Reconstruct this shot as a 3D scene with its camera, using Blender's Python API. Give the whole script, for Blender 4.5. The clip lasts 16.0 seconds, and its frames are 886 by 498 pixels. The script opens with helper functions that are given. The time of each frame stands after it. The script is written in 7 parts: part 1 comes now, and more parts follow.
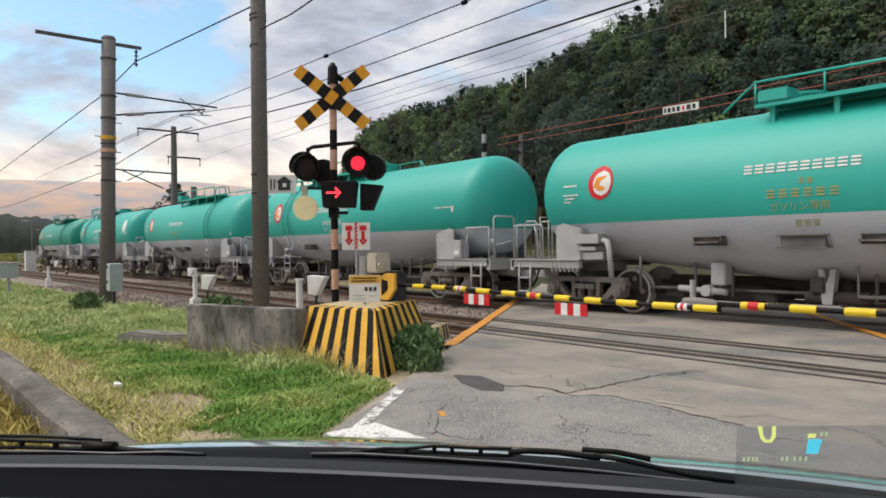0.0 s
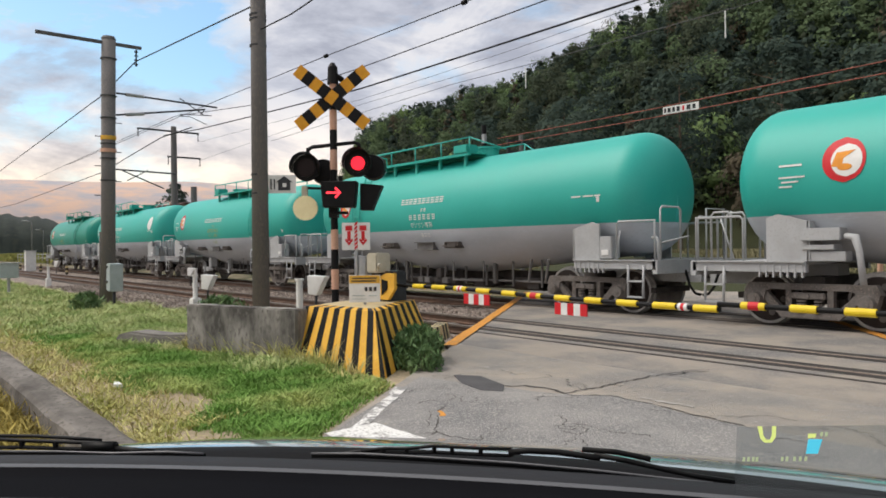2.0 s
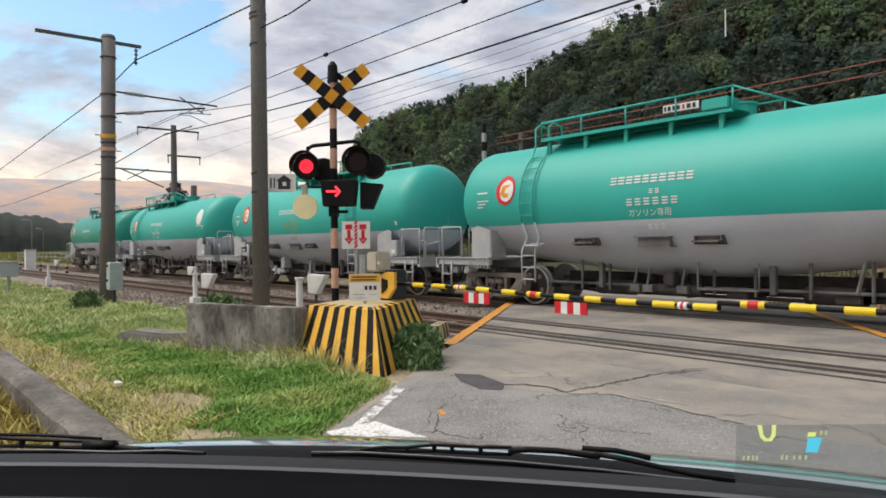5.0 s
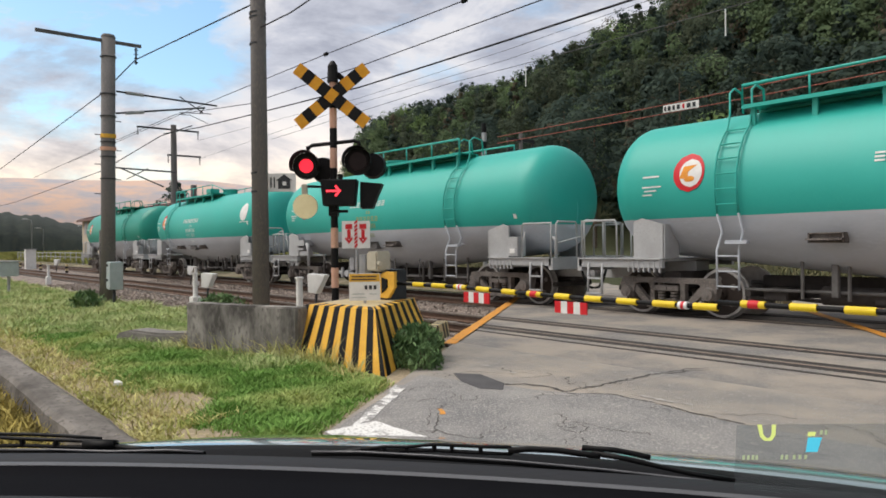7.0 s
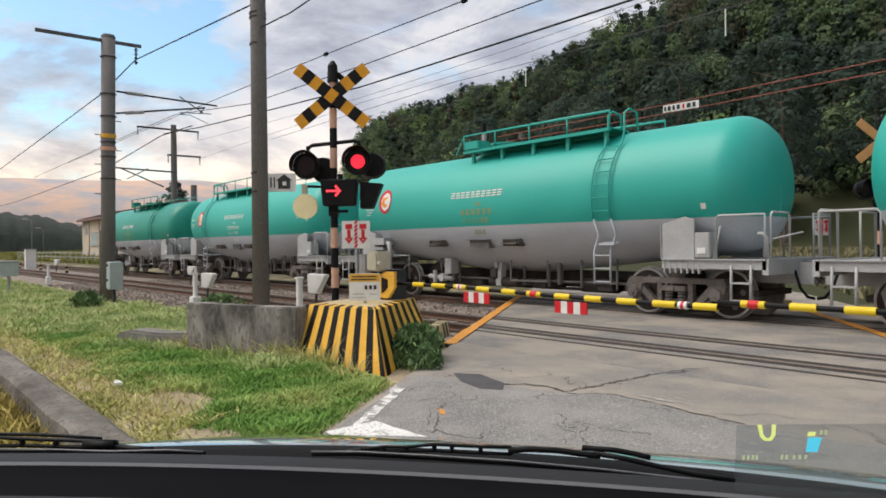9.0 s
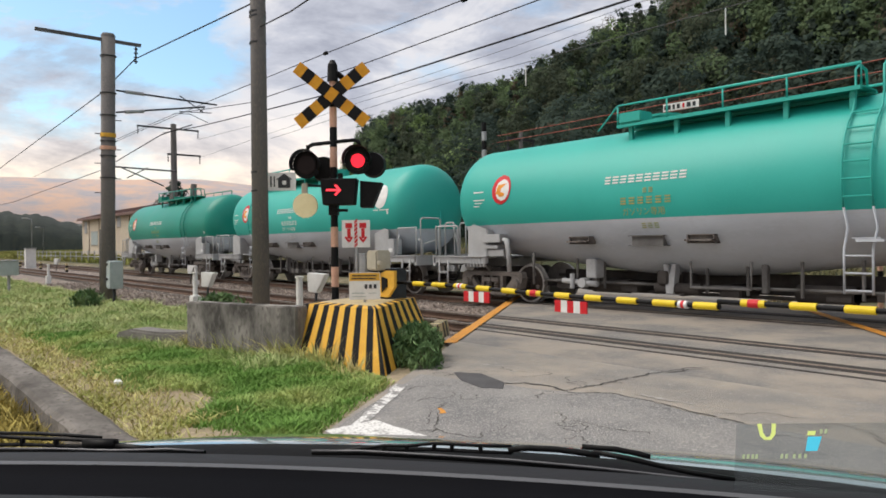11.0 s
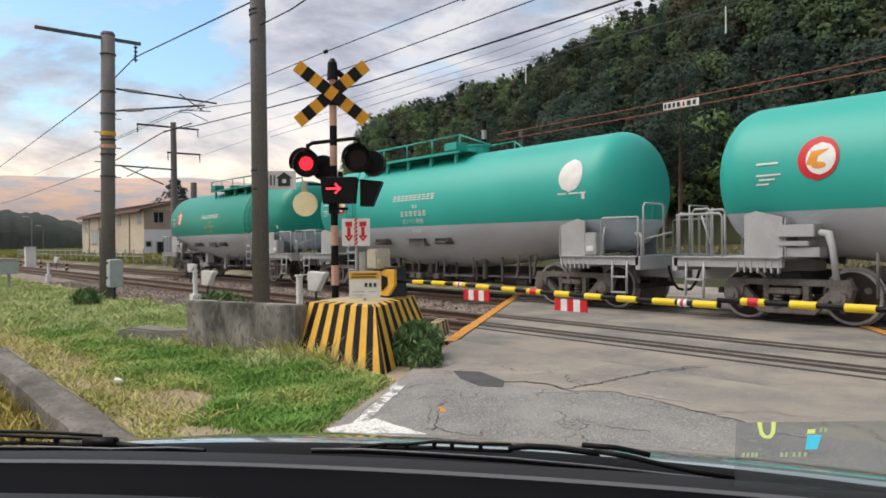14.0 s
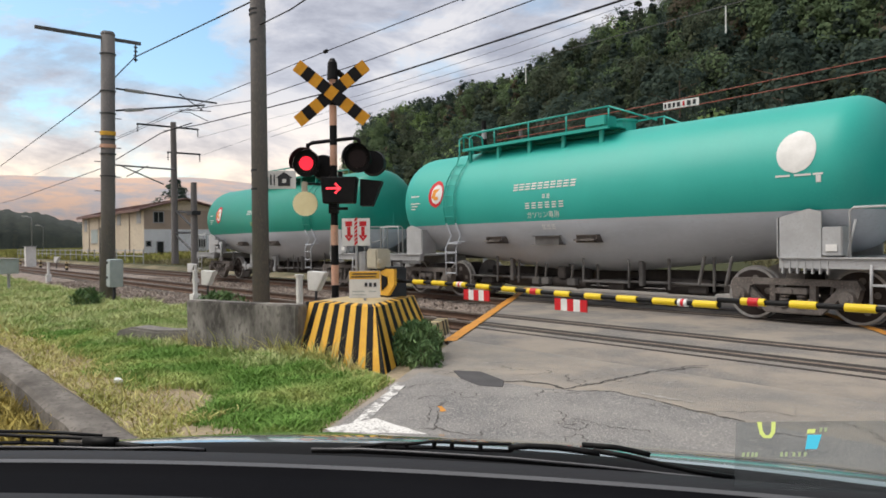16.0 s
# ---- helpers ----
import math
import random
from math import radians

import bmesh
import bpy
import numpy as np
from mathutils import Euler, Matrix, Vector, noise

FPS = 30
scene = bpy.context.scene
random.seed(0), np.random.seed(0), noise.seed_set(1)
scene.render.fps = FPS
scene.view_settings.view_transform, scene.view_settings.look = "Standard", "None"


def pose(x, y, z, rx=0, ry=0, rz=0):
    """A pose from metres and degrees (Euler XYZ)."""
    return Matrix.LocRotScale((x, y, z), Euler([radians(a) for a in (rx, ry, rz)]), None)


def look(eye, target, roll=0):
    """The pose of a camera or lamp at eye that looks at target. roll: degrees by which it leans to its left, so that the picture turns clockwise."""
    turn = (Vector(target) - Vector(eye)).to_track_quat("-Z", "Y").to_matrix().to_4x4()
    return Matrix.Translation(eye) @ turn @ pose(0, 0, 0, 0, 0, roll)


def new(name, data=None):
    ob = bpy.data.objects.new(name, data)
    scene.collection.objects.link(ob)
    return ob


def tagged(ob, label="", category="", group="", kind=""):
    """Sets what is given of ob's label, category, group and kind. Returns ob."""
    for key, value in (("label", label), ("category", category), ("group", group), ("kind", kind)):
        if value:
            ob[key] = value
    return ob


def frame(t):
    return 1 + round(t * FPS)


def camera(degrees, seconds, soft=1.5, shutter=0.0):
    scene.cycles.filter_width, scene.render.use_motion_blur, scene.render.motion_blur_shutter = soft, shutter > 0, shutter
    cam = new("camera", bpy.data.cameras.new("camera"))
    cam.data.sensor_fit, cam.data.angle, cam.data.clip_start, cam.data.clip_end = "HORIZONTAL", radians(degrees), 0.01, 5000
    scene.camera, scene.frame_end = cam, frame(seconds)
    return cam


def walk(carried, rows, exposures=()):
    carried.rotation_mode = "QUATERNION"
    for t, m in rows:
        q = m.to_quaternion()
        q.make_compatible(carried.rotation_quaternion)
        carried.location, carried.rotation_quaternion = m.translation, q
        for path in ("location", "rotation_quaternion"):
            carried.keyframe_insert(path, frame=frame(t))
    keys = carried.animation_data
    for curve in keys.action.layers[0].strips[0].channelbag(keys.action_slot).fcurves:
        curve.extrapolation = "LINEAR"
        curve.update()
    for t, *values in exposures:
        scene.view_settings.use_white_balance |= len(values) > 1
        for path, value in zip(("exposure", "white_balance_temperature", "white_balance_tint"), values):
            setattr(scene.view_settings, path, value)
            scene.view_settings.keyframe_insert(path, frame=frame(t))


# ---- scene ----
# X runs along the railway (the train's way is +X), Y across it, away from the car; Z = 0 at the rail tops.
EYE = (0.0, 0.0, 1.3236)
YAW = radians(39.50)
FOC = 1250.9


def aim(shift):
    """The camera's pose; shift: how far the view has tipped down, in FOC units."""
    f = (-math.cos(YAW), math.sin(YAW))
    tip = (3.1 - shift) / FOC
    return look(EYE, (EYE[0] + 10 * f[0], EYE[1] + 10 * f[1], EYE[2] - 10 * tip), -0.64)


cam = camera(64.155, 16.0, 1.7)
walk(cam, [(t, aim(s)) for t, s in (
    (0, 0), (1.5, 0), (3.0, -0.1), (3.5, -1.5), (4.2, -1.7), (5.3, -2.4), (6.5, -3), (8.0, -2.6), (9.2, -3),
    (10.3, -3.9), (11.5, -4.7), (12.0, -5.0), (12.5, -6.3), (13.5, -7.2), (14.5, -7.0), (16.0, -7.5))])

# ---- light ----
SUN_EL = radians(56)
world = bpy.data.worlds.new("world")
scene.world = world
world.use_nodes = True
wn, wl = world.node_tree.nodes, world.node_tree.links
wn.clear()


def wnode(kind, **kw):
    n = wn.new(kind)
    for k, v in kw.items():
        n.inputs[k].default_value = v
    return n


def ramp_of(nodes, stops):
    r = nodes.new("ShaderNodeValToRGB")
    e = r.color_ramp.elements
    while len(e) < len(stops):
        e.new(0.5)
    for el, (p, c) in zip(e, stops):
        el.position = p
        el.color = (*c, 1) if len(c) == 3 else c
    return r


sky = wn.new("ShaderNodeTexSky")
sky.sky_type = "NISHITA"
sky.sun_disc = False
sky.sun_elevation, sky.sun_rotation = SUN_EL, radians(222)
sky.air_density, sky.dust_density, sky.ozone_density = 1.0, 1.5, 1.5
tc = wn.new("ShaderNodeTexCoord")
sep = wn.new("ShaderNodeSeparateXYZ")
wl.new(tc.outputs["Generated"], sep.inputs[0])
# clouds: drawn on the dome of directions, flattened
flat = wn.new("ShaderNodeVectorMath"); flat.operation = "MULTIPLY"; flat.inputs[1].default_value = (1.0, 1.0, 2.6)
wl.new(tc.outputs["Generated"], flat.inputs[0])
off = wn.new("ShaderNodeVectorMath"); off.operation = "ADD"; off.inputs[1].default_value = (2.7, 0.9, 4.1)
wl.new(flat.outputs[0], off.inputs[0])
n1 = wnode("ShaderNodeTexNoise", Scale=3.4, Detail=10.0, Roughness=0.58, Distortion=0.4)
n2 = wnode("ShaderNodeTexNoise", Scale=4.8, Detail=9.0, Roughness=0.62, Distortion=0.3)
wl.new(off.outputs[0], n1.inputs["Vector"]); wl.new(off.outputs[0], n2.inputs["Vector"])
# the clear blue opening in the cloud cover
hole = wn.new("ShaderNodeVectorMath"); hole.operation = "DOT_PRODUCT"; hole.inputs[1].default_value = (-0.950, 0.205, 0.236)
wl.new(tc.outputs["Generated"], hole.inputs[0])
gap = wn.new("ShaderNodeMapRange"); gap.interpolation_type = "SMOOTHSTEP"
gap.inputs["From Min"].default_value, gap.inputs["From Max"].default_value = 0.960, 0.990
gap.inputs["To Min"].default_value, gap.inputs["To Max"].default_value = 0.17, -0.07
wl.new(hole.outputs["Value"], gap.inputs[0])
dens = wn.new("ShaderNodeMath"); dens.operation = "ADD"
wl.new(n1.outputs[0], dens.inputs[0]); wl.new(gap.outputs[0], dens.inputs[1])
low = wn.new("ShaderNodeMapRange"); low.interpolation_type = "SMOOTHSTEP"
low.inputs["From Min"].default_value, low.inputs["From Max"].default_value = 0.10, 0.23
low.inputs["To Min"].default_value, low.inputs["To Max"].default_value = 0.14, 0.0
wl.new(sep.outputs[2], low.inputs[0])
dens2 = wn.new("ShaderNodeMath"); dens2.operation = "ADD"
wl.new(dens.outputs[0], dens2.inputs[0]); wl.new(low.outputs[0], dens2.inputs[1])
cover = ramp_of(wn, [(0.44, (0, 0, 0)), (0.49, (0.55, 0.55, 0.55)), (0.58, (1, 1, 1))])
wl.new(dens2.outputs[0], cover.inputs[0])
tone = ramp_of(wn, [(0.40, (0.30, 0.315, 0.375)), (0.50, (0.41, 0.425, 0.485)), (0.60, (0.56, 0.557, 0.585))])
wl.new(n2.outputs[0], tone.inputs[0])
# the low sky glows warm behind the mountains
glow = ramp_of(wn, [(0.085, (1.66, 1.38, 1.04)), (0.13, (1.44, 1.30, 1.12)), (0.20, (1, 1, 1))])
wl.new(sep.outputs[2], glow.inputs[0])
warm = wn.new("ShaderNodeMix"); warm.data_type = "RGBA"; warm.blend_type = "MULTIPLY"; warm.inputs[0].default_value = 1.0
wl.new(tone.outputs[0], warm.inputs[6]); wl.new(glow.outputs[0], warm.inputs[7])
skys = wn.new("ShaderNodeMix"); skys.data_type = "RGBA"; skys.blend_type = "MULTIPLY"; skys.inputs[0].default_value = 1.0
skys.inputs[7].default_value = (0.126, 0.146, 0.140, 1)
wl.new(sky.outputs[0], skys.inputs[6])
mixs = wn.new("ShaderNodeMix"); mixs.data_type = "RGBA"
wl.new(cover.outputs[0], mixs.inputs[0]); wl.new(skys.outputs[2], mixs.inputs[6]); wl.new(warm.outputs[2], mixs.inputs[7])
bg = wnode("ShaderNodeBackground", Strength=1.0)
wout = wn.new("ShaderNodeOutputWorld")
wl.new(mixs.outputs[2], bg.inputs[0]); wl.new(bg.outputs[0], wout.inputs[0])

sun_data = bpy.data.lights.new("sun", "SUN")
sun_data.energy, sun_data.angle, sun_data.color = 2.3, radians(48), (1.0, 0.93, 0.84)
sun = new("sun", sun_data)
sun.matrix_world = look((-41, -37, 90), (0, 8, 0))
scene.view_settings.exposure = 0.55


# ---- materials ----
def material(name, a, b=None, scale=6.0, rough=0.6, metal=0.0, bump=0.0, fine=60.0, c=None, coat=0.0, spread=(0.35, 0.65), island=0.0, objr=0.0, stretch=None, emit=0.0, spec=0.3):
    """A surface that wanders between colours a and b at one scale, is specked by c at a finer one, with a fine relief."""
    m = bpy.data.materials.new(name)
    m.use_nodes = True
    n, l = m.node_tree.nodes, m.node_tree.links
    p = n["Principled BSDF"]
    p.inputs["Roughness"].default_value, p.inputs["Metallic"].default_value = rough, metal
    p.inputs["Coat Weight"].default_value = coat
    p.inputs["Specular IOR Level"].default_value = spec
    co = n.new("ShaderNodeTexCoord")
    vec = co.outputs["Object"]
    if stretch:
        mp = n.new("ShaderNodeMapping")
        mp.inputs["Scale"].default_value = stretch
        l.new(vec, mp.inputs[0])
        vec = mp.outputs[0]
    b = b or tuple(x * 0.8 for x in a)
    big = n.new("ShaderNodeTexNoise")
    big.inputs["Scale"].default_value, big.inputs["Detail"].default_value, big.inputs["Roughness"].default_value = scale, 6, 0.62
    l.new(vec, big.inputs["Vector"])
    r = ramp_of(n, [(spread[0], a), (spread[1], b)])
    l.new(big.outputs[0], r.inputs[0])
    col = r.outputs[0]
    small = n.new("ShaderNodeTexNoise")
    small.inputs["Scale"].default_value, small.inputs["Detail"].default_value = fine, 4
    l.new(vec, small.inputs["Vector"])
    if c:
        rr = ramp_of(n, [(0.52, (0, 0, 0)), (0.66, (1, 1, 1))])
        l.new(small.outputs[0], rr.inputs[0])
        mx = n.new("ShaderNodeMix"); mx.data_type = "RGBA"
        mx.inputs[7].default_value = (*c, 1)
        l.new(rr.outputs[0], mx.inputs[0]); l.new(col, mx.inputs[6])
        col = mx.outputs[2]
    if island or objr:
        src = n.new("ShaderNodeNewGeometry").outputs["Random Per Island"] if island else n.new("ShaderNodeObjectInfo").outputs["Random"]
        k = island or objr
        mr = n.new("ShaderNodeMapRange")
        mr.inputs["To Min"].default_value, mr.inputs["To Max"].default_value = 1 - k, 1 + k
        l.new(src, mr.inputs[0])
        hv = n.new("ShaderNodeHueSaturation")
        l.new(mr.outputs[0], hv.inputs["Value"]); l.new(col, hv.inputs["Color"])
        col = hv.outputs[0]
    l.new(col, p.inputs["Base Color"])
    vr = n.new("ShaderNodeMapRange")
    vr.inputs["To Min"].default_value, vr.inputs["To Max"].default_value = max(0.02, rough - 0.08), min(1, rough + 0.1)
    l.new(big.outputs[0], vr.inputs[0]); l.new(vr.outputs[0], p.inputs["Roughness"])
    if bump:
        bm_ = n.new("ShaderNodeBump")
        bm_.inputs["Strength"].default_value, bm_.inputs["Distance"].default_value = bump, 0.02
        l.new(small.outputs[0], bm_.inputs["Height"]); l.new(bm_.outputs[0], p.inputs["Normal"])
    if emit:
        l.new(col, p.inputs["Emission Color"])
        p.inputs["Emission Strength"].default_value = emit
    return m


def glowing(name, colour, strength):
    m = bpy.data.materials.new(name)
    m.use_nodes = True
    p = m.node_tree.nodes["Principled BSDF"]
    p.inputs["Base Color"].default_value = (*[x * 0.5 for x in colour], 1)
    p.inputs["Emission Color"].default_value = (*colour, 1)
    p.inputs["Emission Strength"].default_value = strength
    return m


M = {}
M["teal"] = material("teal_paint", (0.018, 0.345, 0.290), (0.024, 0.375, 0.315), 0.7, 0.46, bump=0.02, fine=25, c=(0.024, 0.365, 0.305), spec=0.45)
M["teal_dark"] = material("teal_paint_deep", (0.006, 0.22, 0.165), (0.010, 0.25, 0.19), 0.7, 0.42, bump=0.02, fine=25, spec=0.35)
M["tank_grey"] = material("tank_grey_paint", (0.486, 0.522, 0.570), (0.396, 0.420, 0.456), 0.9, 0.55, bump=0.03, fine=18, c=(0.44, 0.47, 0.51), stretch=(0.5, 1, 1.6))
M["frame_grey"] = material("frame_grey_paint", (0.40, 0.41, 0.415), (0.29, 0.29, 0.29), 1.6, 0.6, bump=0.03, fine=30, c=(0.35, 0.35, 0.35), spread=(0.45, 0.75))
M["bogie"] = material("bogie_grime", (0.175, 0.160, 0.148), (0.085, 0.074, 0.067), 3.0, 0.85, bump=0.1, fine=40, c=(0.21, 0.18, 0.16), spec=0.2)
M["gear"] = material("dark_under_gear", (0.075, 0.068, 0.063), (0.045, 0.04, 0.038), 3.0, 0.9, bump=0.1, fine=40, spec=0.15)
M["rigging"] = material("dusty_rigging", (0.17, 0.165, 0.16), (0.10, 0.095, 0.09), 3.0, 0.8, bump=0.05, fine=40, spec=0.2)
M["wheel"] = material("wheel_steel", (0.042, 0.032, 0.028), (0.028, 0.021, 0.018), 4, 0.6, 0.2, bump=0.08, fine=50)
M["tread"] = material("polished_tread", (0.42, 0.41, 0.40), (0.30, 0.29, 0.28), 8, 0.35, 0.35)
M["black"] = material("black_paint", (0.006, 0.006, 0.007), (0.011, 0.011, 0.011), 8, 0.5, bump=0.03, spec=0.15)
M["white"] = material("white_paint", (0.74, 0.74, 0.72), (0.62, 0.62, 0.60), 5, 0.5, bump=0.02)
M["yellow"] = material("yellow_paint", (0.76, 0.45, 0.06), (0.66, 0.36, 0.045), 6, 0.6, bump=0.05, c=(0.60, 0.34, 0.08), spec=0.2)
M["byellow"] = material("boom_yellow", (0.75, 0.55, 0.02), (0.66, 0.47, 0.02), 6, 0.45)
M["orange"] = material("crossbuck_orange", (0.70, 0.34, 0.03), (0.60, 0.27, 0.022), 7, 0.55, spec=0.2)
M["red"] = material("red_paint", (0.58, 0.022, 0.03), (0.50, 0.018, 0.025), 6, 0.45)
M["logo_orange"] = material("logo_orange", (0.75, 0.30, 0.03), (0.65, 0.25, 0.03), 6, 0.5)
M["faded"] = material("faded_marking", (0.42, 0.34, 0.10), (0.25, 0.33, 0.15), 5, 0.55)
M["pink"] = material("faded_post_white", (0.66, 0.40, 0.29), (0.58, 0.33, 0.23), 5, 0.55, c=(0.5, 0.3, 0.2))
M["concrete"] = material("old_concrete", (0.22, 0.205, 0.185), (0.10, 0.095, 0.088), 2.2, 0.9, bump=0.25, fine=40, c=(0.14, 0.13, 0.12))
M["pole"] = material("pole_concrete", (0.185, 0.178, 0.176), (0.125, 0.120, 0.118), 1.6, 0.85, bump=0.12, fine=45, c=(0.20, 0.185, 0.17), stretch=(1, 1, 0.35))
M["asphalt"] = material("worn_asphalt", (0.213, 0.207, 0.199), (0.385, 0.335, 0.275), 1.3, 0.95, bump=0.8, fine=95, c=(0.375, 0.355, 0.330), spread=(0.32, 0.68), spec=0.12)
M["asphalt_coarse"] = material("coarse_asphalt", (0.183, 0.181, 0.179), (0.287, 0.275, 0.260), 1.5, 0.95, bump=1.0, fine=65, c=(0.43, 0.41, 0.385), spec=0.12)
M["asphalt_dark"] = material("patched_asphalt", (0.075, 0.073, 0.075), (0.10, 0.098, 0.10), 3, 0.9, bump=0.4, fine=60, spec=0.15)
M["crossing"] = material("crossing_asphalt", (0.165, 0.157, 0.150), (0.300, 0.260, 0.216), 0.9, 0.92, bump=0.4, fine=60, c=(0.30, 0.28, 0.258), spread=(0.40, 0.60), spec=0.12)
M["ballast"] = material("ballast_stone", (0.31, 0.255, 0.215), (0.14, 0.115, 0.10), 4, 0.95, bump=1.0, fine=22, c=(0.40, 0.35, 0.31), island=0.4, spec=0.1)
M["rail"] = material("rail_rust", (0.13, 0.075, 0.05), (0.08, 0.05, 0.036), 5, 0.7, 0.2)
M["railtop"] = material("rail_head", (0.16, 0.13, 0.11), (0.11, 0.09, 0.075), 9, 0.5, 0.5)
M["sleeper"] = material("sleeper", (0.19, 0.17, 0.15), (0.11, 0.095, 0.08), 3, 0.9, bump=0.2)
M["soil"] = material("soil", (0.33, 0.265, 0.185), (0.20, 0.175, 0.10), 1.3, 0.95, bump=0.6, fine=25, c=(0.40, 0.33, 0.24), spec=0.1)
M["grass"] = material("grass_blade", (0.155, 0.290, 0.060), (0.52, 0.54, 0.20), 0.75, 0.7, island=0.3, spec=0.15, spread=(0.45, 0.74))
M["grass_pale"] = material("pale_grass_blade", (0.24, 0.345, 0.105), (0.50, 0.52, 0.255), 1.1, 0.75, island=0.3, spec=0.15, spread=(0.38, 0.62))
M["straw"] = material("straw_blade", (0.36, 0.38, 0.11), (0.56, 0.49, 0.23), 1.6, 0.8, island=0.3, spec=0.15)
M["grass_dry"] = material("dry_grass_blade", (0.56, 0.46, 0.22), (0.40, 0.43, 0.13), 2.0, 0.8, island=0.3, spec=0.15)
M["leaf"] = material("shrub_leaf", (0.06, 0.125, 0.045), (0.13, 0.20, 0.075), 3, 0.6, island=0.4, spec=0.2)
M["wood_leaf"] = material("hill_foliage", (0.043, 0.068, 0.060), (0.075, 0.101, 0.076), 0.5, 0.9, island=0.08, spec=0.05)
M["cedar_leaf"] = material("cedar_foliage", (0.053, 0.072, 0.051), (0.091, 0.108, 0.068), 0.5, 0.9, island=0.08, spec=0.05)
M["broad_leaf"] = material("broadleaf_foliage", (0.081, 0.125, 0.066), (0.133, 0.179, 0.092), 0.5, 0.9, island=0.08, spec=0.05)
M["fresh_leaf"] = material("fresh_foliage", (0.143, 0.220, 0.084), (0.203, 0.276, 0.116), 0.5, 0.9, island=0.08, spec=0.05)
M["rust_leaf"] = material("rusty_foliage", (0.098, 0.085, 0.065), (0.138, 0.118, 0.081), 0.5, 0.9, island=0.08, spec=0.05)
WOOD = [M[k] for k in ("wood_leaf", "cedar_leaf", "broad_leaf", "fresh_leaf", "rust_leaf")]


def let_light_through(m, share):
    """Leaves pass part of the light on to their far side."""
    n, l = m.node_tree.nodes, m.node_tree.links
    p, out = n["Principled BSDF"], n["Material Output"]
    tr, mix = n.new("ShaderNodeBsdfTranslucent"), n.new("ShaderNodeMixShader")
    l.new(p.inputs["Base Color"].links[0].from_socket, tr.inputs["Color"])
    mix.inputs[0].default_value = share
    l.new(p.outputs[0], mix.inputs[1]); l.new(tr.outputs[0], mix.inputs[2]); l.new(mix.outputs[0], out.inputs["Surface"])


for wood_mat in WOOD:
    let_light_through(wood_mat, 0.35)
M["trunk"] = material("bark", (0.15, 0.11, 0.08), (0.08, 0.06, 0.045), 4, 0.9, bump=0.3)
M["steel"] = material("galvanised_steel", (0.42, 0.43, 0.44), (0.32, 0.33, 0.34), 6, 0.5, 0.5)
M["dark_steel"] = material("dark_steel", (0.045, 0.048, 0.053), (0.03, 0.032, 0.035), 6, 0.5, 0.2)
M["weathered_steel"] = material("weathered_steel", (0.13, 0.13, 0.135), (0.09, 0.09, 0.095), 6, 0.6, 0.2)
M["boxgrey"] = material("cabinet_paint", (0.40, 0.46, 0.46), (0.32, 0.38, 0.38), 4, 0.55, c=(0.3, 0.33, 0.31))
M["beige"] = material("beige_paint", (0.48, 0.45, 0.36), (0.40, 0.37, 0.29), 5, 0.55)
M["pale_yellow"] = material("pale_yellow_disc", (0.92, 0.81, 0.50), (0.84, 0.73, 0.42), 9, 0.6)
M["rubber"] = material("black_rubber", (0.006, 0.006, 0.006), (0.010, 0.010, 0.010), 9, 0.6, bump=0.05, spec=0.12)
M["lamp_red"] = glowing("lit_red_lens", (1.0, 0.016, 0.035), 1.2)
M["arrow_red"] = glowing("lit_red_arrow", (1.0, 0.04, 0.06), 1.4)
M["lens_dark"] = material("unlit_red_lens", (0.014, 0.004, 0.004), (0.010, 0.003, 0.003), 9, 0.3, spec=0.2)


# ---- building blocks ----
def mesh_of(name, bm, mats):
    me = bpy.data.meshes.new(name)
    bm.to_mesh(me)
    bm.free()
    for m in (mats if isinstance(mats, (list, tuple)) else [mats]):
        me.materials.append(m)
    return me


def part(name, bm, mat, parent, label="", smooth=False):
    """Links a bmesh as one mesh object under a thing or a part."""
    me = bm if isinstance(bm, bpy.types.Mesh) else mesh_of(name, bm, mat)
    if smooth:
        me.polygons.foreach_set("use_smooth", [True] * len(me.polygons))
    ob = new(name, me)
    ob.parent = parent
    return tagged(ob, label)


def thing(name, m, label, category, group="", kind=""):
    ob = new(name)
    ob.empty_display_size = 0.1
    ob.matrix_basis = m
    return tagged(ob, label, category, group, kind)


def whole(name, bm, mat, label, category="", kind="", group="", m=None, smooth=False):
    me = bm if isinstance(bm, bpy.types.Mesh) else mesh_of(name, bm, mat)
    if smooth:
        me.polygons.foreach_set("use_smooth", [True] * len(me.polygons))
    ob = new(name, me)
    if m:
        ob.matrix_basis = m
    return tagged(ob, label, category, group, kind)


def box(bm, x0, x1, y0, y1, z0, z1, bevel=0.0, mi=0):
    g = bmesh.ops.create_cube(bm, size=1.0, matrix=Matrix.Translation(((x0 + x1) / 2, (y0 + y1) / 2, (z0 + z1) / 2)) @ Matrix.Diagonal((abs(x1 - x0), abs(y1 - y0), abs(z1 - z0), 1)))
    fs = {f for v in g["verts"] for f in v.link_faces}
    for f in fs:
        f.material_index = mi
    if bevel:
        es = {e for v in g["verts"] for e in v.link_edges}
        r = bmesh.ops.bevel(bm, geom=list(es), offset=bevel, segments=2, affect="EDGES", clamp_overlap=True)
        for f in r["faces"]:
            f.material_index = mi
    return bm


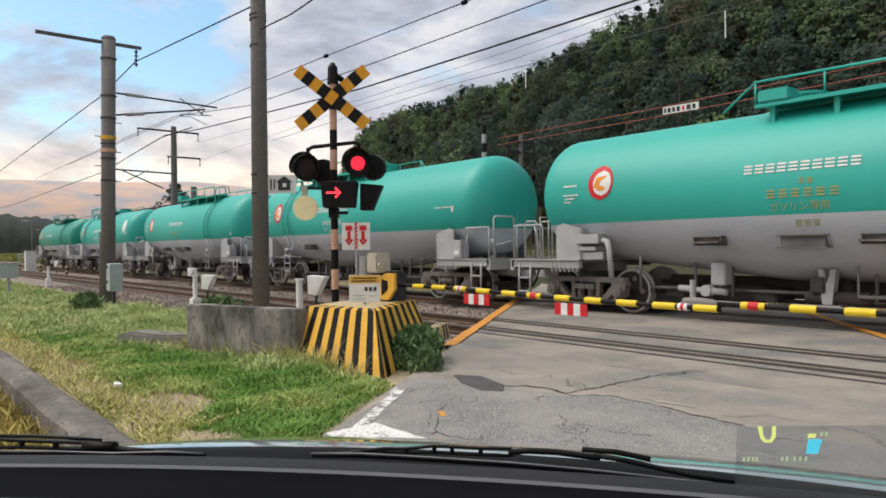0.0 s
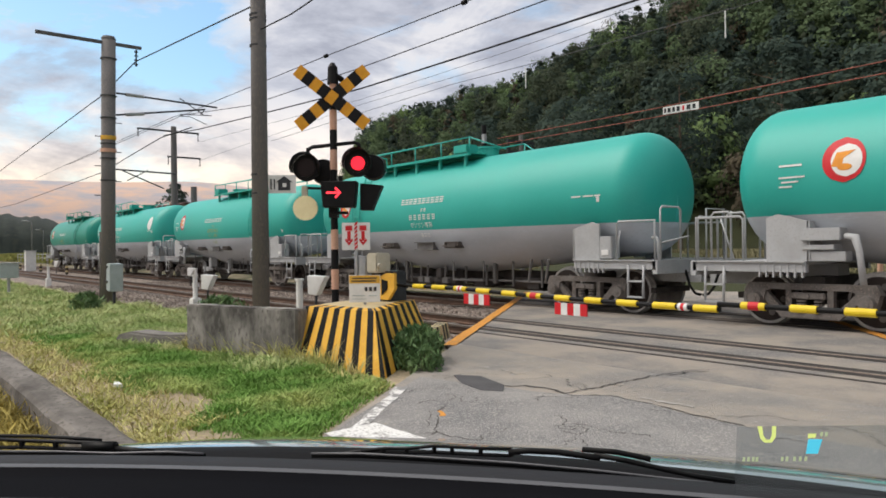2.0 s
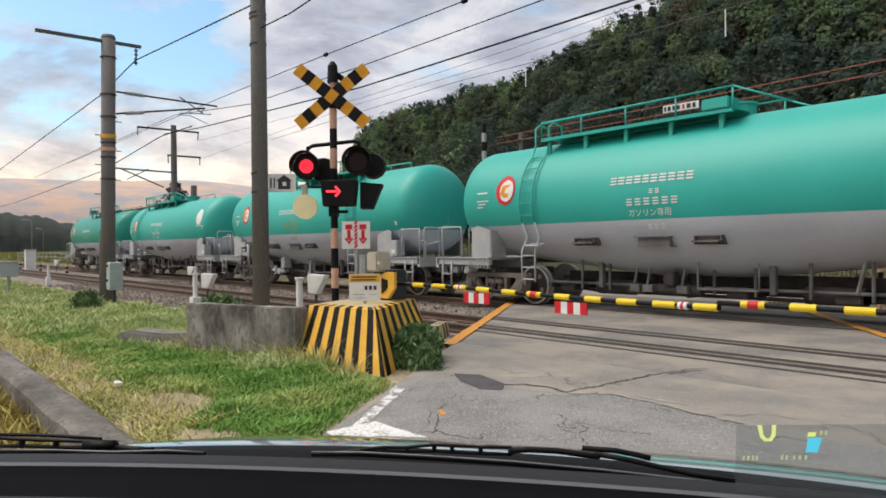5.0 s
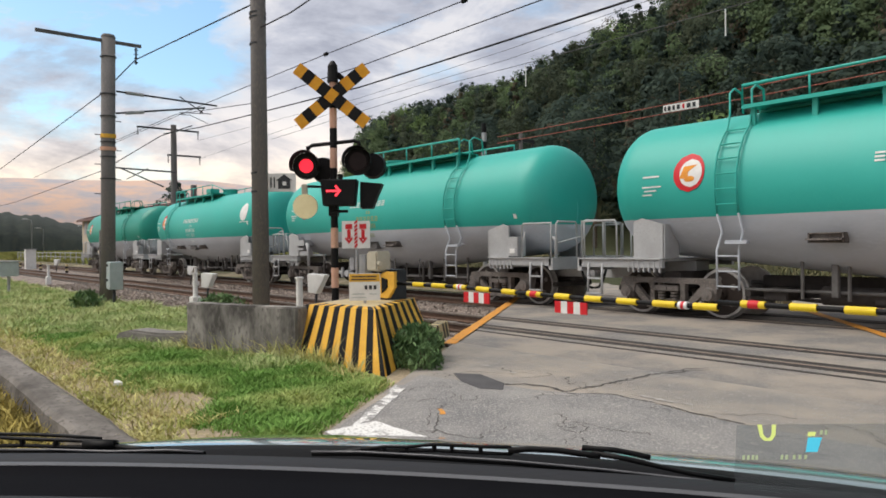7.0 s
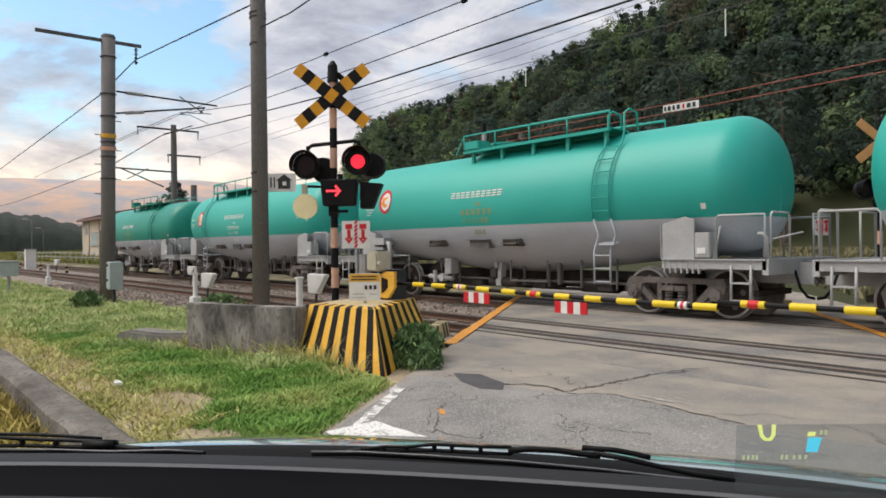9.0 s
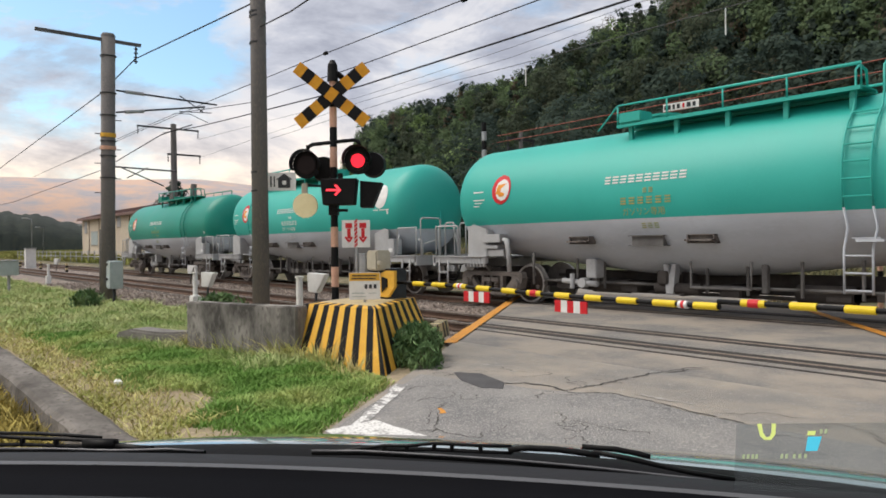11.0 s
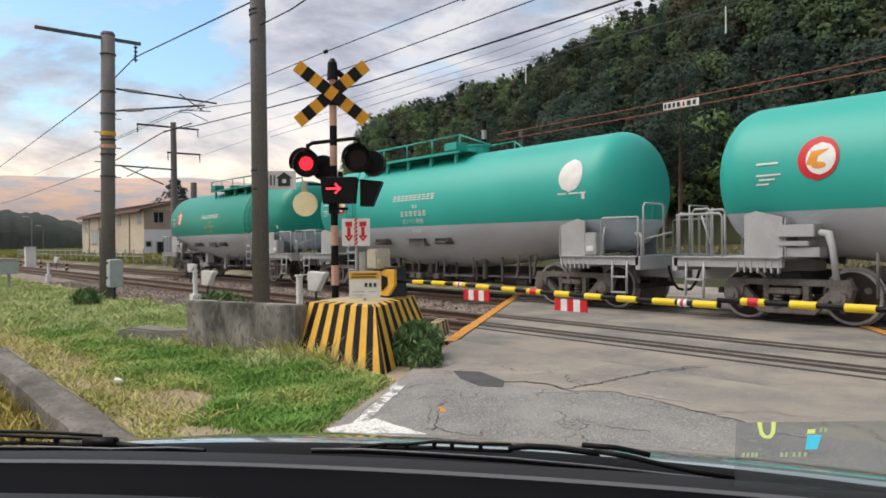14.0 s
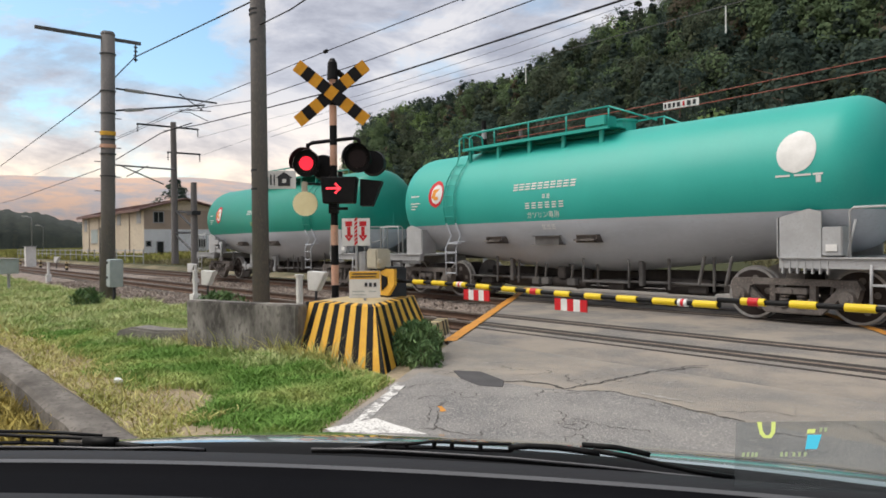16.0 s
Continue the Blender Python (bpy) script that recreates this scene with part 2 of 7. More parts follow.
def rod(bm, p, q, r, r2=None, seg=10, mi=0):
    p, q = Vector(p), Vector(q)
    d = q - p
    m = Matrix.Translation((p + q) / 2) @ d.to_track_quat("Z", "Y").to_matrix().to_4x4()
    g = bmesh.ops.create_cone(bm, cap_ends=True, segments=seg, radius1=r, radius2=r if r2 is None else r2, depth=d.length, matrix=m)
    for f in {f for v in g["verts"] for f in v.link_faces}:
        f.material_index = mi
    return bm


def path(bm, pts, r, seg=8, mi=0):
    """One bent tube through the points."""
    pts = [Vector(p) for p in pts]
    rings, side = [], None
    for i, p in enumerate(pts):
        d = (pts[min(i + 1, len(pts) - 1)] - pts[max(i - 1, 0)]).normalized()
        if side is None:
            side = d.orthogonal().normalized()
        side = (side - d * side.dot(d)).normalized()
        up = d.cross(side)
        k = 1.0
        if 0 < i < len(pts) - 1:
            k = 1 / max(0.6, (pts[i] - pts[i - 1]).normalized().dot(d))
        rings.append([bm.verts.new(p + (side * math.cos(6.28319 * j / seg) + up * math.sin(6.28319 * j / seg)) * r * k) for j in range(seg)])
    fs = [bm.faces.new(rings[0][::-1]), bm.faces.new(rings[-1])]
    for a, b in zip(rings, rings[1:]):
        for j in range(seg):
            f = bm.faces.new((a[j], a[(j + 1) % seg], b[(j + 1) % seg], b[j]))
            f.smooth = True
            fs.append(f)
    for f in fs:
        f.material_index = mi
    return bm


def prism(bm, outline, lo, hi, mi=0, axis=2):
    """A solid whose outline (2D points) runs from lo to hi along the axis."""
    def put(p, h):
        v = list(p)
        v.insert(axis, h)
        return bm.verts.new(v)
    a = [put(p, lo) for p in outline]
    b = [put(p, hi) for p in outline]
    fs = [bm.faces.new(a[::-1]), bm.faces.new(b)]
    k = len(a)
    for i in range(k):
        fs.append(bm.faces.new((a[i], a[(i + 1) % k], b[(i + 1) % k], b[i])))
    for f in fs:
        f.material_index = mi
    bmesh.ops.recalc_face_normals(bm, faces=fs)
    return bm


def wire_mesh(lines, r, seg=5):
    """Round wires through lists of points, as one mesh."""
    bm = bmesh.new()
    for pts in lines:
        path(bm, pts, r, seg)
    return bm


def from_arrays(name, verts, faces, mats):
    me = bpy.data.meshes.new(name)
    me.from_pydata(verts, [], faces)
    for m in (mats if isinstance(mats, (list, tuple)) else [mats]):
        me.materials.append(m)
    me.update()
    return me


N = bmesh.new


# ---- the ground, one sheet to the horizon ----
RD = Vector((-0.619, 0.785, 0))          # the road's way over the crossing
RN = Vector((0.785, 0.619, 0))           # across it, to the right
ridge_x = (-2500, -330, -285, -262, -231, -209, -175, -151, -125, -110, -70, 0, 90, 200, 2500)
ridge_h = (0, 2, 14, 26, 32, 36, 38, 39, 40, 43, 54, 72, 84, 86, 60)


def hill(x, y):
    h = np.interp(x, ridge_x, ridge_h)
    t = np.clip((y - 58) / 92, 0, 1)
    e = np.clip((x + 1.68 * y + 10) / 34, 0, 1)
    h = h * e * e * (3 - 2 * e)
    return h * (t * t * (3 - 2 * t) * 0.55 + t * 0.45) + (0.7 * np.clip((y - 18) / 20, 0, 1))


def left_edge(y):
    """X of the asphalt's left edge at y."""
    return -5.62 - (y - 4.06) * 0.789


def ground_z(x, y):
    z = hill(x, y) - 0.03 + 0.02 * np.sin(x * 2.1 + y) * np.cos(y * 1.7)
    ditch = (x < -4.75) & (y < 1.43) & (y > -0.6)
    z = np.where(ditch, np.interp(y, (-0.6, 0.4, 0.95, 1.43), (-0.42, -0.34, -0.25, -0.25)), z)
    bed = (y > 6.0) & (y < 15.0)
    z = np.where(bed, -0.42, z)
    near = (y <= 6.0) & (y >= 1.43) & (x < -8)
    z = np.where(near, z - 0.16 * np.clip((-x - 12) / 10, 0, 1), z)
    return z


gx = sorted({*np.linspace(-2500, -300, 12), *np.arange(-300, -40, 6.0), *np.arange(-40, -20, 2.0), *np.arange(-20, 4, 0.5), *np.arange(4, 60, 8.0), *np.linspace(60, 2500, 10), -4.70, -4.80})
gy = sorted({*np.linspace(-2500, -60, 8), *np.arange(-60, -2, 6.0), *np.arange(-2, 8, 0.35), 1.40, 1.46, -0.58, -0.66, 5.95, 6.05, *np.arange(8, 30, 2.0), *np.arange(30, 170, 5.0), *np.linspace(170, 2500, 10)})
GX, GY = np.meshgrid(np.array(gx), np.array(gy))
GZ = ground_z(GX, GY)
gv = np.stack([GX.ravel(), GY.ravel(), GZ.ravel()], 1).tolist()
nx = len(gx)
gf = [(j * nx + i, j * nx + i + 1, (j + 1) * nx + i + 1, (j + 1) * nx + i) for j in range(len(gy) - 1) for i in range(nx - 1)]
def ground_material():
    """Soil near the road; turf and leaf litter beyond the tracks; the same dark tone below z = -0.2."""
    m = M["soil"].copy()
    m.name = "soil_and_litter"
    n, l = m.node_tree.nodes, m.node_tree.links
    p = n["Principled BSDF"]
    src = p.inputs["Base Color"].links[0].from_socket
    co = n.new("ShaderNodeTexCoord")
    sp = n.new("ShaderNodeSeparateXYZ")
    l.new(co.outputs["Object"], sp.inputs[0])
    nz = n.new("ShaderNodeTexNoise")
    nz.inputs["Scale"].default_value = 0.5
    l.new(co.outputs["Object"], nz.inputs["Vector"])
    ad = n.new("ShaderNodeMath"); ad.operation = "MULTIPLY_ADD"
    ad.inputs[1].default_value = 3.0
    l.new(nz.outputs[0], ad.inputs[0]); l.new(sp.outputs[1], ad.inputs[2])
    mr = n.new("ShaderNodeMapRange")
    mr.inputs["From Min"].default_value, mr.inputs["From Max"].default_value = 16.0, 18.0
    l.new(ad.outputs[0], mr.inputs[0])
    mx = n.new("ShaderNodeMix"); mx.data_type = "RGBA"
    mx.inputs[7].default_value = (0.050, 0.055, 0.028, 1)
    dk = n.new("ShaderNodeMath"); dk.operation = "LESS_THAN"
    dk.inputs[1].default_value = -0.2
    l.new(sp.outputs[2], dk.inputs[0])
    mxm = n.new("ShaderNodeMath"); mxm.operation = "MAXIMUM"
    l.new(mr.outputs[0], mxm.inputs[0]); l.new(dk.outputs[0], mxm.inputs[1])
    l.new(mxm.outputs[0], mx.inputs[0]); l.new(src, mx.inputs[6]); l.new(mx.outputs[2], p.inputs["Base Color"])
    return m


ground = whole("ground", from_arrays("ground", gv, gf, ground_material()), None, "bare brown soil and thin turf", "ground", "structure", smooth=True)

# road before the crossing
def slab(pts, lo, hi):
    return prism(N(), pts, lo, hi)


def along(p, d):
    return (p[0] + RD.x * d, p[1] + RD.y * d)


e0 = (left_edge(6.3), 6.3)
back = along(e0, -40)
road = whole("road", slab([e0, back, (back[0] + 11, back[1]), (e0[0] + 11, e0[1])], -0.3, 0.0), M["asphalt"], "worn grey cracked asphalt road", "road", "structure")
far0 = (left_edge(14.85), 14.85)
fare = along(far0, 55)
whole("road", slab([(far0[0] + 9, far0[1]), (fare[0] + 9, fare[1]), fare, far0], -0.3, 0.0), M["asphalt"], "asphalt road beyond the tracks", "road", "structure")

# ---- the two tracks ----
NEAR, FAR = 8.42, 12.26
TRACKS = (NEAR, FAR)
bedm = N()
prism(bedm, [(5.9, -0.42), (6.9, -0.17), (14.0, -0.17), (15.0, -0.42)], -420, 80, axis=0)
whole("ballast_bed", bedm, M["ballast"], "brown stone ballast under both tracks", "ballast", "structure")
rng = np.random.default_rng(3)


def scatter_stones(n, xr, yr, z, size):
    c = np.stack([rng.uniform(*xr, n), rng.uniform(*yr, n), np.full(n, z)], 1)
    base = np.array([(1, 0, 0), (-1, 0, 0), (0, 1, 0), (0, -1, 0), (0, 0, 1), (0, 0, -1)], float)
    r = rng.uniform(0.6, 1.3, (n, 6, 1)) * size
    v = base[None] * r + rng.normal(0, 0.25 * size, (n, 6, 3))
    v = (v + c[:, None]).reshape(-1, 3)
    tri = np.array([(0, 2, 4), (2, 1, 4), (1, 3, 4), (3, 0, 4), (2, 0, 5), (1, 2, 5), (3, 1, 5), (0, 3, 5)])
    f = (tri[None] + (np.arange(n) * 6)[:, None, None]).reshape(-1, 3)
    return v.tolist(), f.tolist()


sv, sf = scatter_stones(9000, (-34, -7.4), (6.1, 11.6), -0.165, 0.035)
keep = [i for i in range(9000) if sv[i * 6][0] < left_edge(sv[i * 6][1]) - 0.3]
sv2 = [v for i in keep for v in sv[i * 6:i * 6 + 6]]
sf2 = [tuple(a + k * 6 for a in t) for k in range(len(keep)) for t in ((0, 2, 4), (2, 1, 4), (1, 3, 4), (3, 0, 4), (2, 0, 5), (1, 2, 5), (3, 1, 5), (0, 3, 5))]
whole("ballast_stones", from_arrays("ballast_stones", sv2, sf2, M["ballast"]), None, "loose brown ballast stones between the rails", "ballast", "stuff")


def rail(y):
    t = thing("rail", pose(0, y, 0), "rusty steel rail with a polished head", "rail", "rails", "structure")
    bm = prism(N(), [(-0.06, -0.15), (0.06, -0.15), (0.06, -0.135), (0.01, -0.11), (0.01, -0.04), (-0.01, -0.04), (-0.01, -0.11), (-0.06, -0.135)], -420, 80, axis=0)
    part("web", bm, M["rail"], t)
    part("head", prism(N(), [(-0.033, -0.04), (0.033, -0.04), (0.033, -0.008), (0.026, 0), (-0.026, 0), (-0.033, -0.008)], -420, 80, axis=0), M["railtop"], t, "polished rail head")


for yc in TRACKS:
    for s in (-0.5335, 0.5335):
        rail(yc + s)
sl_me = mesh_of("sleeper", box(N(), -0.1, 0.1, -1.0, 1.0, -0.29, -0.145, 0.02), M["sleeper"])
for yc in TRACKS:
    bed = thing("sleeper_row", pose(0, yc, 0), "weathered sleepers bedded in ballast", "sleepers", "sleepers", "structure")
    for i in range(110):
        x = -9.8 - i * 0.62 - (0.79 * (yc - 8.4))
        o = new("sleeper", sl_me)
        o.parent = bed
        o.matrix_basis = pose(x, 0, rng.uniform(-0.006, 0.006), 0, 0, rng.uniform(-1, 1))

# crossing panels between and beside the rails
for y0, y1 in ((6.3, 7.81), (8.02, 8.83), (9.03, 11.66), (11.86, 12.67), (12.86, 14.85)):
    a, b = left_edge(y0) - 0.1, left_edge(y1) - 0.1
    pan = N()
    prism(pan, [(a, y0), (a + 11, y0), (b + 11, y1), (b, y1)], -0.28, -0.012)
    whole("crossing_panel", pan, M["crossing"], "grey asphalt crossing panel between the rails", "crossing panel", "structure")


# the rail grooves' darkness is put into the colour of these strips
M["groove_dark"] = material("dark_rail_groove", (0.035, 0.030, 0.027), (0.05, 0.044, 0.04), 3, 0.9, bump=0.2)
for yc in TRACKS:
    for s in (-0.5335, 0.5335):
        for y0, y1 in ((yc + s - 0.20, yc + s - 0.07), (yc + s + 0.05, yc + s + 0.22)):
            a, b = left_edge(y0) - 0.1, left_edge(y1) - 0.1
            whole("rail_edge_strip", prism(N(), [(a, y0), (a + 11, y0), (b + 11, y1), (b, y1)], -0.26, -0.007), M["groove_dark"], "dark strip drawn in for the groove beside the rail", "crossing panel", "structure")
a = left_edge(7.42) - 0.1
whole("panel_joint", prism(N(), [(a, 7.40), (a + 11, 7.40), (a + 11, 7.47), (a, 7.47)], -0.26, -0.006), M["groove_dark"], "dark joint along the crossing panels", "crossing panel", "structure")


def line_on_road(name, p, q, w, label, mat, z=0.006, category="road marking"):
    p, q = Vector((*p, 0)), Vector((*q, 0))
    d = (q - p).normalized()
    n = Vector((-d.y, d.x, 0)) * w / 2
    steps = max(2, int((q - p).length / 0.12))
    bm = N()
    va, vb = [], []
    for i in range(steps + 1):
        c = p.lerp(q, i / steps)
        ja, jb = rng.uniform(-0.012, 0.012, 2)
        va.append(bm.verts.new(c + n * (1 + ja / w * 2) + Vector((0, 0, z))))
        vb.append(bm.verts.new(c - n * (1 + jb / w * 2) + Vector((0, 0, z))))
    for i in range(steps):
        bm.faces.new((va[i], vb[i], vb[i + 1], va[i + 1]))
    return whole(name, bm, mat, label, category, "structure")


def worn(name, col, hole):
    """Road paint that has worn through to the asphalt in flecks."""
    return material(name, col, hole, 9, 0.7, bump=0.3, fine=50, c=hole, spread=(0.55, 0.68))


M["line_white"] = worn("worn_white_line", (0.72, 0.71, 0.68), (0.30, 0.29, 0.27))
M["line_edge"] = material("broken_white_line", (0.70, 0.69, 0.66), (0.235, 0.228, 0.22), 7, 0.8, bump=0.3, fine=50, c=(0.30, 0.29, 0.27), spread=(0.47, 0.53))
M["line_orange"] = worn("worn_orange_line", (0.62, 0.27, 0.04), (0.33, 0.18, 0.07))
oa, ob_ = Vector((-7.29, 6.1, 0)), Vector((-7.29, 6.1, 0)) + RD * 11.2
line_on_road("crossing_edge_line", oa.xy, ob_.xy, 0.17, "worn orange line along the crossing's edge", M["line_orange"])
oc = Vector((-3.69, 11.03, 0))
line_on_road("crossing_edge_line", (oc - RD * 4.5).xy, (oc + RD * 5).xy, 0.17, "worn orange line along the crossing's edge", M["line_orange"])
line_on_road("edge_line", (-5.42, 3.95), (-4.42, 2.82), 0.11, "broken, worn white road edge line", M["line_edge"])
line_on_road("stop_line", (-4.44, 2.76), (-1.6, 2.82), 0.44, "worn white stop line", M["line_white"], 0.007)
line_on_road("orange_dash", (-4.42, 3.60), (-4.27, 3.50), 0.035, "short worn orange dash on the asphalt", M["line_orange"])
pt = N()
prism(pt, [(-5.563, 4.711), (-5.329, 4.869), (-4.829, 4.716), (-4.629, 4.505), (-4.806, 4.388), (-5.191, 4.489)], -0.02, 0.008)
whole("road_patch", pt, M["asphalt_dark"], "dark patch of newer asphalt", "road patch", "structure")


# ---- the level crossing: block, wall, signal, barrier ----
def striped_block():
    t = thing("concrete_block", pose(0, 0, 0), "concrete block painted with yellow and black stripes", "block")
    base = [(-7.72, 4.02), (-6.0, 4.17), (-7.45, 6.0), (-8.6, 5.7)]
    top = [(-7.78, 4.22), (-6.50, 4.38), (-7.60, 5.75), (-8.45, 5.55)]
    zt = 0.62
    bm = N()
    # front and right faces cut into slanted stripes, the rest plain
    def quad(a, b, c, d, mi):
        f = bm.faces.new([bm.verts.new(v) for v in (a, b, c, d)])
        f.material_index = mi
    def lerp(a, b, s):
        return tuple(a[i] + (b[i] - a[i]) * s for i in range(len(a)))
    for k, (i, j, cnt, lean) in enumerate(((0, 1, 13, 0.055), (1, 2, 13, -0.03))):
        for s in range(-2, cnt + 2):
            lo0, lo1, hi0, hi1 = (min(1, max(0, w)) for w in (s / cnt - lean, (s + 1) / cnt - lean, s / cnt + lean, (s + 1) / cnt + lean))
            if hi1 - hi0 < 1e-6 and lo1 - lo0 < 1e-6:
                continue
            quad((*lerp(base[i], base[j], lo0), -0.1), (*lerp(base[i], base[j], lo1), -0.1), (*lerp(top[i], top[j], hi1), zt), (*lerp(top[i], top[j], hi0), zt), (s + k) % 2)
            s0, s1 = hi0, hi1
            if s1 - s0 < 1e-6:
                continue
            # stripes run on over the rim of the top
            ins = lerp(lerp(top[0], top[2], 0.5), lerp(top[1], top[3], 0.5), 0.5)
            a, b = lerp(top[i], top[j], s0), lerp(top[i], top[j], s1)
            quad((*a, zt), (*b, zt), (*lerp(b, ins, 0.22), zt + 0.012), (*lerp(a, ins, 0.22), zt + 0.012), (s + k) % 2)
    for i, j in ((2, 3), (3, 0)):
        quad((*base[i], -0.1), (*base[j], -0.1), (*top[j], zt), (*top[i], zt), 2)
    ins = lerp(lerp(top[0], top[2], 0.5), lerp(top[1], top[3], 0.5), 0.5)
    inn = [lerp(p, ins, 0.22) for p in top]
    f = bm.faces.new([bm.verts.new((*p, zt + 0.012)) for p in inn])
    f.material_index = 3
    for i, j in ((2, 3), (3, 0)):
        quad((*top[i], zt), (*top[j], zt), (*inn[j], zt + 0.012), (*inn[i], zt + 0.012), 2)
    bmesh.ops.remove_doubles(bm, verts=bm.verts[:], dist=0.001)
    bmesh.ops.recalc_face_normals(bm, faces=bm.faces[:])
    part("body", bm, [M["yellow"], M["black"], M["concrete"], M["pale_top"]], t, "yellow and black hazard stripes")


M["pale_top"] = material("dusty_yellow_top", (0.52, 0.42, 0.24), (0.40, 0.33, 0.2), 3, 0.8, bump=0.2)
striped_block()

M["stained"] = material("stained_concrete", (0.33, 0.31, 0.285), (0.085, 0.080, 0.074), 2.4, 0.95, bump=0.35, fine=22, c=(0.15, 0.141, 0.130), stretch=(1, 1, 0.45), spread=(0.38, 0.60), spec=0.1)
wall = N()
wd = Vector((-1.75, -0.68, 0)).normalized()
wn_ = Vector((wd.y, -wd.x, 0))
prism(wall, [(0, -0.15), (1.9, -0.15), (1.9, 0.605), (0.95, 0.595), (0, 0.60)], 0, 0.22, axis=1)
bmesh.ops.bevel(wall, geom=wall.edges[:], offset=0.018, segments=2, affect="EDGES")
whole("retaining_wall", wall, M["stained"], "stained grey concrete retaining wall", "wall", m=Matrix(((wd.x, -wd.y, 0, -7.72), (wd.y, wd.x, 0, 4.22), (0, 0, 1, 0), (0, 0, 0, 1))))
lw = N()
prism(lw, [(1.93, -0.3), (3.5, -0.3), (3.5, 0.10), (3.2, 0.17), (2.6, 0.15), (1.93, 0.19)], -0.22, 0.12, axis=1)
bmesh.ops.bevel(lw, geom=lw.edges[:], offset=0.03, segments=2, affect="EDGES")
whole("low_kerb", lw, M["concrete"], "low grey concrete kerb sunk in grass", "kerb", m=Matrix(((wd.x, -wd.y, 0, -7.72), (wd.y, wd.x, 0, 4.22), (0, 0, 1, 0), (0, 0, 0, 1))))

# ditch with a concrete lip
M["damp"] = material("damp_concrete", (0.215, 0.198, 0.178), (0.082, 0.075, 0.067), 1.9, 0.95, bump=0.4, fine=24, c=(0.11, 0.10, 0.09), stretch=(0.6, 1, 1), spread=(0.36, 0.62), spec=0.1)
dt = N()
prism(dt, [(1.09, -0.62), (1.20, -0.62), (1.47, 0.0), (1.43, 0.02), (1.20, 0.018), (1.155, -0.012)], -40, -4.72, axis=0)
bmesh.ops.subdivide_edges(dt, edges=[e for e in dt.edges if abs(e.verts[0].co.x - e.verts[1].co.x) > 5], cuts=120)
for v_ in dt.verts:
    v_.co.y += 0.006 * math.sin(v_.co.x * 5.1) + 0.004 * math.sin(v_.co.x * 13.7 + v_.co.z * 9)
    v_.co.z += 0.005 * math.sin(v_.co.x * 3.3 + v_.co.y * 7) + 0.003 * math.sin(v_.co.x * 17)
whole("ditch_wall", dt, M["damp"], "grey concrete lip of a roadside ditch", "ditch", "structure")


M["faded_board"] = material("faded_orange_board", (0.62, 0.34, 0.13), (0.55, 0.29, 0.11), 7, 0.6)


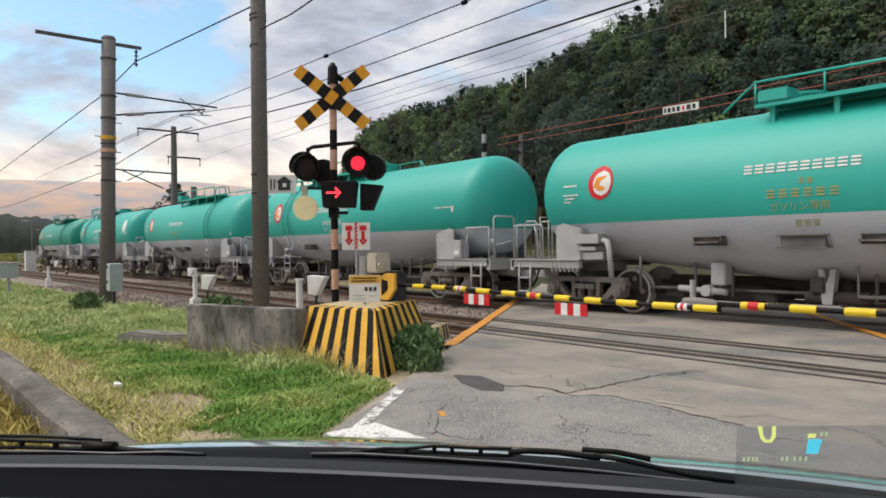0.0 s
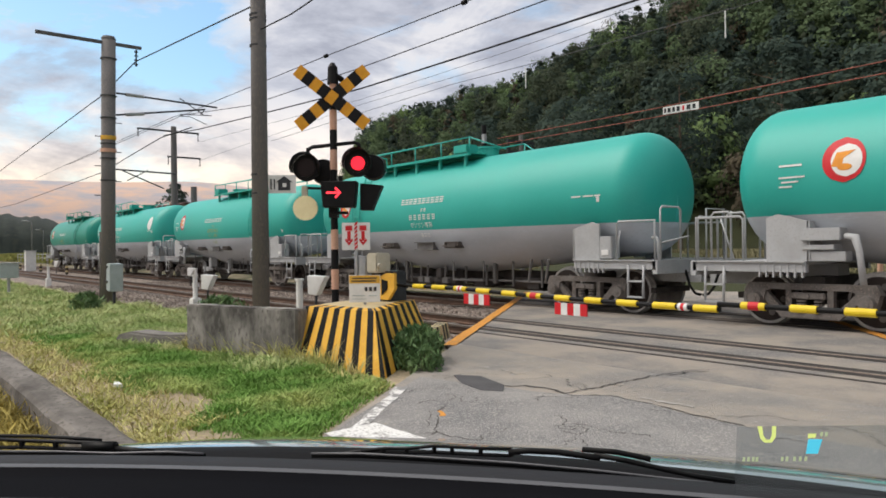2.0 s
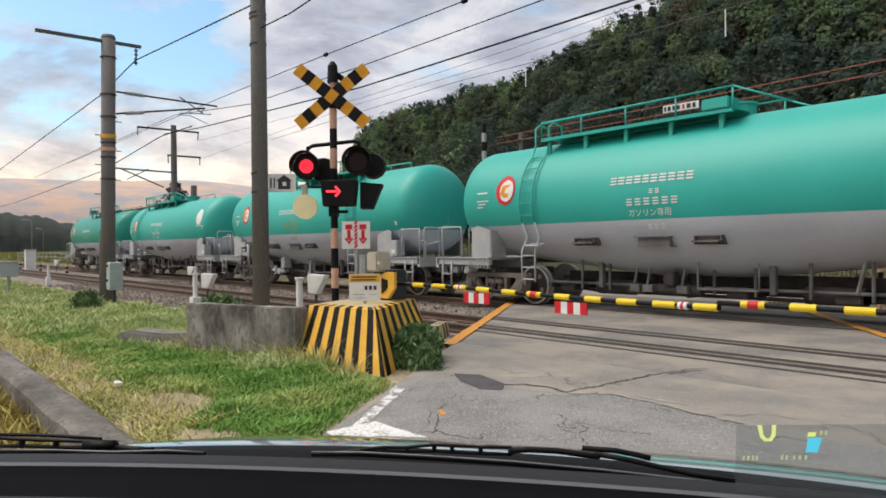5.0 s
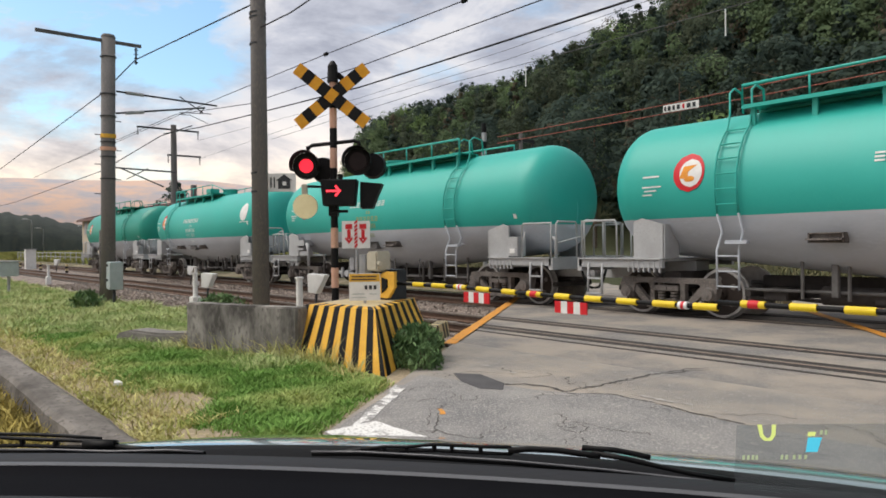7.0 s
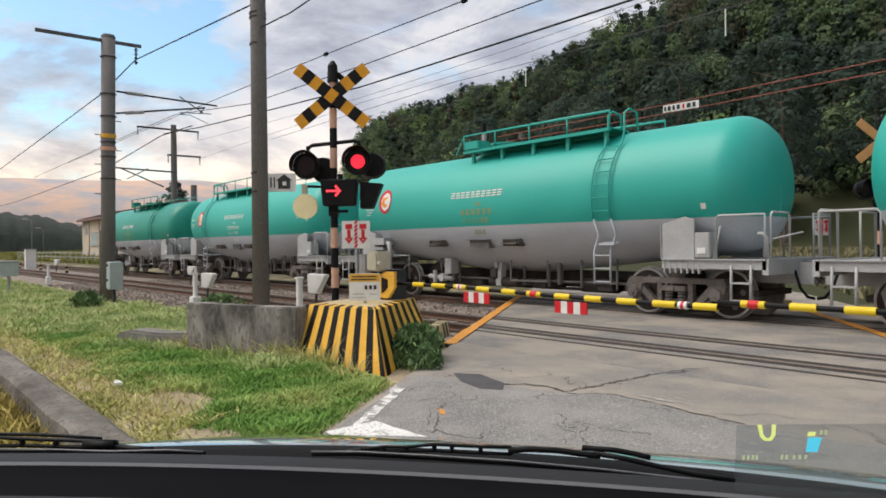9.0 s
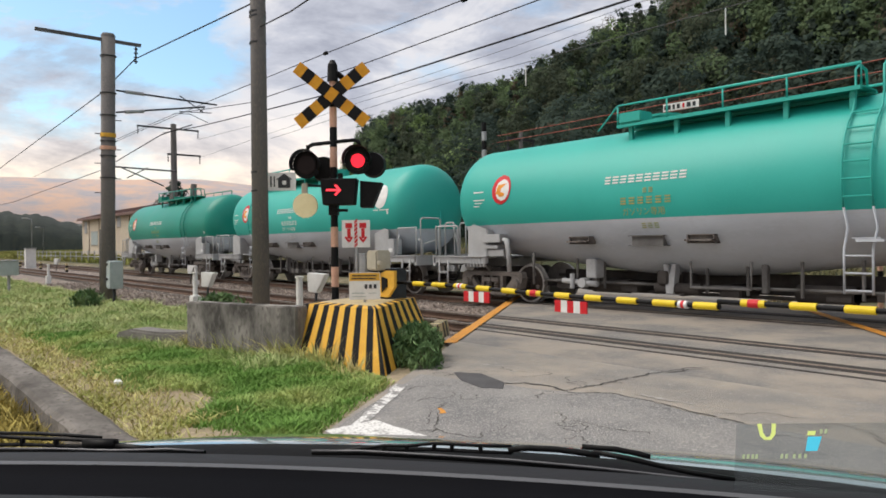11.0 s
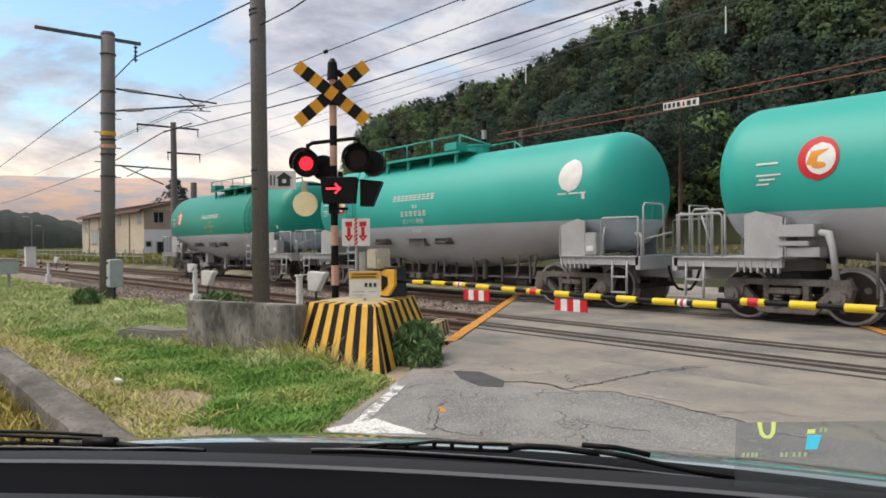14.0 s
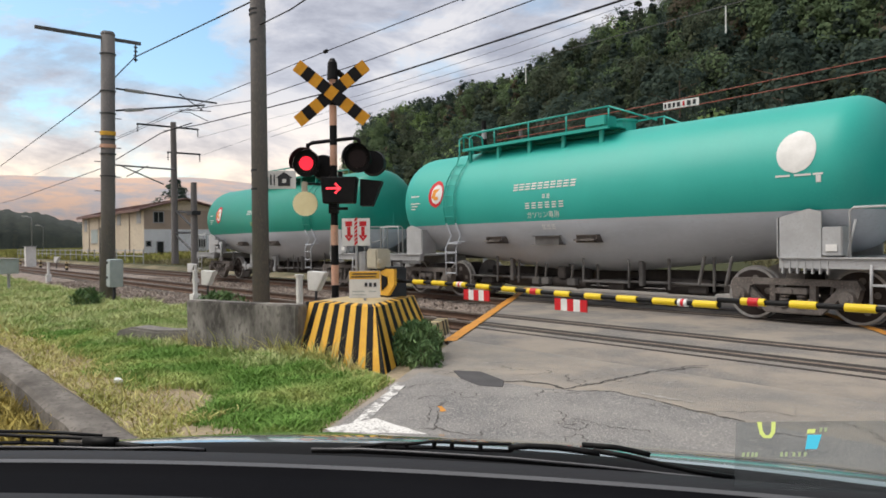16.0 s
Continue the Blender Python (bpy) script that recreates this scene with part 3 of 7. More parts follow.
def crossing_signal(m, name_label, far=False):
    t = thing("crossing_signal", m, name_label, "crossing signal", "crossing signals")
    # post in black and faded bands
    z, k = -0.5, 0
    post = part("post", rod(N(), (0, 0, -0.5), (0, 0, 3.6), 0.047, seg=14), M["black"], t, "black post")
    while z < 3.55:
        step = 0.27 if z > 0 else 0.5
        part("band", rod(N(), (0, 0, z), (0, 0, min(z + step, 3.62)), 0.05, seg=14), M["pink"] if k % 2 else M["black"], post)
        z += step
        k += 1
    cap = N()
    rod(cap, (0, 0, 3.55), (0, 0, 3.78), 0.075, 0.065, 14)
    rod(cap, (0, 0, 3.78), (0, 0, 3.84), 0.065, 0.03, 14)
    rod(cap, (0.06, 0, 3.66), (0.12, 0.06, 3.62), 0.04, seg=8)
    part("bell", cap, M["black"], t, "black alarm bell housing")
    for sgn in (1, -1):
        b = N()
        n = 9
        box(b, -0.60, 0.60, -0.011, 0.011, -0.085, 0.085, 0.003)
        o = part("board", b, M["faded_board"] if far else M["orange"], t, "faded orange crossbuck board" if far else "orange crossbuck board")
        for i in range(1, n, 2):
            if not far:
                part("stripe", box(N(), -0.60 + 1.20 * i / n, -0.60 + 1.20 * (i + 1) / n, -0.014, 0.014, -0.0855, 0.0855), M["black"], o, "black stripe")
        o.matrix_basis = pose(0, -0.075 - (0.03 if sgn > 0 else 0), 3.352) @ pose(0, 0, 0, 0, sgn * 39, 0)
    bar = N()
    path(bar, [(-0.36, -0.02, 2.60), (-0.335, -0.02, 2.67), (-0.28, -0.02, 2.70), (0.29, -0.02, 2.755), (0.345, -0.02, 2.73), (0.36, -0.02, 2.66)], 0.025)
    part("crossbar", bar, M["black"], t)
    lamps = []
    for i, (x, zz) in enumerate(((-0.345, 2.41), (0.345, 2.46))):
        lm = N()
        rod(lm, (x, -0.12, zz), (x, 0.06, zz), 0.185, 0.15, 20)
        rod(lm, (x, 0.06, zz), (x, 0.16, zz), 0.15, 0.08, 20)
        # back lamp facing the other way, and its hood
        rod(lm, (x + 0.17, 0.10, zz - 0.02), (x + 0.17, 0.25, zz - 0.02), 0.16, 0.18, 20)
        rod(lm, (x, -0.02, zz + 0.18), (x, -0.02, zz + 0.28), 0.025)
        housing = part("lamp_housing", lm, M["black"], t, "black round lamp housing")
        # hood: an open half ring
        hd = N()
        k = 18
        for j in range(k):
            a0, a1 = radians(-25 + 230 * j / k), radians(-25 + 230 * (j + 1) / k)
            vs = []
            for a, yy, r in ((a0, -0.12, 0.185), (a1, -0.12, 0.185), (a1, -0.34, 0.19), (a0, -0.34, 0.19)):
                vs.append(hd.verts.new((x + r * math.cos(a), yy, zz + r * math.sin(a))))
            hd.faces.new(vs)
        bmesh.ops.solidify(hd, geom=hd.faces[:], thickness=0.008)
        part("visor", hd, M["black"], housing)
        dr_ = N()
        rod(dr_, (0, -0.012, 0), (0, -0.0005, 0), 0.092, seg=24, mi=0)
        rod(dr_, (0, 0.0005, 0), (0, 0.012, 0), 0.125, seg=24, mi=1)
        drum = part("lamp_disc", dr_, [M["lamp_red"], M["lens_dark"]], t, "red signal lens that turns lit and dark")
        drum.matrix_basis = pose(x, -0.135, zz)
        dsh = N()
        rod(dsh, (x, -0.1235, zz), (x, -0.121, zz), 0.17, seg=24)
        part("reflector", dsh, M["black"], housing)
        lamps.append(((x, -0.24, zz), drum))
    # direction indicator with a lit arrow
    ind = N()
    prism(ind, [(-0.12, 1.87), (0.30, 1.87), (0.34, 2.22), (-0.15, 2.22)], -0.22, 0.02, axis=1)
    bmesh.ops.bevel(ind, geom=ind.edges[:], offset=0.012, segments=1, affect="EDGES")
    prism(ind, [(0.36, 1.84), (0.52, 1.84), (0.66, 2.17), (0.36, 2.2)], -0.06, 0.2, axis=1)
    rod(ind, (-0.02, -0.1, 1.80), (0.2, -0.1, 1.80), 0.02)
    box(ind, -0.06, 0.06, -0.1, 0.06, 1.74, 1.88)
    rod(ind, (0.1, -0.08, 2.22), (0.1, -0.08, 2.30), 0.035)
    idc = part("direction_indicator", ind, M["black"], t, "black direction indicator box")
    ar = N()
    yy = -0.226
    box(ar, -0.07, 0.10, yy, yy + 0.004, 2.052, 2.078)
    for s in (1, -1):
        prism(ar, [(0.13, 2.065), (0.06, 2.065 + s * 0.075), (0.04, 2.065 + s * 0.058), (0.10, 2.065)], yy, yy + 0.004, axis=1)
    part("arrow", ar, M["arrow_red"], idc, "lit red arrow")
    return t, lamps


sig, sig_lamps = crossing_signal(pose(-8.34, 4.97, 0.0, 0, 0, 50), "black and faded white crossing signal with orange crossbuck")
sig2, sig2_lamps = crossing_signal(pose(-5.30, 15.6, -0.06, 0, 0, 50), "crossing signal with faded crossbuck beyond the tracks", True)


SLEEVES = ((-0.09, 0.06), (0.43, 0.65), (0.81, 1.06), (1.22, 1.43), (1.61, 1.82), (2.02, 2.22), (2.39, 2.58), (2.77, 2.96), (3.15, 3.34), (3.52, 3.73), (3.9, 4.12), (4.29, 4.5), (4.7, 4.89), (5.08, 5.27), (5.46, 5.66), (6.05, 6.22), (6.4, 6.57), (6.75, 6.92), (7.1, 7.27))
BANDS = (1.32, 2.48, 4.19, 4.8)


def boom_of(t, zb, a0, a1, sleeves, bands, flags=()):
    """A round pole from a0 to a1 along X with its sleeves, red bands and hanging flags."""
    n = int((a1 - a0) / 0.26) + 1
    boom = part("boom", path(N(), [(a0 + (a1 - a0) * i / n, 0, zb(a0 + (a1 - a0) * i / n)) for i in range(n + 1)], 0.021, 10), M["black"], t, "black boom with yellow sleeves")
    for a, b in sleeves:
        part("sleeve", rod(N(), (a, 0, zb(a)), (b, 0, zb(b)), 0.030, seg=14), M["byellow"], boom, "yellow sleeve")
    for cx in bands:
        for k, (o, mt) in enumerate(((-0.028, "white"), (0.0, "red"), (0.028, "white"))):
            part("reflector_band", rod(N(), (cx + o - 0.014, 0, zb(cx)), (cx + o + 0.014, 0, zb(cx)), 0.0335 if k == 1 else 0.033, seg=14), M[mt if cx in (1.32, 4.19) else "red"], boom, "reflective band")
    for cx, w in flags:
        for s in range(5):
            x0 = cx + w * s / 5
            part("flag_strip", box(N(), x0, x0 + w / 5, -0.04, -0.025, zb(cx) - 0.16, zb(cx) - 0.045), M["red"] if s % 2 == 0 else M["white"], boom)


def facing_barrier():
    t = thing("barrier", pose(-7.5, 5.35, 0), "second striped barrier boom reaching from across the road, lowered", "barrier")
    boom_of(t, lambda x: 0.838, 4.50, 9.6, [s for s in SLEEVES if s[0] > 4.52] + [(7.5, 7.7), (7.95, 8.15), (8.4, 8.6)], [c for c in BANDS if c > 4.52])
    part("machine", box(N(), 9.5, 9.85, -0.16, 0.16, -0.05, 1.02, 0.02), M["dark_steel"], t, "dark barrier machine housing")


def barrier():
    t = thing("barrier", pose(-7.5, 5.35, 0), "yellow and black striped crossing barrier, lowered", "barrier")
    # boom bends a little under its weight
    def zb(x):
        return 0.842 - 0.045 * max(0.0, 1 - ((x - 4.3) / 3.0) ** 2)
    boom_of(t, zb, 0.0, 4.52, [s for s in SLEEVES if s[1] < 4.52], [c for c in BANDS if c < 4.52], ((1.420, 0.42), (2.790, 0.40)))
    base = N()
    box(base, -0.30, 0.02, -0.12, 0.20, 0.05, 1.02, 0.02)
    part("machine", base, M["dark_steel"], t, "dark barrier machine housing")
    cb = N()
    prism(cb, [(-0.12, 0.66), (0.10, 0.66), (0.24, 0.80), (0.24, 1.00), (0.06, 1.0), (-0.12, 0.94)], -0.17, -0.13, axis=1)
    part("bracket", cb, M["yellow"], t, "yellow and black boom bracket")
    cb = N()
    prism(cb, [(-0.02, 0.72), (0.10, 0.80), (0.10, 0.9), (-0.02, 0.92)], -0.185, -0.172, axis=1)
    part("bracket_stripe", cb, M["black"], t)
    b2 = N()
    box(b2, -0.27, -0.03, -0.25, -0.02, 1.0, 1.26, 0.02)
    rod(b2, (-0.05, -0.2, 1.1), (0.05, -0.24, 1.1), 0.03)
    part("control_box", b2, M["beige"], t, "beige control box")
    b3 = N()
    rod(b3, (-0.40, -0.2, 0.1), (-0.40, -0.2, 1.22), 0.10, seg=16)
    part("pillar", b3, M["steel"], t, "grey round pillar")


barrier()
facing_barrier()


def sign_board(m, w, h, label, paint):
    t = thing("sign_board", m, label, "sign")
    b = N()
    box(b, -w / 2, w / 2, -0.008, 0.008, -h / 2, h / 2, 0.003)
    pl = part("panel", b, M["white"], t)
    paint(pl, w, h)
    rod_ = N()
    rod(rod_, (0, 0.02, -h / 2 - 0.55), (0, 0.02, h / 2), 0.018)
    part("stake", rod_, M["steel"], t)
    return t


def bars(parent, rects, mat, y=-0.012):
    for x0, x1, z0, z1 in rects:
        b = N()
        box(b, x0, x1, y, y + 0.004, z0, z1)
        part("lettering", b, mat, parent)


def notice(pl, w, h):
    b = N()
    box(b, -w / 2 + 0.005, w / 2 - 0.005, -0.011, -0.008, h / 2 - 0.10, h / 2 - 0.004)
    part("header", b, M["yellow"], pl, "yellow header strip")
    bars(pl, [(-0.15, 0.15, h / 2 - 0.045, h / 2 - 0.03), (-0.16, 0.14, h / 2 - 0.08, h / 2 - 0.065)], M["dark_steel"], -0.014)
    bars(pl, [(0.0 + 0.055 * i, 0.035 + 0.055 * i, -0.03, 0.02) for i in range(3)], M["dark_steel"])
    bars(pl, [(-0.15, 0.0, -0.09, -0.08), (-0.15, 0.02, -0.13, -0.122), (0.05, 0.15, -0.09, -0.082)], M["boxgrey"])


sign_board(pose(-7.26, 4.74, 0.83, 0, 0, 50), 0.38, 0.33, "white notice board with a yellow header", notice)


def arrows(pl, w, h):
    for x in (-w / 4, w / 4):
        a = N()
        s = 0.45 * w
        box(a, x - 0.022, x + 0.022, -0.012, -0.008, -0.06, 0.07)
        prism(a, [(x - 0.055, -0.05), (x, -0.12), (x + 0.055, -0.05), (x + 0.04, -0.03), (x, -0.08), (x - 0.04, -0.03)], -0.0125, -0.0085, axis=1)
        box(a, x - 0.045, x + 0.045, -0.0118, -0.0082, 0.075, 0.14)
        part("arrow", a, M["red"], pl, "red down arrow")
    for i in range(7):
        z = -h / 2 + h * i / 7
        d = N()
        prism(d, [(-0.02, z), (0.02, z + 0.035), (0.02, z + 0.07), (-0.02, z + 0.035)], -0.0119, -0.0083, axis=1)
        part("dash", d, M["red"], pl)


sign_board(pose(-7.88, 5.02, 1.48, 0, 0, 50), 0.37, 0.36, "white sign with two red down arrows on the barrier", arrows)


# ---- tank wagons ----
TOPZ, SPLIT = 3.58, 1.76


def tank_r(x):
    a = abs(x)
    return 1.44 if a < 0.9 else 1.44 - (a - 0.9) / 4.8 * 0.23


def tank_zc(x):
    return TOPZ - tank_r(x)


def skin(x, z, lift=0.006):
    """The point of the tank's near side at x, z."""
    r = tank_r(x)
    return (x, -math.sqrt(max(0.0, r * r - (z - tank_zc(x)) ** 2)) - lift, z)


def tank_mesh(green, short=0.0):
    """The barrel with domed ends; short: how much each end is drawn in."""
    st = []
    for x in np.linspace(-5.28 + short, 5.42 - short, 39):
        st.append((x, tank_r(x), tank_zc(x)))
    r0, z0 = tank_r(5.5), tank_zc(5.5)
    endcap = []
    for a in np.linspace(7, 88, 12):
        endcap.append((5.42 - short + 0.66 * math.sin(radians(a)), r0 * (math.cos(radians(a)) ** 0.80), z0))
    st = [(0.14 - x, r, z) for x, r, z in endcap[::-1]] + st + endcap
    bm = N()
    nu, nl = 32, 20
    rings = []
    for x, r, z in st:
        s = max(-1.0, min(1.0, (SPLIT - z) / r))
        a = math.asin(s)
        ang = [a + (math.pi - 2 * a) * i / nu for i in range(nu + 1)] + [math.pi - a + (math.pi + 2 * a) * i / nl for i in range(1, nl)]
        rings.append([bm.verts.new((x, -r * math.cos(t), z + r * math.sin(t))) for t in ang])
    k = nu + nl
    for a, b in zip(rings, rings[1:]):
        for i in range(k):
            f = bm.faces.new((a[i], a[(i + 1) % k], b[(i + 1) % k], b[i]))
            f.material_index = 0 if i < nu else 1
            f.smooth = True
    for ring in (rings[0], rings[-1]):
        f = bm.faces.new(ring)
    bmesh.ops.recalc_face_normals(bm, faces=bm.faces[:])
    return mesh_of("tank", bm, [green, M["tank_grey"]])


def decal(parent, name, polys, mat, label="", lift=0.006):
    """Flat shapes in x, z laid on the tank's near side; long ones are cut finely."""
    bm = N()
    for poly in polys:
        bm.faces.new([bm.verts.new((p[0], 0, p[1])) for p in poly])
    bmesh.ops.remove_doubles(bm, verts=bm.verts[:], dist=0.0005)
    for v in bm.verts:
        v.co = Vector(skin(v.co.x, v.co.z, lift))
    r = bmesh.ops.extrude_face_region(bm, geom=bm.faces[:])
    for v in r["geom"]:
        if isinstance(v, bmesh.types.BMVert):
            v.co.y -= 0.003
    bmesh.ops.recalc_face_normals(bm, faces=bm.faces[:])
    return part(name, bm, mat, parent, label)


def rect(x0, x1, z0, z1):
    return [(x0, z0), (x1, z0), (x1, z1), (x0, z1)]


def disc(cx, cz, r, rz=None, n=26):
    rz = rz or r
    out = []
    for i in range(n // 2):
        t0, t1 = -1 + 2 * i / (n // 2), -1 + 2 * (i + 1) / (n // 2)
        w0, w1 = r * math.sqrt(max(0.004, 1 - t0 * t0)), r * math.sqrt(max(0.004, 1 - t1 * t1))
        out.append([(cx - w0, cz + rz * t0), (cx + w0, cz + rz * t0), (cx + w1, cz + rz * t1), (cx - w1, cz + rz * t1)])
    return out


def bars_on_tank(parent, rects, mat, label=""):
    """Writing as plain bars, each a part of its own."""
    for r in rects:
        decal(parent, "lettering", [r], mat, label)


def bar_row(x, z, n, size, gap):
    """Three thin plain bars for each sign of the row."""
    return [rect(x + i * (size + gap) + size * 0.04, x + i * (size + gap) + size * 0.96, z + size * lo, z + size * (lo + 0.19)) for i in range(n) for lo in (0.02, 0.40, 0.78)]


def text_mesh(body, size):
    cu = bpy.data.curves.new("lettering", "FONT")
    cu.body, cu.size, cu.align_x = body, size, "CENTER"
    cu.resolution_u = 2
    o = bpy.data.objects.new("lettering", cu)
    scene.collection.objects.link(o)
    me = bpy.data.meshes.new_from_object(o.evaluated_get(bpy.context.evaluated_depsgraph_get()))
    bpy.data.objects.remove(o)
    bpy.data.curves.remove(cu)
    return me


def text_on_tank(parent, body, x, z, size, mat):
    me = text_mesh(body, size)
    if not len(me.polygons):
        return
    for v in me.vertices:
        v.co = Vector(skin(x + v.co.x, z + v.co.y, 0.008))
    me.materials.clear()
    me.materials.append(mat)
    part("lettering", me, None, parent, "painted lettering")


WHEELS = []


def wheelset_mesh():
    bm = N()
    for s in (-1, 1):
        y = s * 0.5335
        rod(bm, (0, y - 0.06, 0), (0, y + 0.06, 0), 0.43, seg=36, mi=1)
        rod(bm, (0, y - s * 0.075, 0), (0, y - s * 0.045, 0), 0.458, seg=36, mi=1)
        rod(bm, (0, y + s * 0.06, 0), (0, y + s * 0.066, 0), 0.385, 0.37, seg=32, mi=0)
        rod(bm, (0, y + s * 0.066, 0), (0, y + s * 0.12, 0), 0.13, 0.11, seg=16, mi=0)
        for a in range(5):
            c, sn = math.cos(a * 1.2566), math.sin(a * 1.2566)
            rod(bm, (0.25 * c, y + s * 0.064, 0.25 * sn), (0.25 * c, y + s * 0.072, 0.25 * sn), 0.055, seg=8, mi=2)
    rod(bm, (0, -0.95, 0), (0, 0.95, 0), 0.075, seg=14)
    return mesh_of("wheelset", bm, [M["wheel"], M["tread"], M["bogie"]])


def sideframe_mesh():
    """An open cast truss: top chord, columns, slanting arms, axle boxes and springs."""
    bm = N()
    prism(bm, [(-1.02, 0.56), (-0.94, 0.70), (0.94, 0.70), (1.02, 0.56), (0.70, 0.56), (0.60, 0.60), (-0.60, 0.60), (-0.70, 0.56)], -0.07, 0.07, axis=1)
    box(bm, -0.40, 0.40, -0.06, 0.06, 0.15, 0.25, 0.015)
    for s in (1, -1):
        prism(bm, [(s * 0.70, 0.60), (s * 0.80, 0.52), (s * 0.42, 0.15), (s * 0.32, 0.20)], -0.055, 0.055, axis=1)
        box(bm, s * 0.31 - 0.045, s * 0.31 + 0.045, -0.06, 0.06, 0.2, 0.62)
        prism(bm, [(s * 0.66, 0.58), (s * 0.72, 0.32), (s * 0.93, 0.32), (s * 1.0, 0.58)], -0.09, 0.09, axis=1)
        rod(bm, (s * 0.825, -0.17, 0.43), (s * 0.825, -0.08, 0.43), 0.105, 0.125, 18)
        rod(bm, (s * 0.825, -0.185, 0.43), (s * 0.825, -0.17, 0.43), 0.05, seg=8)
        for k in range(4):
            rod(bm, (s * 0.13, -0.02, 0.25 + 0.055 * k), (s * 0.13, -0.02, 0.282 + 0.055 * k), 0.075, seg=12)
    box(bm, -0.25, 0.25, -0.12, 0.05, 0.46, 0.56, 0.015)
    rod(bm, (0, -0.15, 0.51), (0, -0.1, 0.51), 0.04)
    return mesh_of("side_frame", bm, M["bogie"])


WS, SFR = wheelset_mesh(), sideframe_mesh()


def bogie(wagon, x):
    bm = N()
    box(bm, -0.17, 0.17, -0.86, 0.86, 0.48, 0.80, 0.03)
    box(bm, -1.34, 1.34, -0.05, 0.05, 0.40, 0.50)
    for s in (1, -1):
        box(bm, s * 0.36 - 0.05, s * 0.36 + 0.05, -0.7, 0.7, 0.28, 0.45)
        box(bm, s * 1.30 - 0.05, s * 1.30 + 0.05, -0.6, 0.6, 0.40, 0.5)
    b = part("bogie", bm, M["gear"], wagon, "grimy cast steel bogie")
    b.matrix_basis = pose(x, 0, 0)
    for s in (-0.94, 0.94):
        o = part("side_frame", SFR, None, b)
        o.matrix_basis = pose(0, s, 0, 0, 0, 0 if s < 0 else 180)
    for s in (-0.825, 0.825):
        o = part("wheelset", WS, None, b, "steel wheelset with polished treads")
        o.matrix_basis = pose(s, 0, 0.43)
        WHEELS.append((o, s))


def handrail(pts, wagon, r=0.017):
    part("handrail", path(N(), pts, r), M["frame_grey"], wagon)


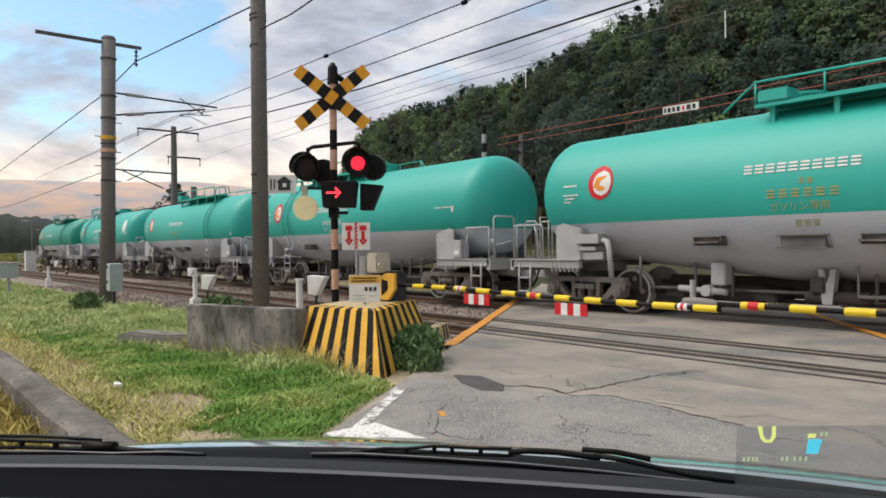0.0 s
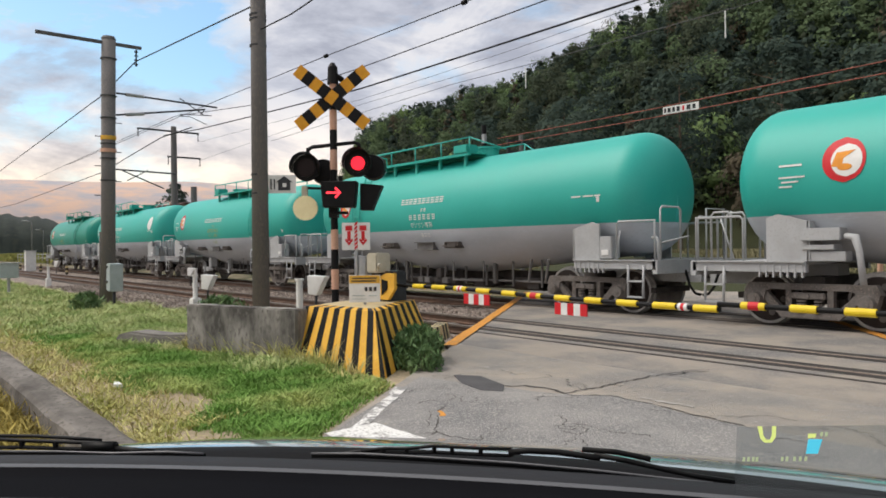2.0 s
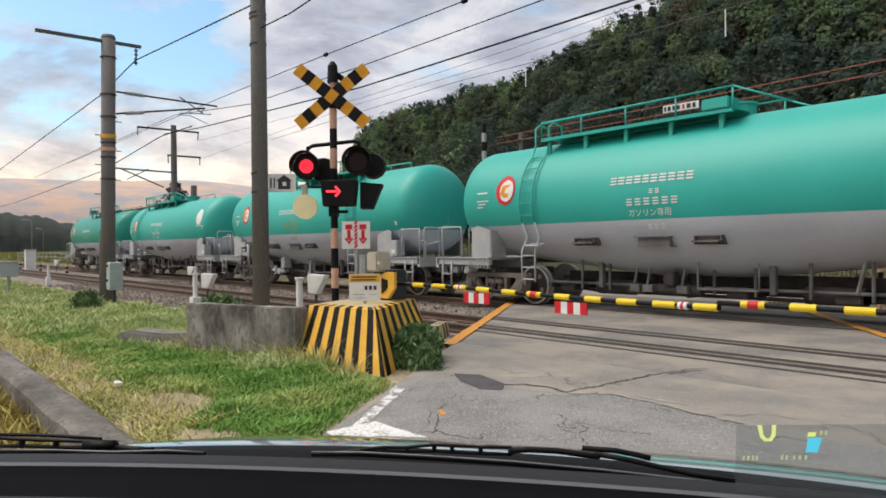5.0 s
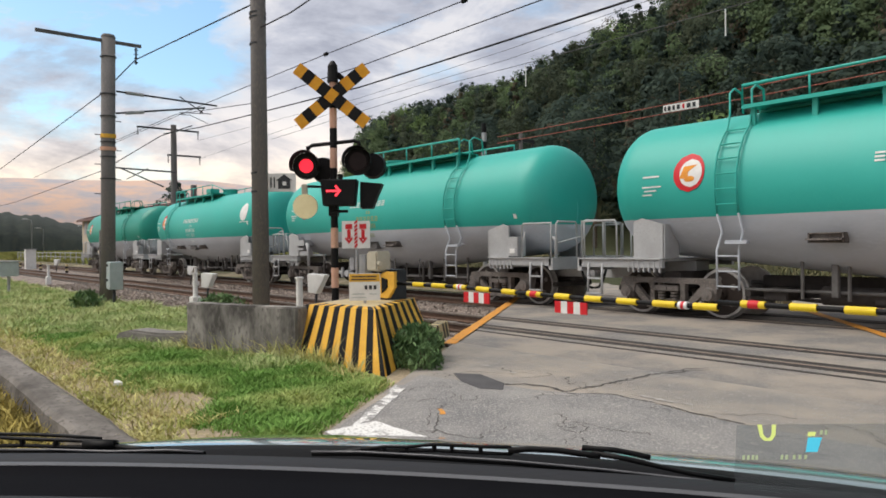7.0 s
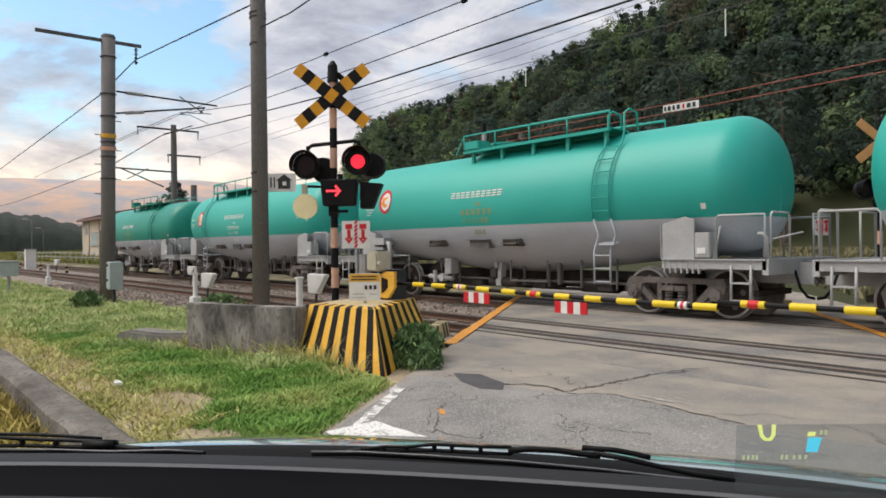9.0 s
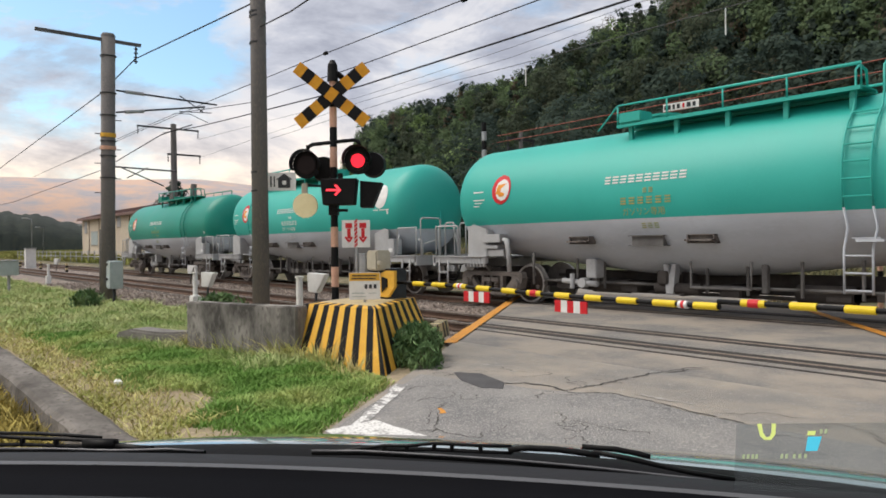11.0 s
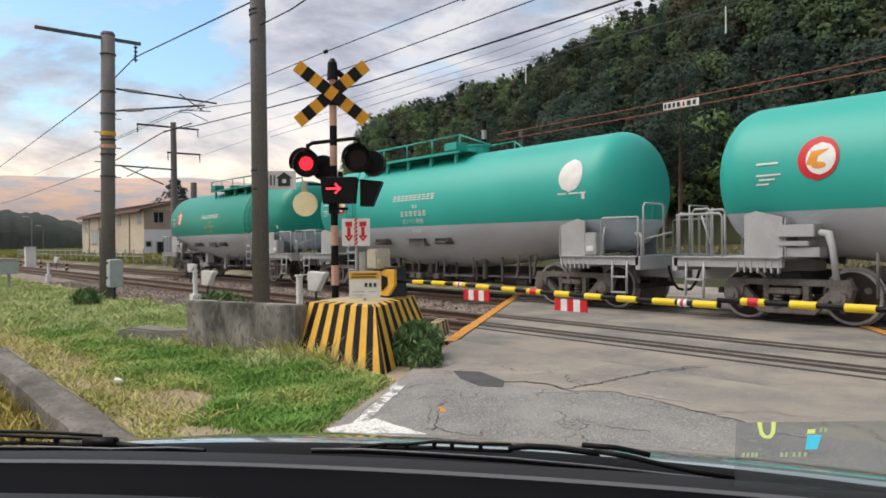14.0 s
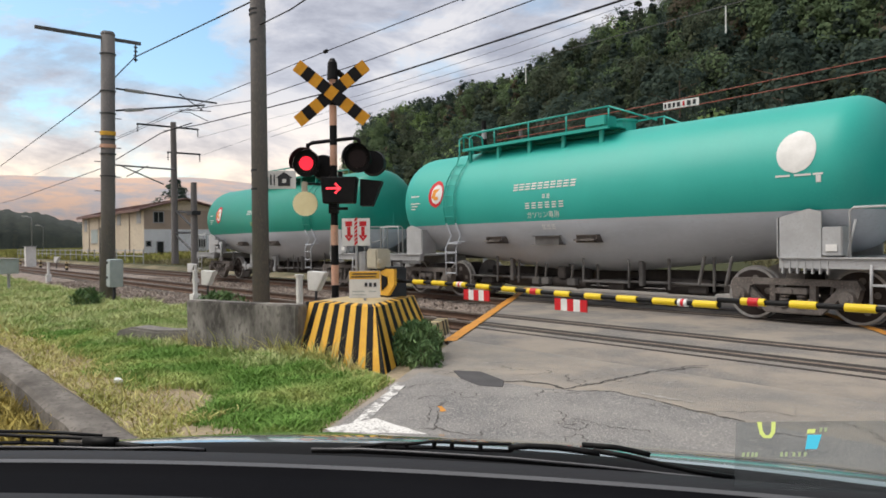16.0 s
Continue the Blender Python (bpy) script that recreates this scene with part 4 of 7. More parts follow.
def platform(wagon, s, boxed, top=1.80):
    """The end of the underframe at the s end: s = 1 leads."""
    bm = N()
    x0, x1 = 4.55, 6.42
    for yy in (-1.22, 1.22):
        box(bm, s * x0, s * x1, yy - 0.05, yy + 0.05, 0.88, 1.03)
        box(bm, s * x0, s * x1, yy - 0.09, yy + 0.09, 1.03, 1.05)
    box(bm, s * 4.6, s * 6.42, -1.17, 1.17, 0.99, 1.03)
    box(bm, s * 4.5, s * 6.7, -0.22, 0.22, 0.62, 0.98)
    box(bm, s * 6.36, s * 6.46, -1.27, 1.27, 0.80, 1.05)
    for k in range(7):
        xx = s * (4.6 + k * 0.11)
        box(bm, xx - 0.012, xx + 0.012, -1.28, -1.22, 0.80, 1.03)
    part("underframe", bm, M["frame_grey"], wagon, "grey end underframe with deck")
    # saddle plates that carry the tank
    for yy in (-1.24, 1.20):
        sp = N()
        prism(sp, [(s * 4.52, 1.05), (s * 5.16, 1.05), (s * 5.16, 1.72), (s * 4.98, 1.78), (s * 4.52, 1.66)], yy, yy + 0.035, axis=1)
        box(sp, s * 4.5, s * 4.54, yy + (0.0 if yy < 0 else -0.42), yy + (0.45 if yy < 0 else 0.03), 1.05, 1.66)
        part("saddle_plate", sp, M["frame_grey"], wagon, "light grey saddle plate")
    # coupler
    cp = N()
    box(cp, s * 6.4, s * 6.66, -0.10, 0.10, 0.74, 1.0, 0.02)
    box(cp, s * 6.60, s * 6.78, -0.15, 0.13, 0.70, 0.99, 0.03)
    part("coupler", cp, M["bogie"], wagon, "dark automatic coupler")
    hs = N()
    path(hs, [(s * 6.45, -0.35, 0.85), (s * 6.55, -0.36, 0.55), (s * 6.66, -0.36, 0.42), (s * 6.77, -0.36, 0.40)], 0.025)
    part("brake_hose", hs, M["rubber"], wagon)
    for yy in (-1.22, 1.22):
        handrail([(s * 5.55, yy, 1.05), (s * 5.55, yy, 1.72), (s * 5.60, yy, 1.77), (s * 6.38, yy, 1.77), (s * 6.38, yy, 1.05)], wagon)
    handrail([(s * 6.42, -1.1, 1.05), (s * 6.42, -1.1, top - 0.05), (s * 6.42, -1.05, top), (s * 6.42, -0.50, top), (s * 6.42, -0.45, top - 0.05), (s * 6.42, -0.45, 1.05)], wagon)
    handrail([(s * 6.42, 0.45, 1.05), (s * 6.42, 0.45, top), (s * 6.42, 1.1, top), (s * 6.42, 1.1, 1.05)], wagon)
    st = N()
    for xx in (5.85, 6.18):
        path(st, [(s * xx, -1.28, 0.95), (s * xx, -1.30, 0.36)], 0.022)
    for zz in (0.37, 0.66):
        box(st, s * 5.85, s * 6.18, -1.33, -1.25, zz - 0.015, zz + 0.015)
    part("step", st, M["frame_grey"], wagon, "grey footstep")
    if boxed == "small":
        b = N()
        box(b, s * 5.18, s * 5.46, -1.27, -1.0, 1.07, 1.50, 0.015)
        part("cabinet", b, M["frame_grey"], wagon, "small grey equipment cabinet")
        b = N()
        box(b, s * 5.24, s * 5.40, -1.29, -1.27, 1.14, 1.24)
        part("plate", b, M["white"], wagon)
        path_ = path(N(), [(s * 5.5, -1.2, 1.05), (s * 5.62, -1.2, 1.6)], 0.018)
        part("brace", path_, M["frame_grey"], wagon)
        part("brake_stand", path(N(), [(s * 6.28, -0.95, 1.05), (s * 6.28, -0.95, 1.40), (s * 6.22, -0.95, 1.46), (s * 6.14, -0.95, 1.46)], 0.035), M["frame_grey"], wagon, "grey brake lever stand")
        part("lever_rod", path(N(), [(s * 6.2, -0.9, 1.34), (s * 6.75, -0.7, 1.48)], 0.016), M["frame_grey"], wagon)
    if boxed == "big":
        for yy in (-1.10, -0.62):
            handrail([(s * 5.82, yy, 1.05), (s * 5.82, yy, 1.80), (s * 5.87, yy, 1.86), (s * 6.12, yy, 1.86), (s * 6.17, yy, 1.80), (s * 6.17, yy, 1.05)], wagon)
        handrail([(s * 5.9, -0.85, 1.05), (s * 6.15, -0.85, 1.80)], wagon)
        handrail([(s * 6.3, -0.2, 1.05), (s * 6.3, -0.2, 1.92)], wagon)
        b = N()
        box(b, s * 4.05, s * 4.62, -1.30, -0.95, 1.36, 1.55, 0.01)
        box(b, s * 4.15, s * 4.62, -1.26, -0.95, 1.22, 1.30, 0.01, 0)
        box(b, s * 4.00, s * 4.62, -1.22, -0.98, 1.05, 1.20, 0.01)
        part("cabinet", b, M["frame_grey"], wagon, "grey brake gear cabinet")
        part("pipe", path(N(), [(s * 4.0, -1.22, 1.42), (s * 3.86, -1.26, 1.40), (s * 3.80, -1.28, 1.2), (s * 3.74, -1.30, 0.72)], 0.05), M["frame_grey"], wagon)


def top_gear(wagon, d, green):
    """Walkway, dome and ladder along the tank's top; d = 1: the ladder is at the trailing end."""
    wk = N()
    x0, x1 = -3.2 * d, 1.1 * d
    for yy in (-0.95, -0.35, 0.35, 0.95):
        box(wk, x0, x1, yy - 0.04, yy + 0.04, 3.53, 3.58)
    box(wk, x0, x1, -0.95, -0.35, 3.58, 3.60)
    box(wk, x0, x1, 0.35, 0.95, 3.58, 3.60)
    for i in range(5):
        xx = x0 + (x1 - x0) * (i + 0.15) / 4.4
        for yy in (-0.86, 0.86):
            zs = tank_zc(xx) + math.sqrt(tank_r(xx) ** 2 - yy * yy)
            box(wk, xx - 0.04, xx + 0.04, yy - 0.03, yy + 0.03, zs - 0.12, 3.55)
    part("walkway", wk, green, wagon, "green walkway grating")
    for yy in (-0.95, 0.95):
        rl = N()
        path(rl, [(x0, yy, 3.60), (x0, yy, 3.92), (x1 + 0.0 * d, yy, 3.96)], 0.017)
        path(rl, [(x1, yy, 3.96), (1.9 * d, yy * 0.55, 3.62)], 0.017)
        for i in range(1, 5):
            xx = x0 + (x1 - x0) * i / 4
            path(rl, [(xx, yy, 3.58), (xx, yy, 3.93)], 0.017)
        part("railing", rl, green, wagon, "thin green railing")
    for xx, rr, h in ((0.7 * d, 0.30, 0.20), (-0.7 * d, 0.20, 0.12), (-1.9 * d, 0.14, 0.1)):
        dm = N()
        rod(dm, (xx, 0, 3.45), (xx, 0, 3.58 + h), rr, seg=18)
        rod(dm, (xx, 0, 3.58 + h), (xx, 0, 3.62 + h), rr * 1.12, seg=18)
        part("manhole", dm, green, wagon, "green manhole cover")
    part("valve_box", box(N(), 0.55 * d, 1.05 * d, -1.0, -0.62, 3.60, 3.80, 0.02), green, wagon, "green valve box")
    ld, ld2 = N(), N()
    lx = -3.28 * d
    for o in (-0.19, 0.19):
        up = [skin(lx + o, z, 0.07) for z in (1.80, 2.1, 2.45, 2.8, 3.05, 3.25)] + [(lx + o, -0.85, 3.5), (lx + o, -0.85, 3.85), (lx + o, -0.7, 3.95), (lx + o, -0.45, 3.9), (lx + o, -0.4, 3.55)]
        path(ld, up, 0.018, 6)
        lo = [skin(lx + o, z, 0.07) for z in (1.80, 1.5)] + [(lx + o, -1.32, 1.2), (lx + o, -1.32, 0.55)]
        path(ld2, lo, 0.018, 6)
    for z in (1.95, 2.2, 2.45, 2.7, 2.95, 3.2):
        a, b = skin(lx - 0.19, z, 0.07), skin(lx + 0.19, z, 0.07)
        rod(ld, a, b, 0.014, seg=6)
    for z in (0.6, 0.85, 1.1, 1.35):
        y = -1.32 if z < 1.25 else skin(lx, z, 0.07)[1]
        rod(ld2, (lx - 0.19, y, z), (lx + 0.19, y, z), 0.014, seg=6)
    box(ld2, lx - 0.0, lx + 0.36, -1.42, -1.3, 1.30, 1.34)
    part("ladder", ld, green, wagon, "green side ladder")
    part("ladder", ld2, M["tank_grey"], wagon, "grey lower ladder")


def underside(wagon, d):
    """Valves, pipes and hangers below the tank."""
    bm = N()
    rod(bm, (-3.7, -0.55, 0.52), (3.7, -0.55, 0.52), 0.028)
    rod(bm, (-3.7, 0.3, 0.60), (3.7, 0.3, 0.60), 0.035)
    for xx in (-2.4, -1.7, -0.2, 0.55, 1.3, 2.2, 3.1):
        rod(bm, (xx, -0.62, 0.40), (xx, -0.62, 1.02), 0.028)
    for xx in (-1.9, 1.6):
        box(bm, xx - 0.05, xx + 0.05, -0.66, -0.56, 0.45, 0.98, 0.01)
    path(bm, [(0.4, -0.9, 0.98), (0.4, -0.9, 0.52), (1.5, -0.9, 0.52), (1.5, -0.9, 0.98)], 0.02)
    if d < 0:
        path(bm, [(-3.3, -1.0, 0.45), (-3.3, -1.0, 1.12)], 0.024)
    else:
        for xx in (3.0, 3.5):
            rod(bm, (xx, -0.95, 0.55), (xx + 0.14, -1.0, 1.04), 0.03)
        for xx in (-0.9, -0.62, 0.1):
            rod(bm, (xx, -0.92, 0.55), (xx + 0.10, -0.98, 0.86), 0.025)
            box(bm, xx - 0.1, xx + 0.12, -0.95, -0.75, 0.42, 0.56, 0.01)
    part("brake_rigging", bm, M["rigging"], wagon, "grey brake pipes and hangers")
    vb = N()
    rod(vb, (0, -0.3, 0.42), (0, -0.3, 0.85), 0.13, seg=14)
    rod(vb, (-0.5 * d, -0.75, 0.48), (0.4 * d, -0.75, 0.48), 0.10, seg=14)
    rod(vb, (0.15, -0.8, 0.42), (0.15, -0.45, 0.42), 0.08)
    box(vb, -0.3, -0.08, -0.9, -0.7, 0.55, 0.80, 0.02)
    for xx in (-2.2, 2.0):
        rod(vb, (xx, -0.3, 0.45), (xx + 0.9, -0.3, 0.45), 0.15, seg=16)
    path(vb, [(-3.4, 0, 0.40), (-2.4, -0.1, 0.34), (2.4, -0.1, 0.34), (3.4, 0, 0.40)], 0.035)
    box(vb, -3.45, 3.45, 0.2, 0.3, 0.36, 0.74, 0.02)
    for xx in (-2.9, -1.2, 0.9, 2.7):
        box(vb, xx - 0.2, xx + 0.2, -0.5, 0.2, 0.34, 0.55, 0.02)
    if d < 0:
        part("outlet_box", box(N(), -1.94, -1.68, -0.92, -0.66, 0.62, 1.0, 0.015), M["frame_grey"], wagon, "light grey outlet box")
        pp = path(N(), [(-2.56, -0.9, 0.55), (-2.11, -0.9, 0.52), (-1.66, -0.9, 0.50)], 0.055, 10)
        rod(pp, (-2.26, -0.96, 0.40), (-2.26, -0.96, 0.70), 0.05)
        rod(pp, (-2.01, -0.98, 0.52), (-2.01, -0.80, 0.52), 0.10, seg=14)
        part("outlet_pipe", pp, M["frame_grey"], wagon, "light grey flanged outlet pipe")
        part("hanger", prism(N(), [(-0.13, 0.38), (0.01, 0.38), (0.07, 0.92), (-0.01, 0.92), (-0.06, 0.70), (-0.11, 0.92), (-0.19, 0.92)], -0.86, -0.70, axis=1), M["frame_grey"], wagon, "grey forked hanger")
    part("valve_gear", vb, M["gear"], wagon, "dark valve and brake cylinder gear")


def tank_wagon(centre, d, green, label, marks):
    t = thing("tank_wagon", pose(centre, FAR, 0), label, "tank wagon", "tank wagons")
    part("tank", tank_mesh(green, 0.2 if "white" in marks else 0.0), None, t, "green tank with a grey belly")
    bogie(t, -4.62)
    bogie(t, 4.62)
    platform(t, 1, "small", 2.02 if d > 0 else 1.80)
    platform(t, -1, "plain" if d > 0 else "big")
    top_gear(t, d, green)
    underside(t, d)
    lx0 = -3.88 if "white" in marks else -4.0
    # round company mark, drawn as plain shapes
    decal(t, "emblem", disc(lx0, 2.53, 0.30, 0.33), M["red"], "round red emblem")
    decal(t, "emblem_field", disc(lx0 + 0.04, 2.52, 0.215, 0.24), M["white"], lift=0.011)
    decal(t, "emblem_wing", [[(lx0 - 0.17, 2.44), (lx0 - 0.02, 2.42), (lx0 + 0.0, 2.55), (lx0 - 0.13, 2.55)], [(lx0 - 0.13, 2.55), (lx0, 2.55), (lx0 + 0.16, 2.66), (lx0 - 0.10, 2.64)]] + disc(lx0 + 0.02, 2.42, 0.10, 0.05), M["logo_orange"], lift=0.016)
    bars_on_tank(t, bar_row(-1.08, 2.42, 10, 0.145, 0.03), M["white"], "white painted sign as a plain bar")
    m2 = M["faded"] if "faded" in marks else M["white"]
    bars_on_tank(t, bar_row(-0.70, 2.02, 6, 0.13, 0.055), m2, "painted wagon number as a plain bar")
    bars_on_tank(t, bar_row(-0.22, 2.22, 2, 0.085, 0.04), m2)
    text_on_tank(t, "ガソリン専用", -0.22, 1.83, 0.15, m2)
    bars_on_tank(t, bar_row(-0.3, 1.58, 3, 0.10, 0.03), m2)
    bars_on_tank(t, [rect(-4.95, -4.60, 2.50, 2.53)] + [rect(-4.95 + (0.04 * (i % 2)), -4.55 - 0.1 * (i % 3), 2.32 - 0.07 * i, 2.345 - 0.07 * i) for i in range(3)], M["white"])
    if "white" in marks:
        decal(t, "white_disc", disc(4.79, 2.66, 0.29, 0.33), M["white"], "plain white disc")
    if "label" in marks:
        bars_on_tank(t, [rect(4.50, 4.72, 2.28, 2.31), rect(4.78, 5.02, 2.28, 2.31), rect(5.05, 5.19, 2.28, 2.31), rect(5.09, 5.16, 2.17, 2.275)], M["white"])
    else:
        decal(t, "lettering", [rect(5.25, 5.34, 1.90, 2.0)], M["white"])
    for xx in (-1.75, 0.85):
        b = N()
        box(b, xx - 0.25, xx + 0.25, -1.44, -1.30, 1.34, 1.37)
        for (a0, a1, z0, z1) in ((-0.25, 0.25, 1.44, 1.455), (-0.25, 0.25, 1.30, 1.315), (-0.25, -0.23, 1.30, 1.455), (0.23, 0.25, 1.30, 1.455)):
            box(b, xx + a0, xx + a1, -1.36, -1.15, z0, z1)
        box(b, xx - 0.23, xx + 0.23, -1.30, -1.12, 1.315, 1.44)
        part("placard_holder", b, M["bogie"], t, "dark placard holder")
    b = N()
    box(b, -0.6, 0.15, -1.36, -1.1, 1.26, 1.275)
    box(b, -0.6, 0.15, -1.36, -1.1, 1.44, 1.455)
    box(b, -0.55, 0.1, -1.30, -1.12, 1.275, 1.44)
    part("placard_holder", b, M["rigging"], t)
    return t


C0 = -4.55
WAGONS = []
for i, (d, g, lab, mk) in enumerate((
        (-1, M["teal"], "teal and grey tank wagon with faded yellow markings", ("faded",)),
        (1, M["teal"], "teal and grey tank wagon with white markings", ("label",)),
        (-1, M["teal"], "teal and grey tank wagon, its markings faded", ("faded",)),
        (1, M["teal"], "teal and grey tank wagon with a white disc", ("white", "label")),
        (-1, M["teal_dark"], "last tank wagon in deeper glossy green", ("faded",)))):
    WAGONS.append((C0 - 13.58 * i, tank_wagon(C0 - 13.58 * i, d, g, lab, mk)))


# ---- the wooded hill ----
def crowns(centres, heights, radii, kind, clumps, per, size, rng):
    """Crowns of leafy boughs, each bough a puff of small leaf sprays; kind 0 tapering, 1 rounded, per tree."""
    n = len(centres)
    u = np.sort(rng.uniform(0.04, 1, (n, clumps)), 1)
    th = rng.uniform(0, 2 * math.pi, (n, clumps))
    taper = (1 - u) ** 0.75 + 0.05
    dome = np.sqrt(np.clip(1 - (1.55 * u - 0.62) ** 2, 0.03, 1))
    prof = np.where(kind[:, None] == 0, taper, dome)
    rr = radii[:, None] * prof * rng.uniform(0.45, 0.95, (n, clumps))
    bough = np.stack([centres[:, None, 0] + rr * np.cos(th), centres[:, None, 1] + rr * np.sin(th), centres[:, None, 2] + heights[:, None] * (0.10 + 0.86 * u)], 2)
    br = radii[:, None] * np.where(kind[:, None] == 0, 0.34 * (0.45 + 0.75 * (1 - u)), 0.40) * rng.uniform(0.75, 1.25, (n, clumps))
    out = np.stack([np.cos(th) * 0.7, np.sin(th) * 0.7, 0.15 + 0.75 * u], 2)
    d = rng.normal(0, 1, (n, clumps, per, 3)) + 0.8 * out[:, :, None]
    d /= np.linalg.norm(d, axis=3)[..., None]
    flat_ = np.where(kind == 0, 0.62, 0.85)[:, None, None, None] * np.array([0, 0, 1.0]) + np.array([1, 1, 0.0])
    c = (bough[:, :, None] + d * flat_ * br[:, :, None, None] * rng.uniform(0.62, 1.12, (n, clumps, per, 1))).reshape(-1, 3)
    nr = (d + 0.55 * out[:, :, None] + rng.normal(0, 0.13, d.shape)).reshape(-1, 3)
    nr /= np.linalg.norm(nr, axis=1)[:, None]
    m = len(c)
    a = rng.normal(0, 1, (m, 3))
    a -= (a * nr).sum(1)[:, None] * nr * 0.8
    a /= np.linalg.norm(a, axis=1)[:, None]
    b = np.cross(nr, a)
    s = (size * rng.uniform(0.5, 1.35, m))[:, None]
    v = np.stack([c + a * s, c - a * s * 0.5 + b * s * 0.62, c - a * s * 0.5 - b * s * 0.62], 1).reshape(-1, 3)
    return v, np.arange(m * 3).reshape(-1, 3), np.repeat(nr, 3, 0)


def crown_mesh(name, vfn, mats, slots=None):
    """Leaf sprays lit by the roundness of the bough they sit on."""
    v, f, nr = vfn
    me = bpy.data.meshes.new(name)
    m = len(f)
    me.vertices.add(len(v)); me.vertices.foreach_set("co", v.astype(np.float32).ravel())
    me.loops.add(m * 3); me.loops.foreach_set("vertex_index", f.astype(np.int32).ravel())
    me.polygons.add(m); me.polygons.foreach_set("loop_start", np.arange(0, m * 3, 3, dtype=np.int32))
    for mt in mats:
        me.materials.append(mt)
    if slots is not None:
        me.polygons.foreach_set("material_index", slots.astype(np.int32))
    me.polygons.foreach_set("use_smooth", np.ones(m, dtype=bool))
    me.update()
    me.normals_split_custom_set_from_vertices(nr.astype(np.float32))
    return me


trng = np.random.default_rng(11)
nt = 1900
tx = trng.uniform(-285, 45, nt * 2)
ty = 61 + 99 * trng.uniform(0, 1, nt * 2) ** 0.9
hz_ = hill(tx, ty)
ok = hz_ > 1.2
tx, ty, hz_ = tx[ok][:nt], ty[ok][:nt], hz_[ok][:nt]
nt = len(tx)
th_ = trng.uniform(6.0, 13.5, nt) * np.where(tx < -235, 0.7, 1)
kd = (trng.uniform(0, 1, nt) > 0.58).astype(int)
rad_ = np.where(kd == 0, 2.2, 3.1) * trng.uniform(0.75, 1.3, nt)
sort = np.where(kd == 0, trng.choice(5, nt, p=(0.66, 0.28, 0.02, 0.0, 0.04)), trng.choice(5, nt, p=(0.22, 0.26, 0.40, 0.06, 0.06)))
cen = np.stack([tx, ty, hz_ - 0.5], 1)
BOUGHS, SPRAYS = 30, 34
vfn = crowns(cen, th_, rad_, kd, BOUGHS, SPRAYS, 0.33, trng)
whole("hill_wood", crown_mesh("hill_wood", vfn, WOOD, np.repeat(sort, BOUGHS * SPRAYS)), None, "dark green mixed wood covering the hillside", "wood", "stuff")


# ---- motions ----
def run(t):
    """How far the train has rolled by t."""
    return 2.161 * t + 0.0088 * t * t - 0.0003 * t ** 3


def motions():
    for c, w in WAGONS:
        walk(w, [(i * 0.5, pose(c + run(i * 0.5), FAR, 0)) for i in range(33)])
    for o, s in WHEELS:
        walk(o, [(i * 0.2, pose(s, 0, 0.43, 0, math.degrees(run(i * 0.2) / 0.43), 0)) for i in range(81)])
    # the lamps take turns: each disc turns its lit or its dark side to the road
    for lamps in (sig_lamps, sig2_lamps):
        for k, ((x, y, z), disc_) in enumerate(lamps):
            ang, rows = (180 if k == 0 else 0), []
            rows.append((0, ang))
            for ts in (2.79, 7.79, 12.59):
                for j in range(4):
                    rows.append((ts + j / 30, ang + 60 * j))
                ang += 180
            rows.append((16, ang))
            walk(disc_, [(t, pose(x, -0.135, z, 0, 0, a)) for t, a in rows])


# ---- poles, masts and wires ----
M["weeds"] = material("ditch_weed", (0.46, 0.37, 0.10), (0.24, 0.20, 0.07), 2.0, 0.8, island=0.35, spec=0.1)
M["pale_wire"] = material("weathered_wire", (0.11, 0.11, 0.115), (0.07, 0.07, 0.075), 5, 0.6)
M["redwire"] = material("reddish_wire", (0.30, 0.09, 0.06), (0.22, 0.07, 0.05), 5, 0.6)
M["rough_grass"] = material("rough_grass_blade", (0.13, 0.125, 0.060), (0.22, 0.195, 0.115), 0.4, 0.85, island=0.3, spec=0.1)
M["meadow"] = material("meadow_blade", (0.19, 0.22, 0.055), (0.30, 0.27, 0.09), 0.15, 0.8, island=0.35, spec=0.1)

def insulator(bm, p, q, mi=1):
    rod(bm, p, q, 0.022, seg=8, mi=mi)
    p, q = Vector(p), Vector(q)
    for i in range(4):
        c = p.lerp(q, (i + 0.5) / 4)
        d = (q - p).normalized() * 0.012
        rod(bm, c - d, c + d, 0.055, seg=10, mi=mi)


